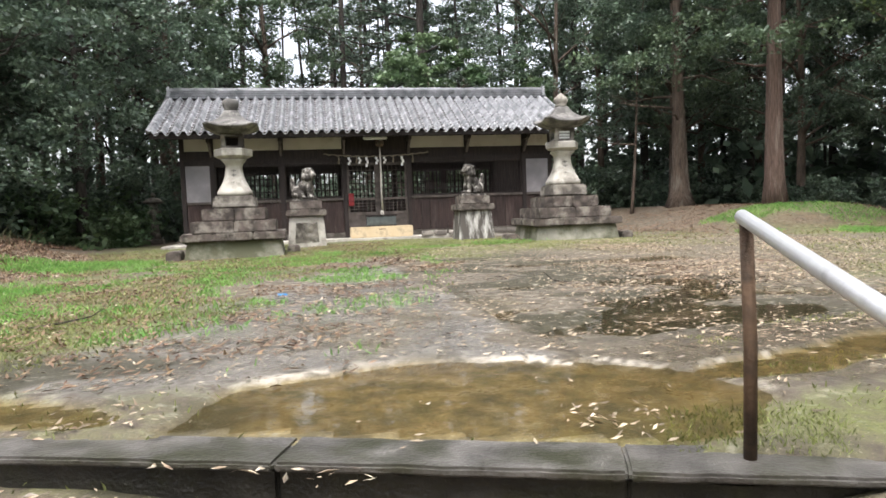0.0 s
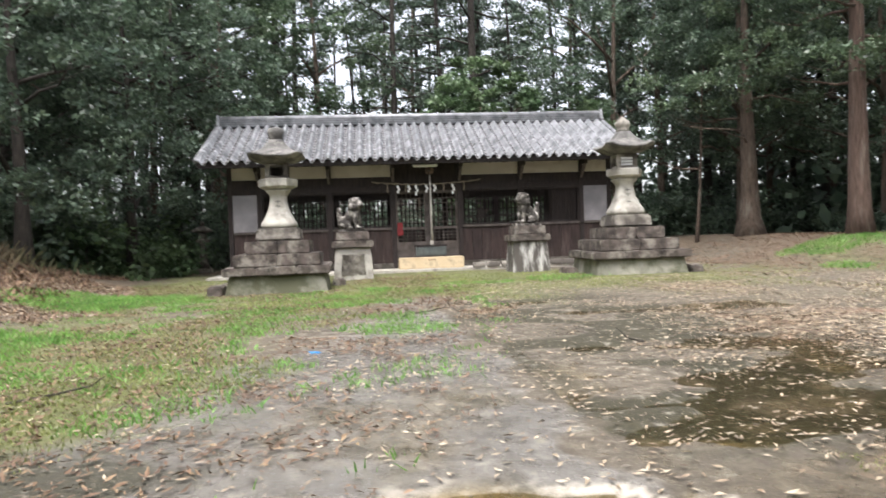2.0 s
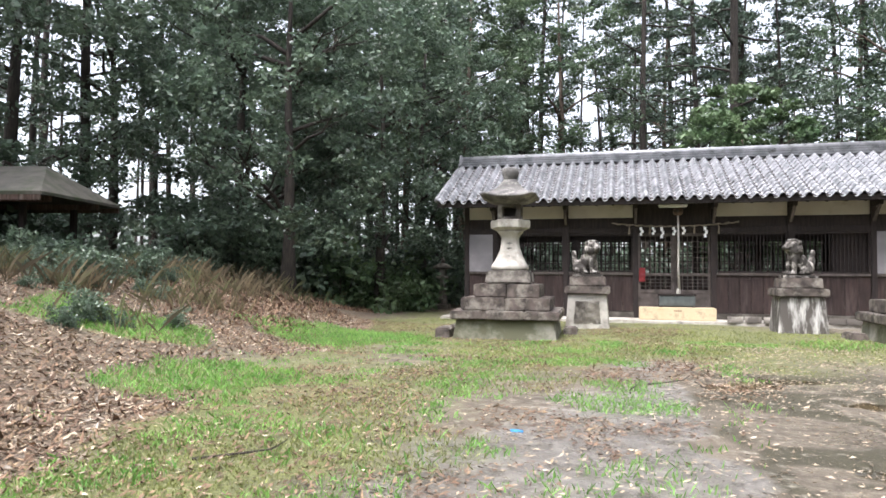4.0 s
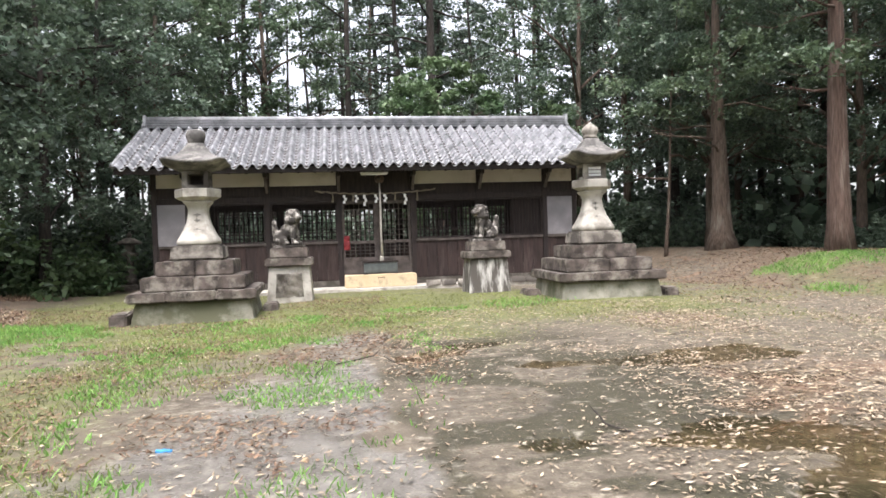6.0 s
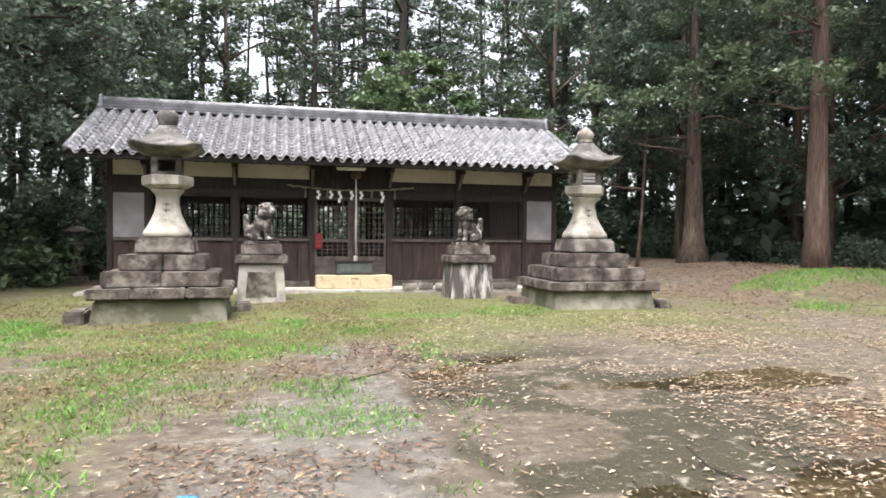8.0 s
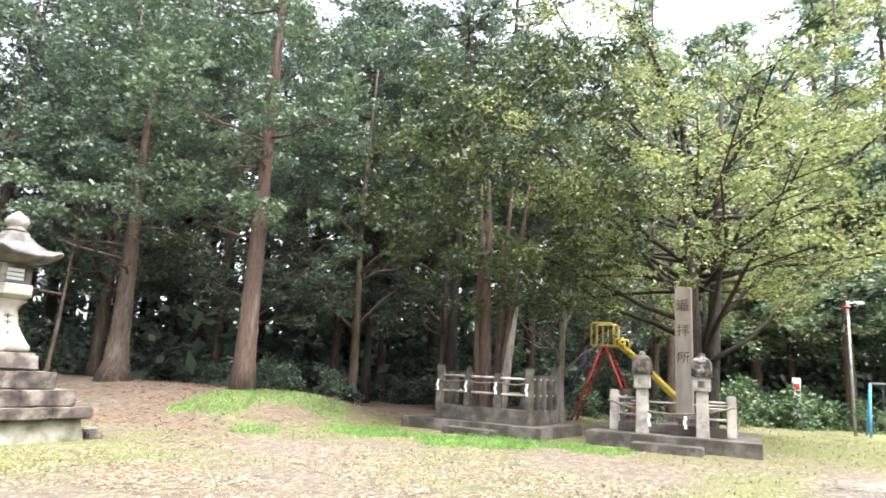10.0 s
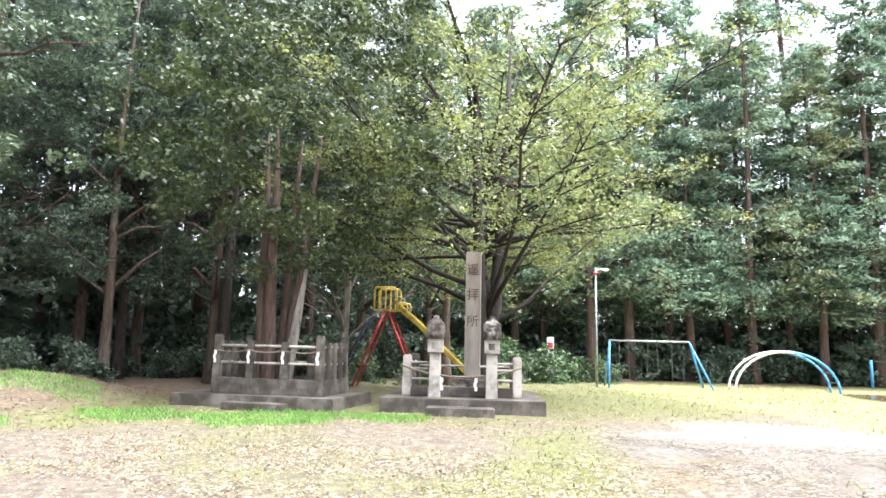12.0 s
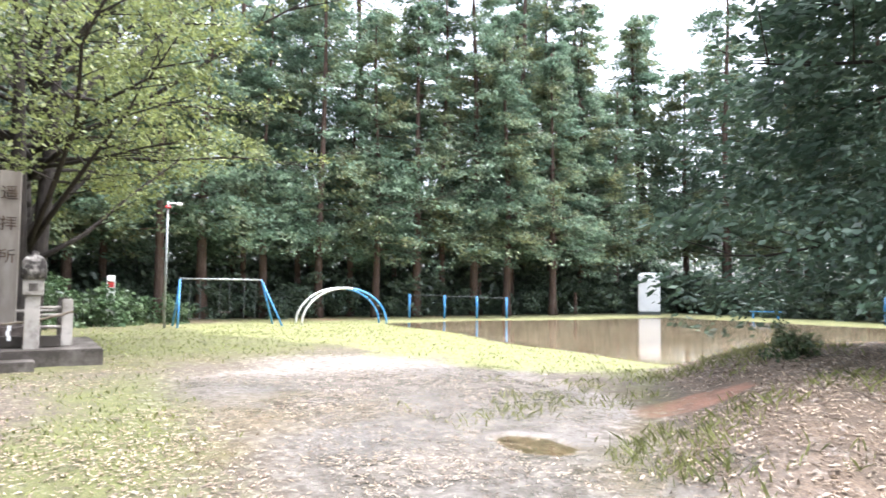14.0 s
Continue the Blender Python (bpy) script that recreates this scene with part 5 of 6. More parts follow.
def build_arch():
    cx, y0, y1 = 29.0, -2.9, -7.0
    g = ground_at(cx, -5) - 0.02
    ar = thing("climbing_arch", cx, (y0 + y1) / 2, g, "arched climbing frame painted white and blue", "climbing frame")
    half, hh = (y0 - y1) / 2, 1.65
    for dx in (-0.45, 0.45):
        for name, a0, a1, m in (("white_arc", 0, 0.55, M_WHITEPAINT), ("blue_arc", 0.55, 1, M_BLUE)):
            pts = []
            for k in range(15):
                t = math.pi * (a0 + (a1 - a0) * k / 14)
                pts.append((dx, half * math.cos(t), hh * math.sin(t)))
            part(name, tube(pts, 0.05, 8), m, ar, "", True)
    for k in range(1, 12):
        t = math.pi * k / 12
        part("rung", tube([(-0.45, half * math.cos(t), hh * math.sin(t)), (0.45, half * math.cos(t), hh * math.sin(t))], 0.022, 6), M_DARKMETAL, ar)


def build_bars():
    pts = [(33.2, -10.5), (32.4, -12.3), (32.0, -14.2), (31.5, -15.9)]
    g = ground_at(32.3, -13)
    hb = thing("horizontal_bars", 0, 0, g, "row of low exercise bars on blue posts", "exercise bars")
    for (x, y), h in zip(pts, (1.35, 1.30, 1.25, 1.2)):
        part("post", tube([(x, y, -0.05), (x, y, h)], 0.07, 8), M_BLUE, hb, "blue painted post", True)
    for (p, q), h in zip(zip(pts, pts[1:]), (1.28, 1.22, 1.16)):
        part("bar", tube([(*p, h), (*q, h)], 0.022, 8), M_DARKMETAL, hb)


def build_toilet():
    x, y = 33.6, -29.5
    g = ground_at(x, y)
    wc = thing("portable_toilet", x, y, g, "white-grey plastic portable toilet cabin", "portable toilet", rz=47)
    part("base", box(-0.75, 0.75, -0.75, 0.75, 0, 0.2, 0.03), M_DARKMETAL, wc)
    part("cabin", box(-0.72, 0.72, -0.72, 0.72, 0.203, 2.62, 0.05), M_CABIN, wc)
    part("roof", roughen(cut(box(-0.78, 0.78, -0.78, 0.78, 2.622, 2.92, 0.08, 0.75), 0.4), 0.0, 1), M_CABIN, wc)
    part("door", box(-0.726, -0.722, -0.5, 0.5, 0.3, 2.4), M_CABIN, wc)
    part("door_vent", box(-0.732, -0.728, -0.3, 0.3, 2.1, 2.25), M_DARKMETAL, wc)


def small_posts():
    x, y = 28.5, 2.75
    pl = thing("lamp_pole", x, y, ground_at(x, y), "thin galvanised pole with a small lamp and red speaker", "lamp pole")
    part("pole", tube([(0, 0, -0.05), (0, 0, 5.1)], [0.055, 0.04], 10), M_GREYSTEEL, pl, "", True)
    part("lamp_arm", tube([(0, 0.0, 5.0), (0, -0.35, 5.05)], 0.03, 8), M_STEEL, pl)
    part("lamp_head", box(-0.12, 0.12, -0.55, -0.3, 4.95, 5.07, 0.03), M_WHITEPAINT, pl, "white lamp head")
    part("speaker", lathe([(0.05, 4.8), (0.14, 4.86), (0.05, 4.95)], 12), M_REDPAINT, pl, "red horn")
    x, y = 31.0, 4.6
    sg = thing("marker_post", x, y, ground_at(x, y), "white square post with a red mark", "post")
    part("post", box(-0.16, 0.16, -0.16, 0.16, -0.05, 2.1, 0.01), M_WHITEPAINT, sg)
    part("red_mark", box(-0.166, -0.162, -0.12, 0.12, 1.6, 1.85), M_REDPAINT, sg)
    x, y = 35.2, -24.2
    rp = thing("wooden_stake", x, y, ground_at(x, y), "short orange-brown wooden stake", "post")
    part("stake", tube([(0, 0, -0.05), (0.02, 0, 1.5)], [0.12, 0.10], 8), M_REDBARK, rp)


def far_things():
    x, y = 7.1, -9.5
    g = ground_at(x, y)
    dr = thing("blue_drum", x, y, g, "large blue plastic drum lying on timber blocks", "drum", rz=20)
    part("body", lathe([(0.30, -0.62), (0.36, -0.58), (0.36, -0.2), (0.38, -0.18), (0.36, -0.16), (0.36, 0.16), (0.38, 0.18), (0.36, 0.2), (0.36, 0.58), (0.30, 0.62)], 24), M_BLUE, dr, "", True)
    dr.children[0].matrix_basis = pose(0, 0, 0.56, 0, 90, 0)
    part("lid", tube([(-0.645, 0, 0.56), (-0.625, 0, 0.56)], 0.30, 24), M_WHITEPAINT, dr, "white drum lid")
    for dx in (-0.35, 0.35):
        part("block", box(dx - 0.08, dx + 0.08, -0.3, 0.3, -0.05, 0.21, 0.01), M_GREYWOOD, dr)
    x, y = 26.2, -31.8
    be = thing("bench", x, y, ground_at(x, y), "light blue plank bench beyond the water", "bench", rz=40)
    part("seat", box(-0.9, 0.9, -0.2, 0.2, 0.40, 0.45, 0.01), M_BLUE, be)
    for dx in (-0.7, 0.7):
        part("leg", box(dx - 0.05, dx + 0.05, -0.15, 0.15, -0.02, 0.398), M_BLUE, be)


far_things()
build_slide()
build_swings()
build_arch()
build_bars()
build_toilet()
small_posts()


# ---- little open shed at the wood's edge ----
def build_shed():
    x, y = -14.5, 14.1
    g = ground_at(x, y)
    sh = thing("open_shed", x, y, g, "small open timber shed with a brown sheet roof", "shed", rz=12)
    ez = 2.70 - g
    for sx in (-1, 1):
        for sy in (-1, 1):
            part("post", box(sx * 1.1 - 0.06, sx * 1.1 + 0.06, sy * 0.9 - 0.06, sy * 0.9 + 0.06, -0.2, ez, 0.01), M_WOOD, sh)
    for sy in (-1, 1):
        part("beam", box(-1.7, 1.7, sy * 0.9 - 0.06, sy * 0.9 + 0.06, ez + 0.003, ez + 0.13, 0.01), M_REDBARK, sh)
    bm = bmesh.new()
    v = [bm.verts.new(p) for p in ((-1.9, -1.5, ez), (1.9, -1.5, ez), (1.9, 1.5, ez), (-1.9, 1.5, ez), (-1.0, 0, ez + 0.75), (1.0, 0, ez + 0.75))]
    w = [bm.verts.new(q.co + Vector((0, 0, 0.07))) for q in v]
    for q in ((0, 1, 5, 4), (1, 2, 5), (2, 3, 4, 5), (3, 0, 4)):
        bm.faces.new([w[i] for i in q])
        bm.faces.new([v[i] for i in q][::-1])
    for i in range(4):
        bm.faces.new((v[i], v[(i + 1) % 4], w[(i + 1) % 4], w[i]))
    bm.transform(Matrix.Translation((0, 0, 0.10)))
    part("roof", bm, mat("brown_roof_sheet", (0.07, 0.065, 0.055), (0.13, 0.12, 0.10), 4, 0.6, 0.2, 40, (0.05, 0.06, 0.03), 1.5, 0.5), sh, "brown sheet roof")
    for sy in (-1, 1):
        part("fascia", box(-1.88, 1.88, sy * 1.49 - 0.015, sy * 1.49 + 0.015, ez - 0.02, ez + 0.095), M_REDBARK, sh)


build_shed()


# ---- trees ----
def trunk_mesh(name, height_, r0, material, rng, lean=0.0, flare=1.6, limbs=(), sides=9):
    """A tapered, slightly crooked trunk with limbs: (from, azimuth, rise, length, radius)."""
    bm = bmesh.new()
    ph = rng.uniform(0, 6.3, 4)
    pts, rad = [], []
    for k in range(11):
        s = k / 10
        z = height_ * s ** 1.25
        pts.append(Vector((lean * z + 0.10 * height_ / 10 * math.sin(2.2 * s * 3 + ph[0]) * s, 0.10 * height_ / 10 * math.sin(2.0 * s * 3 + ph[1]) * s, z)))
        rad.append(r0 * (1 - 0.82 * s) * (1 + (flare - 1) * math.exp(-z / 0.35)))
    pts[0].z = -0.25
    tube(pts, rad, sides, bm)
    for s, az, rise, ln, r in limbs:
        i = s * 10
        a, b = pts[int(i)], pts[min(10, int(i) + 1)]
        p = a.lerp(b, i - int(i))
        d = Vector((math.cos(az), math.sin(az), 0))
        lp = [p + d * (ln * q) + Vector((0, 0, rise * ln * (q ** 0.85 if rise > 0 else q))) + Vector(rng.normal(0, 0.03 * ln, 3)) * (q > 0) for q in (0, 0.35, 0.7, 1)]
        tube(lp, [r, r * 0.75, r * 0.5, r * 0.2], 6, bm)
        for m in range(3):
            q0 = lp[1].lerp(lp[3], (m + 0.5) / 3)
            dd = Vector((math.cos(az + (-1) ** m * 0.8), math.sin(az + (-1) ** m * 0.8), 0.5 * rise + 0.25))
            tube([q0, q0 + dd * ln * 0.25, q0 + dd * ln * 0.42 + Vector((0, 0, 0.05 * ln))], [r * 0.35, r * 0.22, r * 0.08], 5, bm)
    me = bpy.data.meshes.new(name)
    bm.to_mesh(me)
    bm.free()
    me.materials.append(material)
    me.polygons.foreach_set("use_smooth", [True] * len(me.polygons))
    return me


def tree(kind, x, y, z, label, rng, trunk, crown, crown_label=""):
    t = thing(kind, x, y, z, label, "tree")
    part_me("trunk", trunk, t)
    part_me("crown", crown, t, crown_label)
    return t


def clumps(rng, centres, radii, per, squash=0.6):
    out = []
    for c, r in zip(centres, radii):
        n = int(per * rng.uniform(0.7, 1.3))
        p = rng.normal(size=(n, 3))
        p /= np.linalg.norm(p, axis=1)[:, None]
        p *= (rng.uniform(0.25, 1.0, n) ** 0.6)[:, None] * r
        p[:, 2] *= squash
        out.append(p + c)
    return np.concatenate(out)


def make_broadleaf(seed, h, radius, base, n_clump, per, leaf, material, bark, r0, label, lean=0.0):
    rng = np.random.RandomState(seed)
    cs, rs = [], []
    for k in range(n_clump):
        a, u = rng.uniform(0, 2 * math.pi), rng.uniform(0, 1)
        zz = base + (h - base) * u
        prof = math.sin(math.pi * (0.12 + 0.80 * u)) ** 0.7
        rr = radius * prof * rng.uniform(0.35, 1.0) ** 0.5
        cs.append((rr * math.cos(a) + lean * zz, rr * math.sin(a), zz + rng.normal(0, 0.2)))
        rs.append(rng.uniform(0.45, 1.0) * radius * 0.20)
    cs = np.array(cs)
    limbs = [(rng.uniform(0.25, 0.8), rng.uniform(0, 6.3), rng.uniform(0.3, 0.9), radius * rng.uniform(0.5, 0.85), r0 * rng.uniform(0.25, 0.45)) for _ in range(9)]
    return rng, trunk_mesh("trunk", h * 0.86, r0, bark, rng, lean, 1.7, limbs), leaf_mesh("crown", clumps(rng, cs, rs, per), leaf, material, 0.35, 1.9, rng, droop=0.25)


def make_pine(seed, h, material, bark, r0, n_tier, label):
    """A tall bare-stemmed pine with a high, open, clumped crown."""
    rng = np.random.RandomState(seed)
    cs, rs, limbs = [], [], []
    for k in range(n_tier):
        u = k / (n_tier - 1)
        s = 0.36 + 0.62 * u
        az, ln = rng.uniform(0, 6.3), (1 - 0.65 * u) * h * 0.13 * rng.uniform(0.5, 1.25)
        zz = h * s ** 1.25 if s < 1 else h
        rise = rng.uniform(-0.05, 0.35)
        limbs.append((s, az, rise, ln, r0 * 0.22))
        for q in (0.55, 0.8, 1.02):
            cs.append((ln * q * math.cos(az) + rng.normal(0, 0.2), ln * q * math.sin(az) + rng.normal(0, 0.2), zz + rise * ln * q + 0.1))
            rs.append(rng.uniform(0.35, 0.70))
    return rng, trunk_mesh("trunk", h, r0, bark, rng, rng.uniform(-0.02, 0.02), 1.35, limbs, 8), leaf_mesh("crown", clumps(rng, np.array(cs), rs, 46, 0.55), 0.120, material, 0.2, 1.7, rng)


def make_cypress(seed, h, radius, base, material, bark, r0, per, leaf, n):
    """A conifer with layered, drooping fans of foliage."""
    rng = np.random.RandomState(seed)
    cs, rs, limbs, dirs = [], [], [], []
    for k in range(n):
        u = rng.uniform(0, 1) ** 1.15
        zz = base + (h - base) * u
        az = rng.uniform(0, 6.3)
        ln = radius * (1 - 0.85 * u) * rng.uniform(0.55, 1.1) + 0.25
        limbs.append((min(0.97, (zz / h) ** 0.8), az, -0.05, ln * 0.9, r0 * 0.16))
        for q in (0.45, 0.72, 1.0):
            cs.append((ln * q * math.cos(az), ln * q * math.sin(az), zz - 0.22 * ln * q * q + rng.normal(0, 0.1)))
            rs.append((0.24 + 0.15 * ln) * rng.uniform(0.7, 1.2))
            dirs.append((math.cos(az), math.sin(az), -0.45))
    pts, dd = [], []
    for c, r, d in zip(cs, rs, dirs):
        p = clumps(rng, np.array([c]), [r], per, 0.38)
        pts.append(p)
        dd.append(np.tile(d, (len(p), 1)))
    return rng, trunk_mesh("trunk", h, r0, bark, rng, 0, 1.4, limbs[:26], 8), leaf_mesh("crown", np.concatenate(pts), leaf, material, 0.3, 2.4, rng, dirs=np.concatenate(dd))


def placed(proto, spots, group, zoff=-0.05):
    """The first spot takes the tree itself, the others copies of it: (x, y, turn, scale)."""
    for i, (x, y, turn, sc) in enumerate(spots):
        m = Matrix.LocRotScale((x, y, ground_at(x, y) + zoff), Euler((0, 0, turn)), (sc, sc, sc))
        if i == 0:
            proto.matrix_basis = m
        else:
            ob = copy_thing(proto, m)
            ob.scale = (sc, sc, sc)
    tagged(proto, group=group)
    return proto


R = np.random.RandomState(77)


def scatter(n, x0, x1, y0, y1, smin, smax, gap=1.6, ok=lambda x, y: True, taken=[]):
    out, tries = [], 0
    while len(out) < n and tries < n * 60:
        tries += 1
        x, y = R.uniform(x0, x1), R.uniform(y0, y1)
        if ok(x, y) and all((x - a) ** 2 + (y - b) ** 2 > gap * gap for a, b in taken):
            taken.append((x, y))
            out.append((x, y, R.uniform(0, 6.3), R.uniform(smin, smax)))
    return out


def build_trees():
    # evergreen broadleaf wood west and north-west of the yard
    rng, tr, cr = make_broadleaf(1, 11.0, 3.5, 1.5, 190, 105, 0.080, M_LEAF, M_DARKBARK, 0.20, "")
    a = tree("evergreen_tree", 0, 0, 0, "dense dark evergreen broadleaf tree at the yard's edge", rng, tr, cr)
    placed(a, [(-9.9, 19.0, 0.3, 1.05), (-13.0, 21.5, 2.1, 1.2), (-8.6, 23.0, 4.0, 1.0), (-17.5, 12.0, 1.2, 1.25), (-14.5, 7.0, 5.1, 1.0), (-17.0, 16.5, 3.3, 1.25),
               (-8.2, 26.5, 0.9, 1.1), (-13.5, 25.5, 2.9, 1.2), (-19.0, 22.5, 5.5, 1.3), (-13.5, 2.0, 1.9, 1.05), (-18.5, 5.0, 0.2, 1.2)], "evergreen wood")
    rng, tr, cr = make_broadleaf(2, 14.5, 3.1, 3.6, 150, 105, 0.085, M_LEAFB, M_BARK, 0.20, "")
    b = tree("evergreen_tree", 0, 0, 0, "pale-leaved evergreen broadleaf tree in the wood", rng, tr, cr)
    placed(b, [(-7.2, 30.0, 0.0, 1.1), (-12.5, 28.0, 1.2, 1.25), (-3.4, 33.0, 2.9, 1.15), (1.8, 41.0, 0.6, 1.3), (-9.5, 39.0, 3.1, 1.5), (26.5, 9.0, 2.6, 1.1), (24.0, 18.5, 4.1, 1.2), (11.0, 39.5, 5.2, 1.4), (-10.5, 31.5, 4.2, 1.2), (14.8, 27.5, 3.0, 1.1), (-15.5, 30.5, 1.6, 1.2), (20.0, 28.0, 2.4, 1.2), (25.5, 24.0, 4.4, 1.15)], "evergreen wood")
    # tall trees with clear stems and hanging crowns round the mound
    rng, tr, cr = make_broadleaf(4, 15.5, 3.5, 3.0, 190, 100, 0.080, M_LEAF, M_BARK, 0.19, "")
    a2 = tree("tall_evergreen_tree", 0, 0, 0, "tall evergreen tree with a clear stem and dark crown", rng, tr, cr)
    placed(a2, [(17.6, 24.5, 0.8, 1.1), (21.5, 19.5, 3.6, 1.1), (16.3, 17.2, 5.0, 0.85), (19.0, 15.4, 1.0, 0.95), (26.0, 12.5, 2.0, 1.05), (29.0, 14.5, 4.0, 1.15), (23.5, 13.8, 0.5, 1.0), (31.5, 10.5, 3.0, 1.1), (9.0, 27.5, 1.1, 1.0), (13.2, 25.4, 2.7, 1.0), (12.5, 31.0, 4.7, 1.1), (22.5, 24.0, 2.2, 1.1), (15.4, 20.8, 3.9, 0.9), (18.6, 19.6, 1.7, 1.0), (25.5, 20.5, 0.3, 1.1), (30.0, 20.0, 2.8, 1.15), (34.5, 16.0, 5.2, 1.1), (17.0, 29.5, 4.5, 1.1), (28.0, 26.5, 1.4, 1.2), (22.0, 32.0, 3.2, 1.2)], "tall evergreens")
    # bright round shrub-tree behind the hall
    rng, tr, cr = make_broadleaf(3, 6.6, 2.5, 1.4, 110, 150, 0.085, M_SHRUB, M_BARK, 0.13, "")
    c = tree("round_green_tree", 0, 0, 0, "fresh green rounded tree behind the hall roof", rng, tr, cr)
    placed(c, [(3.6, 28.0, 0, 1.2), (7.8, 28.6, 2.0, 1.0)], "green trees behind the hall")
    # tall open pines north
    protos = []
    for sd, h, r0 in ((11, 23.0, 0.20), (12, 20.0, 0.17), (13, 26.0, 0.23)):
        rng, tr, cr = make_pine(sd, h, M_PINE, M_DARKBARK, r0, 36, "")
        protos.append(tree("tall_pine", 0, 0, 0, "tall thin dark pine with a high open crown", rng, tr, cr))
    north = scatter(62, -24, 30, 28, 56, 0.85, 1.15, 2.3)
    west = scatter(10, -30, -15, 2, 28, 0.9, 1.1, 3.0)
    east = scatter(22, 16, 40, 13.5, 32, 0.85, 1.1, 2.3)
    spots = north + west + east
    for i, p in enumerate(protos):
        placed(p, spots[i::3], "tall pines")
    # red-barked cedar and the flared tree on the mound
    rng = np.random.RandomState(21)
    limbs = [(rng.uniform(0.35, 0.9), rng.uniform(0, 6.3), rng.uniform(-0.1, 0.3), rng.uniform(1.6, 2.6), 0.05) for _ in range(12)]
    tr = trunk_mesh("trunk", 14.0, 0.30, M_REDBARK, rng, 0.0, 1.35, limbs, 12)
    cs = [(rng.normal(0, 1.7), rng.normal(0, 1.7), rng.uniform(4.6, 14.5)) for _ in range(110)]
    cr = leaf_mesh("crown", clumps(rng, np.array(cs), rng.uniform(0.4, 0.75, 110), 120, 0.5), 0.082, M_LEAFB, 0.3, 1.9, rng, droop=0.3)
    d = tree("cedar_tree", 0, 0, 0, "tall cedar with a thick red-brown trunk on the mound", rng, tr, cr)
    placed(d, [(12.0, 17.68, 0.0, 1.0)], "mound trees")
    tr2 = trunk_mesh("trunk", 11.0, 0.36, M_BARK, np.random.RandomState(23), 0.0, 1.9, limbs[:4], 14)
    e = tree("old_tree", 0, 0, 0, "old tree with a flaring grey-brown trunk base", rng, tr2, cr.copy())
    placed(e, [(11.78, 22.5, 2.0, 0.95)], "mound trees")
    tr3 = trunk_mesh("trunk", 9.0, 0.07, M_BARK, np.random.RandomState(24), 0.10, 1.2, limbs[:2], 7)
    cr3 = leaf_mesh("crown", clumps(rng, np.array([(0.6 + rng.normal(0, 0.7), rng.normal(0, 0.7), rng.uniform(5, 9)) for _ in range(20)]), rng.uniform(0.4, 0.7, 20), 130, 0.5), 0.085, M_LEAF, 0.3, 1.9, rng)
    f = tree("sapling", 0, 0, 0, "thin leaning young tree at the wood's edge", rng, tr3, cr3)
    placed(f, [(10.4, 23.6, 0.3, 1.0)], "mound trees")
    # dark evergreen over the fenced enclosure, with several stems
    rng = np.random.RandomState(31)
    stems = bmesh.new()
    for (dx, dy, lx, ly, r) in ((0, 0.16, -0.03, 0.0, 0.15), (0.25, -0.12, 0.05, -0.09, 0.13), (0.1, 0.38, 0.0, 0.02, 0.13), (0.35, 0.05, 0.03, -0.04, 0.11)):
        tube([(dx + lx * z + 0.05 * math.sin(z * 1.7 + dx * 9), dy + ly * z, z) for z in (-0.3, 0.3, 1.0, 2.0, 3.2, 4.6, 6.2)], [r * k for k in (1.4, 1.1, 1.0, 0.9, 0.75, 0.55, 0.2)], 10, stems)
    tr = bpy.data.meshes.new("trunk")
    stems.to_mesh(tr)
    stems.free()
    tr.materials.append(M_REDBARK)
    tr.polygons.foreach_set("use_smooth", [True] * len(tr.polygons))
    cs = []
    while len(cs) < 220:
        p = rng.uniform(-1, 1, 3)
        if 0.25 < (p ** 2).sum() < 1:
            cs.append((p[0] * 3.1, p[1] * 4.3 - 0.3, 6.5 + p[2] * 3.9))
    cr = leaf_mesh("crown", clumps(rng, np.array(cs), rng.uniform(0.4, 0.75, 220), 120, 0.5), 0.075, M_SACRED, 0.3, 1.9, rng, droop=0.25)
    g = tree("sacred_tree", 0, 0, 0, "many-stemmed evergreen tree inside the stone fence", rng, tr, cr)
    g.matrix_basis = pose(14.35, 11.62, 0.25)
    st = thing("bare_trunk", 14.2, 11.30, 0.26, "pale dead trunk leaning inside the stone fence", "tree trunk")
    part("trunk", roughen(tube([(0, 0, -0.05), (0.05, -0.08, 0.8), (0.1, -0.2, 1.8), (0.12, -0.36, 2.9)], [0.15, 0.12, 0.10, 0.03], 9), 0.02, 4), M_PALEBARK, st, "", True)
    # pale trunk beside the slide
    rng, tr, cr = make_broadleaf(33, 9.0, 2.6, 3.8, 80, 130, 0.08, M_LEAF, M_PALEBARK, 0.17, "", 0.03)
    k = tree("pale_barked_tree", 0, 0, 0, "pale grey-barked tree beside the slide", rng, tr, cr)
    placed(k, [(18.9, 11.25, 0.0, 1.0)], "trees by the slide")
    # fresh yellow-green spreading tree behind the stele
    rng = np.random.RandomState(41)
    bm = bmesh.new()
    tips = []
    for i in range(30):
        az = i * 2.4 + rng.uniform(-0.3, 0.3)
        s0 = rng.uniform(1.4, 5.2)
        ln = rng.uniform(2.8, 4.9) * (1.0 if s0 < 4 else 0.75)
        rise = rng.uniform(0.25, 0.8) + 0.11 * (s0 - 1.4)
        p0 = Vector((0, 0, s0))
        pts = [p0 + Vector((math.cos(az) * ln * q, math.sin(az) * ln * q, rise * ln * q + 0.35 * q * q)) + Vector(rng.normal(0, 0.06, 3)) * (q > 0) for q in (0, 0.25, 0.5, 0.75, 1)]
        tube(pts, [0.055, 0.045, 0.032, 0.02, 0.008], 6, bm)
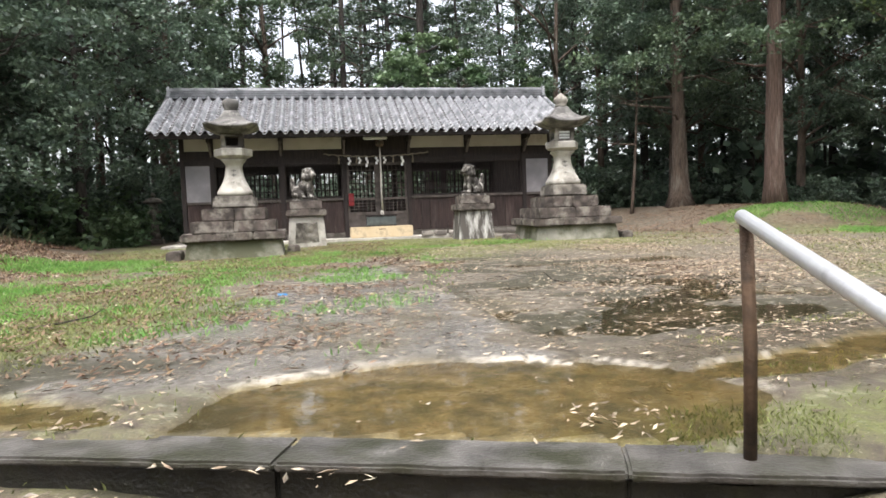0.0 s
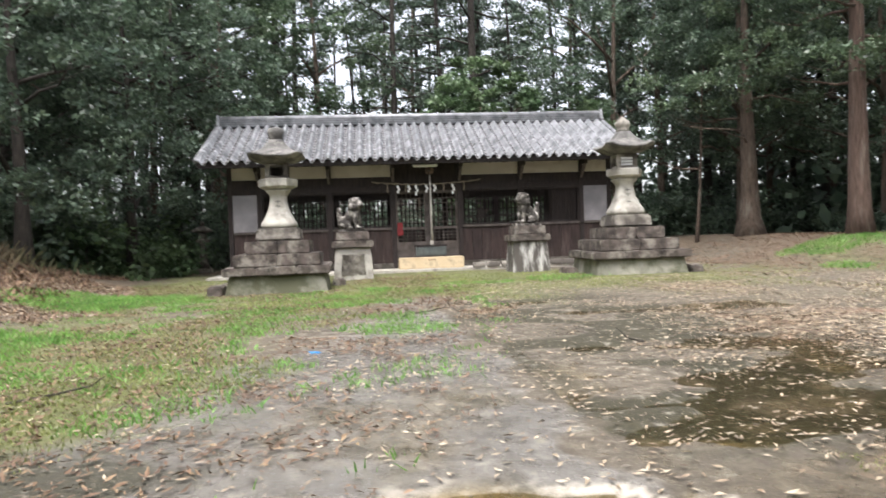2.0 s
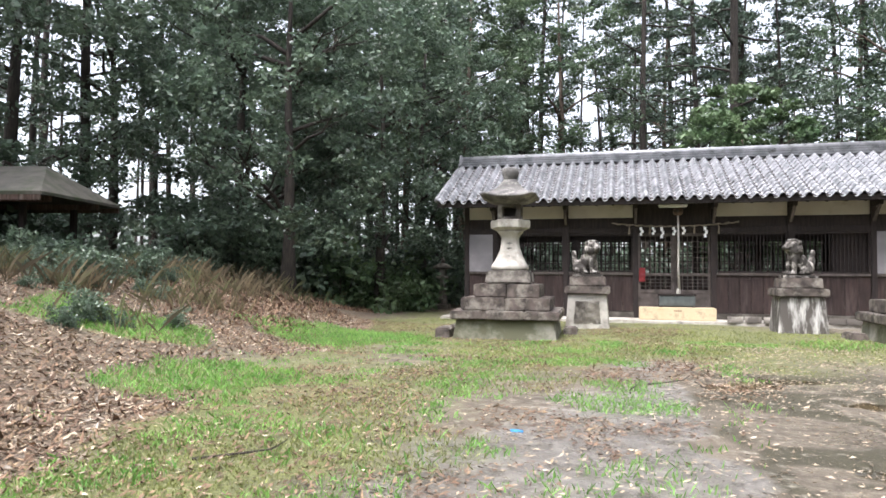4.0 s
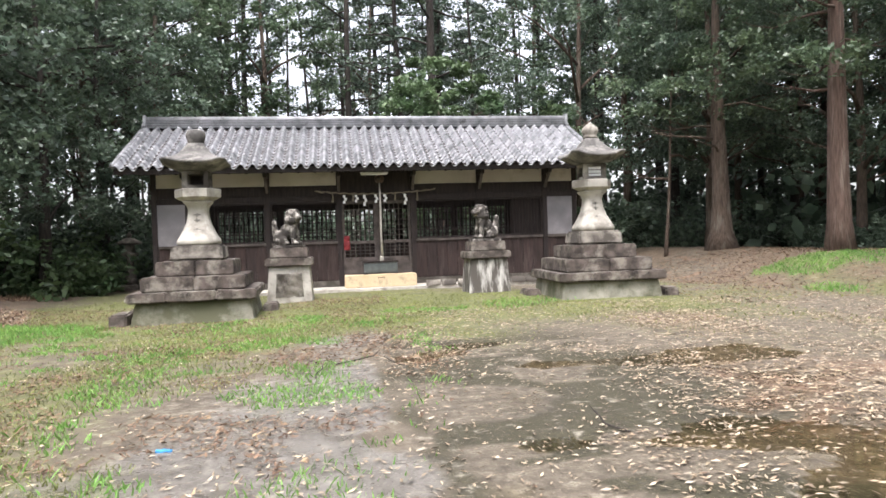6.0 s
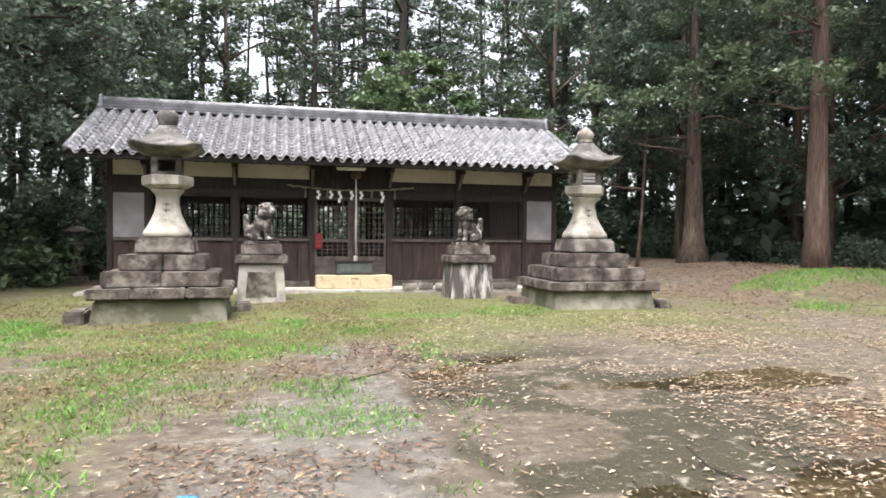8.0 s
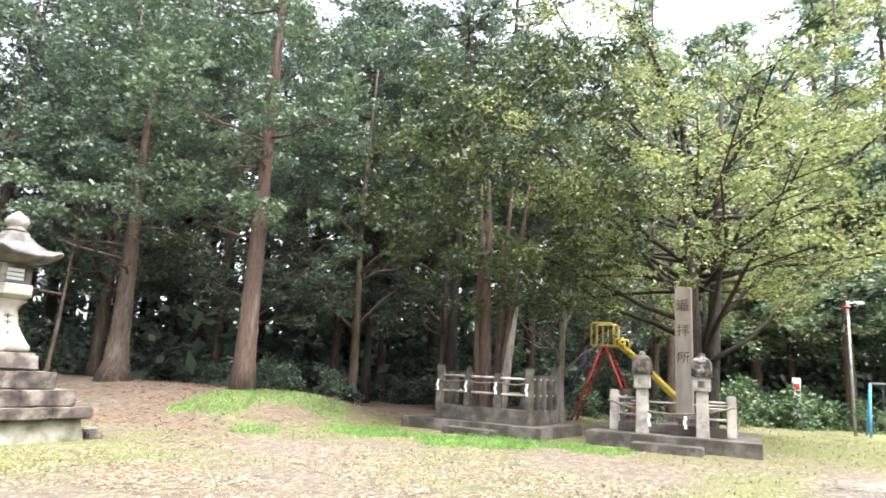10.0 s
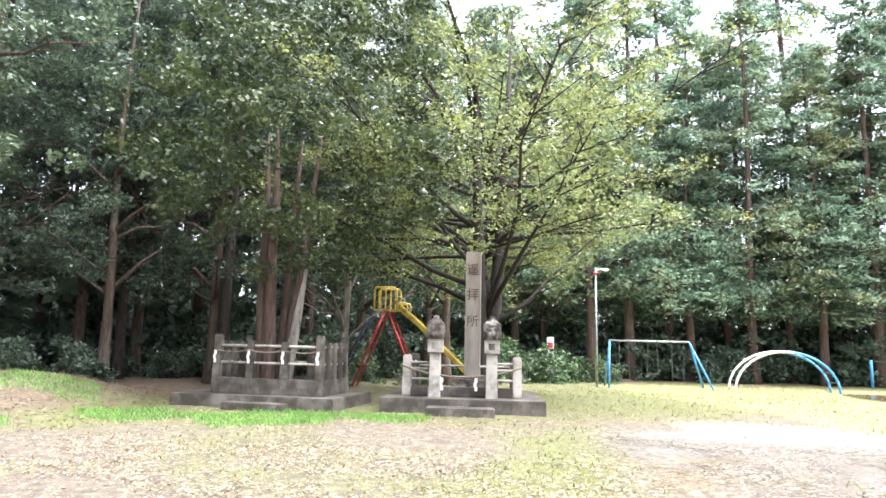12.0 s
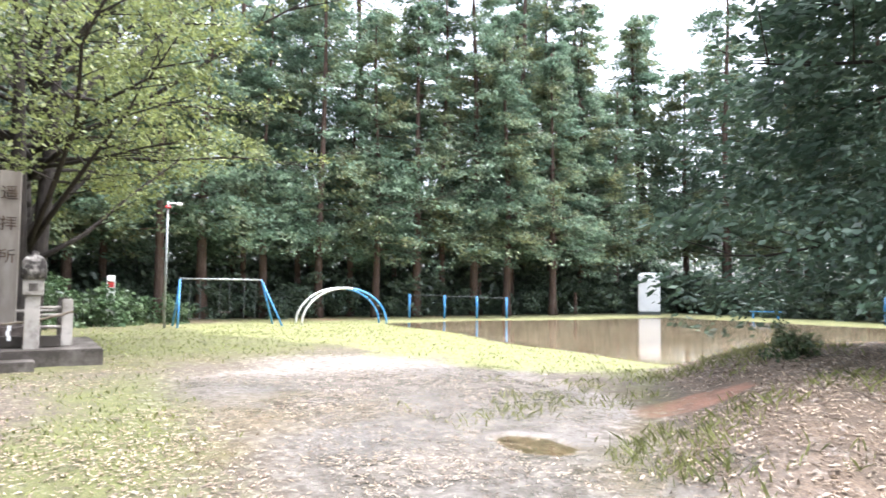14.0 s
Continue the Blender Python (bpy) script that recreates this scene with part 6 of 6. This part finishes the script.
        for q in np.linspace(0.3, 1.0, 9):
            p = pts[min(4, int(q * 4))].lerp(pts[min(4, int(q * 4) + 1)], q * 4 - int(q * 4))
            sd = Vector((math.cos(az + rng.choice((-1, 1)) * rng.uniform(0.5, 1.1)), math.sin(az + rng.choice((-1, 1)) * rng.uniform(0.5, 1.1)), rng.uniform(0.1, 0.5))) * rng.uniform(0.5, 1.1)
            tube([p, p + sd * 0.5, p + sd], [0.016, 0.010, 0.004], 4, bm)
            tips.append(p + sd * 0.65)
            tips.append(p + sd * 1.05)
    for i in range(16):
        az, s0, ln = i * 2.4 + 0.7, rng.uniform(2.7, 4.6), rng.uniform(2.6, 4.4)
        rise = rng.uniform(0.0, 0.22)
        pts = [Vector((math.cos(az) * ln * q, math.sin(az) * ln * q, s0 + rise * ln * q)) + Vector(rng.normal(0, 0.05, 3)) * (q > 0) for q in (0, 0.25, 0.5, 0.75, 1)]
        tube(pts, [0.045, 0.036, 0.026, 0.016, 0.006], 6, bm)
        for q in np.linspace(0.25, 1.0, 12):
            p = pts[min(4, int(q * 4))].lerp(pts[min(4, int(q * 4) + 1)], q * 4 - int(q * 4))
            az2 = az + rng.choice((-1, 1)) * rng.uniform(0.4, 1.0)
            sd = Vector((math.cos(az2), math.sin(az2), rng.uniform(-0.1, 0.25))) * rng.uniform(0.4, 0.9)
            tube([p, p + sd * 0.5, p + sd], [0.013, 0.008, 0.003], 4, bm)
            if rng.uniform() < 0.7:
                tips.append(p + sd)
    for dx, dy, top in ((-0.12, 0.10, 7.5), (0.1, -0.13, 8.6), (0.05, 0.05, 7.0)):
        tube([(dx * (1 + 0.5 * z), dy * (1 + 0.5 * z), z) for z in (-0.3, 0.2, 1.2, 2.6, 4.4, 6.0, top)], [0.20, 0.15, 0.13, 0.115, 0.08, 0.05, 0.012], 10, bm)
    tr = bpy.data.meshes.new("trunk")
    bm.to_mesh(tr)
    bm.free()
    tr.materials.append(M_DARKBARK)
    tr.polygons.foreach_set("use_smooth", [True] * len(tr.polygons))
    cr = leaf_mesh("crown", clumps(rng, np.array([t[:] for t in tips]), rng.uniform(0.28, 0.55, len(tips)), 66, 0.42), 0.043, M_SPRING, 0.4, 1.7, rng)
    h = tree("young_leaved_tree", 0, 0, 0, "spreading tree with dark limbs and fresh yellow-green leaves", rng, tr, cr)
    h.matrix_basis = Matrix.LocRotScale((17.3, 6.9, -0.05), Euler((0, 0, 0.35)), (1.42, 1.42, 1.36))
    # cypress wood round the playground
    protos = []
    for sd, hh, rad in ((51, 15.0, 2.9), (52, 13.0, 2.7), (53, 18.0, 3.2)):
        rng, tr, cr = make_cypress(sd, hh, rad, 3.2, M_HINOKI, M_REDBARK, 0.2, 44, 0.078, 125)
        protos.append(tree("cypress_tree", 0, 0, 0, "tall green cypress with drooping layered foliage", rng, tr, cr))
    row = [(35.5 + (3.2 if i > 10 else 0) + R.uniform(-1, 1), 9 - 3.1 * i + R.uniform(-0.8, 0.8), R.uniform(0, 6.3), R.uniform(1.2, 1.6)) for i in range(13)]
    row += [(36 - 3.4 * i + R.uniform(-0.8, 0.8), -36.6 - 0.4 * i + R.uniform(-1, 1), R.uniform(0, 6.3), R.uniform(1.4, 1.8)) for i in range(8)]
    back = [(40.5 + R.uniform(-1.5, 1.5), 12 - 4.6 * i + R.uniform(-1, 1), R.uniform(0, 6.3), R.uniform(1.4, 1.9)) for i in range(11)]
    back += [(R.uniform(44, 50), 14 - 7.0 * i + R.uniform(-1, 1), R.uniform(0, 6.3), R.uniform(1.5, 2.0)) for i in range(7)]
    back += [(8 + 4.6 * i + R.uniform(-1, 1), -43 - 0.3 * i + R.uniform(-1.5, 1.5), R.uniform(0, 6.3), R.uniform(1.2, 1.6)) for i in range(7)]
    back += [(37.5 + R.uniform(-1, 1), 7.4 - 3.1 * i + R.uniform(-0.8, 0.8), R.uniform(0, 6.3), R.uniform(1.0, 1.4)) for i in range(13)]
    back += [(41.5, -30.0, 0.4, 1.6), (40.0, -35.5, 2.1, 1.7), (35.0, -39.5, 4.0, 1.7), (30.0, -41.0, 1.2, 1.6), (25.0, -41.0, 3.0, 1.6), (20.0, -40.0, 5.0, 1.6), (45.0, -26.0, 2.6, 1.8)]
    spots = row + back
    for i, p in enumerate(protos):
        placed(p, spots[i::3], "cypress wood")
    # dark fir on the bank beside the yard
    rng, tr, cr = make_cypress(61, 8.5, 2.3, 1.0, M_FIR, M_DARKBARK, 0.16, 110, 0.045, 150)
    q = tree("bank_fir", 0, 0, 0, "dark bushy conifer on the leafy bank", rng, tr, cr)
    placed(q, [(4.3, -4.0, 0.4, 1.42), (3.6, -8.0, 2.2, 1.2), (1.6, -5.2, 4.0, 0.9)], "bank conifers")
    # woods that close the place behind the steps
    sb = scatter(8, -16, 2, -18, -5, 0.9, 1.2, 3.8) + scatter(4, 2, 16, -46, -34, 0.9, 1.2, 3.8)
    for x, y, t_, s_ in sb:
        ob = copy_thing(a, Matrix.LocRotScale((x, y, ground_at(x, y) - 0.05), Euler((0, 0, t_)), (s_, s_, s_)))
        ob.scale = (s_, s_, s_)


build_trees()


def far_woods():
    """The depth of the woods on every side: leafy undergrowth and thin stems."""
    rng = np.random.RandomState(91)
    pts, stems = [], bmesh.new()
    sides = (((-36, -48), (-36, 62), 9000, 9.0), ((-36, 60), (60, 60), 8000, 6.0), ((56, 60), (56, -50), 17000, 9.0), ((60, -50), (-36, -50), 12000, 9.0), ((17, 37), (46, 30), 7000, 8.0), ((45, 32), (45, -46), 11000, 8.0), ((18, 25), (36, 17), 3500, 6.0))
    for p, q, n, top in sides:
        u = rng.uniform(0, 1, n)
        x = p[0] + (q[0] - p[0]) * u + rng.uniform(-4, 4, n)
        y = p[1] + (q[1] - p[1]) * u + rng.uniform(-4, 4, n)
        z = top * rng.uniform(0, 1, n) ** 1.5 * (0.75 + 0.35 * fbm(x, y, 6.0, 93)) - 0.3
        pts.append(np.stack([x, y, z], -1))
    tagged(new("far_woods", leaf_mesh("far_woods", np.concatenate(pts), 0.40, M_LEAF, 0.3, 1.7, rng)), "dark leafy depth of the far woods", "woods", kind="stuff")
    for x0, x1, y0, y1, n in ((-34, 18, 40, 62, 70), (43, 58, -48, 40, 70), (15, 42, 28, 44, 20), (-36, -20, -10, 44, 40)):
        for _ in range(n):
            x, y, h_ = rng.uniform(x0, x1), rng.uniform(y0, y1), rng.uniform(13, 20)
            r_, lean = rng.uniform(0.08, 0.17), rng.normal(0, 0.35, 2)
            tube([(x, y, -0.6), (x + lean[0] * 0.4, y + lean[1] * 0.4, h_ * 0.5), (x + lean[0], y + lean[1], h_)], [r_, r_ * 0.75, r_ * 0.3], 6, stems)
    me = bpy.data.meshes.new("far_stems")
    stems.to_mesh(me)
    stems.free()
    me.materials.append(M_DARKBARK)
    tagged(new("far_stems", me), "many thin dark stems deep in the woods", "woods", kind="stuff")


far_woods()


# ---- undergrowth ----
def build_shrubs():
    rng = np.random.RandomState(71)
    protos = []
    for sd, m in ((0, M_LEAF), (1, M_LEAF), (2, M_SHRUB)):
        cs = [(rng.normal(0, 0.55), rng.normal(0, 0.55), abs(rng.normal(0.55, 0.4))) for _ in range(26)]
        pts = clumps(rng, np.array(cs), rng.uniform(0.25, 0.5, 26), 62, 0.7)
        pts[:, 2] = np.abs(pts[:, 2])
        sh = thing("shrub", 0, 0, 0, "low " + ("dark evergreen" if m is M_LEAF else "bright green") + " shrub under the trees", "shrub")
        stems = bmesh.new()
        for k in range(6):
            a = k * 1.05
            tube([(0.05 * math.cos(a), 0.05 * math.sin(a), -0.15), (0.25 * math.cos(a), 0.25 * math.sin(a), 0.5), (0.45 * math.cos(a), 0.45 * math.sin(a), 0.95)], [0.02, 0.014, 0.005], 5, stems)
        part("stem", stems, M_DARKBARK, sh)
        part_me("foliage", leaf_mesh("foliage", pts, 0.085, m, 0.3, 1.9, rng), sh)
        protos.append(sh)
    dark = []
    for i in range(26):
        y = 4 + i * 1.0
        dark.append(((-9.3 if y > 17 else -15.0) - 0.12 * (y - 8) - abs(R.normal(0, 1.1)), y, R.uniform(0, 6.3), R.uniform(0.9, 1.7)))
    for i in range(26):
        dark.append((-8 + 1.3 * i + R.normal(0, 0.4), 27.5 + R.normal(0, 1.2), R.uniform(0, 6.3), R.uniform(0.9, 1.6)))
    for i in range(30):
        dark.append((14.5 + R.uniform(0, 10), 17.0 + R.uniform(0, 9), R.uniform(0, 6.3), R.uniform(0.5, 1.0)))
    for i in range(34):
        dark.append((36.4 + R.normal(0, 0.5), 12 - 1.4 * i, R.uniform(0, 6.3), R.uniform(1.0, 1.8)))
    for i in range(16):
        dark.append((35 - 1.8 * i, -34.5 + R.normal(0, 0.5), R.uniform(0, 6.3), R.uniform(1.5, 2.4)))
    for i in range(40):
        dark.append((-22 + 1.5 * i + R.normal(0, 0.5), 33.5 + R.normal(0, 1.5), R.uniform(0, 6.3), R.uniform(1.6, 2.6)))
    for i in range(36):
        dark.append((39.0 + R.normal(0, 0.5), 14 - 1.5 * i, R.uniform(0, 6.3), R.uniform(2.0, 2.8)))
    for i in range(16):
        dark.append((20 + R.uniform(0, 14), 11.5 + R.uniform(0, 7), R.uniform(0, 6.3), R.uniform(1.2, 2.2)))
    for i in range(34):
        y = 8.5 + 0.45 * i
        dark.append((-9.0 - 0.16 * (y - 8) - R.uniform(0.0, 3.2), y, R.uniform(0, 6.3), R.uniform(0.3, 0.65)))
    for i in range(20):
        y = R.uniform(5, 15.5)
        dark.append((-6.3 - 0.16 * (y - 8) - R.uniform(0.3, 3.8), y, R.uniform(0, 6.3), R.uniform(0.15, 0.34)))
    placed(protos[0], dark[0::2], "dark undergrowth")
    placed(protos[1], dark[1::2], "dark undergrowth")
    bright = [(30.2, 5.6, 1, 1.3), (31.2, 3.9, 2, 1.2), (31.8, 6.8, 3, 1.4), (29.3, 7.4, 4, 1.2), (32.0, 1.8, 2.2, 0.9), (30.4, 9.0, 0.4, 1.3), (24.4, 9.9, 1.4, 0.6), (25.0, 12.0, 3.1, 0.9), (5.4, -2.6, 1.2, 0.35), (-8.0, 22.6, 2.5, 1.1), (-7.6, 25.5, 4.1, 1.2), (-9.6, 22.0, 5.1, 1.5), (-8.8, 24.4, 0.2, 1.4)]
    placed(protos[2], bright, "bright undergrowth")


build_shrubs()


# ---- grass, dry grass and fallen leaves ----
def in_things(x, y):
    hit = (np.abs(x + 3.1) < 1.1) & (np.abs(y - 16.02) < 1.1) | (np.abs(x - 4.79) < 1.1) & (np.abs(y - 16.05) < 1.1)
    hit |= (np.abs(x + 1.57) < 0.5) & (np.abs(y - 18.03) < 0.5) | (np.abs(x - 2.93) < 0.5) & (np.abs(y - 18.12) < 0.5)
    hit |= (y > 19.6) & (y < 25.3) & (x > HX0 - 0.55) & (x < HX1 + 0.55)
    hit |= (x > 12.7) & (x < 16.9) & (y > 5.4) & (y < 13.6)
    return hit


def blades(name, n, x0, x1, y0, y1, keep, h, w, material, label, seed, lean=0.5):
    rng = np.random.RandomState(seed)
    x, y = rng.uniform(x0, x1, n), rng.uniform(y0, y1, n)
    k = (keep(x, y) > rng.uniform(0, 1, n)) & ~in_things(x, y)
    x, y = x[k], y[k]
    n = len(x)
    z = height(x, y) - 0.004
    a = rng.uniform(0, 2 * math.pi, n)
    hh = h * rng.uniform(0.45, 1.3, n)
    ww = w * rng.uniform(0.7, 1.3, n)
    lx, ly = rng.normal(0, lean, n) * hh, rng.normal(0, lean, n) * hh
    v = np.empty((n, 4, 3))
    dx, dy = np.cos(a) * ww / 2, np.sin(a) * ww / 2
    v[:, 0] = np.stack([x - dx, y - dy, z], -1)
    v[:, 1] = np.stack([x + dx, y + dy, z], -1)
    v[:, 2] = np.stack([x + 0.45 * lx + dx * 0.8, y + 0.45 * ly + dy * 0.8, z + 0.62 * hh], -1)
    v[:, 3] = np.stack([x + lx, y + ly, z + hh], -1)
    me = mesh_np(name, v.reshape(-1, 3), np.arange(n * 4).reshape(n, 4), material)
    tagged(new(name, me), label, "grass", kind="stuff")


def litter(name, n, x0, x1, y0, y1, keep, size, material, label, seed, tilt=0.25):
    rng = np.random.RandomState(seed)
    x, y = rng.uniform(x0, x1, n), rng.uniform(y0, y1, n)
    k = (keep(x, y) > rng.uniform(0, 1, n)) & ~in_things(x, y)
    x, y = x[k], y[k]
    n = len(x)
    z = height(x, y) + 0.006 + rng.uniform(0, 0.012, n)
    z = np.where((hollow(x, y) > 0.15) & (x < 8), np.maximum(z, -0.014), z)
    a = rng.uniform(0, 2 * math.pi, n)
    s = size * rng.uniform(0.5, 1.35, n)
    fx, fy = np.cos(a), np.sin(a)
    t1, t2 = rng.normal(0, tilt, n) * s, rng.normal(0, tilt, n) * s
    t1, t2 = np.abs(t1), t2
    v = np.empty((n, 4, 3))
    v[:, 0] = np.stack([x - fx * s, y - fy * s, z], -1)
    v[:, 1] = np.stack([x - fy * s * 0.28, y + fx * s * 0.28, z + np.abs(t2) * 0.5 + 0.003], -1)
    v[:, 2] = np.stack([x + fx * s, y + fy * s, z + t1], -1)
    v[:, 3] = np.stack([x + fy * s * 0.28, y - fx * s * 0.28, z + np.abs(t2) * 0.3], -1)
    me = mesh_np(name, v.reshape(-1, 3), np.arange(n * 4).reshape(n, 4), material)
    tagged(new(name, me), label, "leaves", kind="stuff")


def build_cover():
    def g0(x, y):
        return np.clip(zones(x, y)[0] - 0.25, 0, 1) * (0.3 + 0.7 * ramp(fbm(x, y, 1.1, 71), -0.2, 0.35))
    blades("grass", 170000, -8, 9, 2.6, 19.6, g0, 0.032, 0.012, M_GRASS, "short wet yellow-green grass over the yard", 1)
    blades("grass", 45000, 6, 34, -8, 14, lambda x, y: np.clip(zones(x, y)[0] - 0.2, 0, 1), 0.05, 0.022, M_GRASS, "short pale grass round the stele and playground", 2)
    blades("grass", 260000, -9.5, 15, 1.8, 19, lambda x, y: ramp(lush(x, y), 0.38, 0.7), 0.075, 0.012, M_LUSH, "lush bright green grass tufts", 3)
    blades("grass", 120000, -6.5, 6, 3, 19.4, lambda x, y: 2.2 * lush(x, y) * (1 - ramp(lush(x, y), 0.38, 0.7)), 0.042, 0.009, M_GRASS, "thicker wet grass patches in the yard", 17)

    def tufts(x, y):
        return ramp(fbm(x, y, 0.75, 73) + 0.5 * fbm(x, y, 0.25, 74), 0.12, 0.42) * ramp(-x + 0.3 * (y - 5) - 0.4, 0, 1.2) * ramp(y, 3.6, 4.6) * ramp(x, -6.5, -4.5)
    blades("grass", 90000, -6.5, 2.5, 3.5, 15, tufts, 0.05, 0.011, M_LUSH, "small bright green grass tufts in the mud", 18)

    def damp(x, y):
        return 0.95 * ramp(-fbm(x, y, 0.75, 73) + 0.4 * fbm(x, y, 0.3, 75), 0.05, 0.35) * ramp(-x + 0.25 * (y - 5) - 0.2, 0, 1.0) * ramp(y, 3.4, 4.0)
    litter("fallen_leaves", 30000, -6, 2, 3.3, 12, damp, 0.028, M_RUSSET, "dark wet fallen leaves among the grass", 19, 0.5)

    litter("fallen_leaves", 60000, -8.5, 0.5, 4.5, 18, lambda x, y: 0.75 * ramp(fbm(x, y, 0.9, 78) + 0.3 * fbm(x, y, 0.25, 79), -0.1, 0.3) * ramp(-x + 0.25 * (y - 5) - 0.2, 0, 1.0), 0.026, M_RUSSET, "brown fallen leaves lying among the grass", 21, 0.6)

    def dry(x, y):
        edge = -6.7 - 0.16 * (y - 8)
        return ramp(edge - x + fbm(x, y, 1.3, 81), 0, 1.4) * ramp(-(edge - x), -5.5, -3.0) * ramp(y, 8, 10) * ramp(-y, -27, -22) * ramp(fbm(x, y, 1.0, 82), -0.05, 0.35)
    blades("dry_grass", 26000, -15, -6, 8, 27, dry, 0.42, 0.010, M_DRY, "tall dry straw-coloured grass on the bank", 4, 0.45)
    def fern(x, y):
        edge = -6.0 - 0.16 * (y - 8)
        return ramp(edge - x + fbm(x, y, 1.3, 83), 0, 1.0) * ramp(-(edge - x), -3.5, -1.5) * ramp(y, 11, 14) * ramp(-y, -25, -20)
    litter("russet_litter", 50000, -13, -5, 9, 26, fern, 0.05, M_RUSSET, "russet dead ferns and leaf litter", 5, 1.4)
    def l0(x, y):
        z = zones(x, y)
        base = 0.16 + 0.55 * z[3] + (0.25 * z[2] + 0.38 * ramp(y, 4.2, 5.2)) * ramp(x, -0.3, 0.3)
        return np.clip(base * (0.25 + 1.1 * ramp(fbm(x, y, 0.8, 91), -0.25, 0.35)), 0, 1)
    litter("fallen_leaves", 120000, -4.5, 8.5, 2.3, 14.5, lambda x, y: l0(x, y) * np.where(y < 4.2, 1 - 0.9 * ramp(hollow(x, y), 0, 0.5), 1), 0.025, M_FALLEN, "scattered pale wet fallen leaves", 6)
    litter("fallen_leaves", 60000, 3, 15, -1, 13, lambda x, y: 0.9 * l0(x, y) * (1 - 0.9 * spot(x, y, 5.3, -0.35, 1.0)), 0.027, M_FALLEN, "scattered pale wet fallen leaves", 7)
    litter("fallen_leaves", 60000, -12, -3.0, 0, 18, lambda x, y: 0.8 * zones(x, y)[3] * (1 - 0.8 * lush(x, y)), 0.036, M_FALLEN, "thick brown leaf litter on the bank", 8, 0.6)
    litter("russet_litter", 60000, -12, -3.0, 0, 18, lambda x, y: 0.9 * zones(x, y)[3] * (1 - 0.7 * lush(x, y)), 0.04, M_RUSSET, "dark russet leaf litter on the bank", 20, 0.8)
    litter("fallen_leaves", 30000, 2.0, 10, -7, 2.8, lambda x, y: zones(x, y)[3] * (1 - 0.9 * spot(x, y, 5.3, -0.35, 1.0)), 0.030, M_FALLEN, "thick brown leaf litter on the bank", 9, 0.5)
    litter("fallen_leaves", 34000, 6.0, 16, 13.0, 23, lambda x, y: 0.15 + 0.8 * zones(x, y)[3], 0.036, M_RUSSET, "brown leaf litter on the mound", 10, 0.4)
    litter("fallen_leaves", 6000, -6, 2.2, -4, 3.5, lambda x, y: np.where((kerb_uv(x, y)[1] < -0.06) & (kerb_uv(x, y)[0] < 1.2), 1.0, 0.0), 0.035, M_FALLEN, "wet fallen leaves below the kerb", 11, 0.4)
    litter("fallen_leaves", 5000, -2.5, 1.2, 1.9, 3.4, lambda x, y: np.where((kerb_uv(x, y)[1] > 0.26) & (kerb_uv(x, y)[1] < 0.7), 0.35 * ramp(fbm(x, y, 0.5, 95), 0, 0.3), 0.0), 0.020, M_FALLEN, "small wet fallen leaves caught behind the kerb", 12, 0.5)
    blades("grass", 26000, -0.3, 2.4, 2.0, 4.2, lambda x, y: 0.9 * spot(x, y, 0.28, 2.42, 0.42) + 0.35 * ramp(fbm(x, y, 0.5, 77), 0.05, 0.35) * ramp(x, 0.3, 0.8), 0.022, 0.006, M_GRASS, "short moss and grass beside the handrail", 15)
    blades("grass", 30000, -4.5, -0.9, 3.0, 6.5, lambda x, y: g0(x, y), 0.028, 0.007, M_GRASS, "fine short wet grass near the kerb", 16)

    def sprig(x, y):
        return 0.75 * spot(x, y, 3.9, 1.45, 0.9) + 0.45 * spot(x, y, 4.4, 0.3, 0.9) * ramp(-x, -4.9, -4.3) + 0.5 * spot(x, y, 7.2, -3.0, 1.3) + 0.25 * ramp(fbm(x, y, 0.8, 66), 0.1, 0.4)
    blades("bank_grass", 26000, 2.5, 9.5, -6, 2.6, sprig, 0.10, 0.014, M_GRASS, "low green weeds on the bank", 13, 0.6)


build_cover()


def small_litter():
    sc = thing("blue_scrap", -1.66, 7.24, ground_at(-1.66, 7.24), "small scrap of blue plastic on the mud", "litter")
    part("scrap", roughen(cut(box(-0.05, 0.05, -0.02, 0.02, 0, 0.012), 0.02), 0.012, 30), M_BLUE, sc)
    for x, y, a, l_ in ((-0.35, 9.9, 0.4, 0.5), (0.1, 9.7, 2.6, 0.45), (-0.75, 9.3, 1.4, 0.3), (-3.3, 6.0, 0.5, 0.6), (1.2, 7.0, 1.9, 0.4)):
        tw = thing("twig", x, y, ground_at(x, y), "dark fallen twig on the mud", "twig", "fallen twigs", rz=math.degrees(a))
        part("stem", tube([(-l_ / 2, 0, 0.01), (0, 0.03, 0.02), (l_ / 3, -0.02, 0.05), (l_ / 2, 0.0, 0.10)], [0.008, 0.008, 0.006, 0.003], 5), M_DARKBARK, tw)


small_litter()
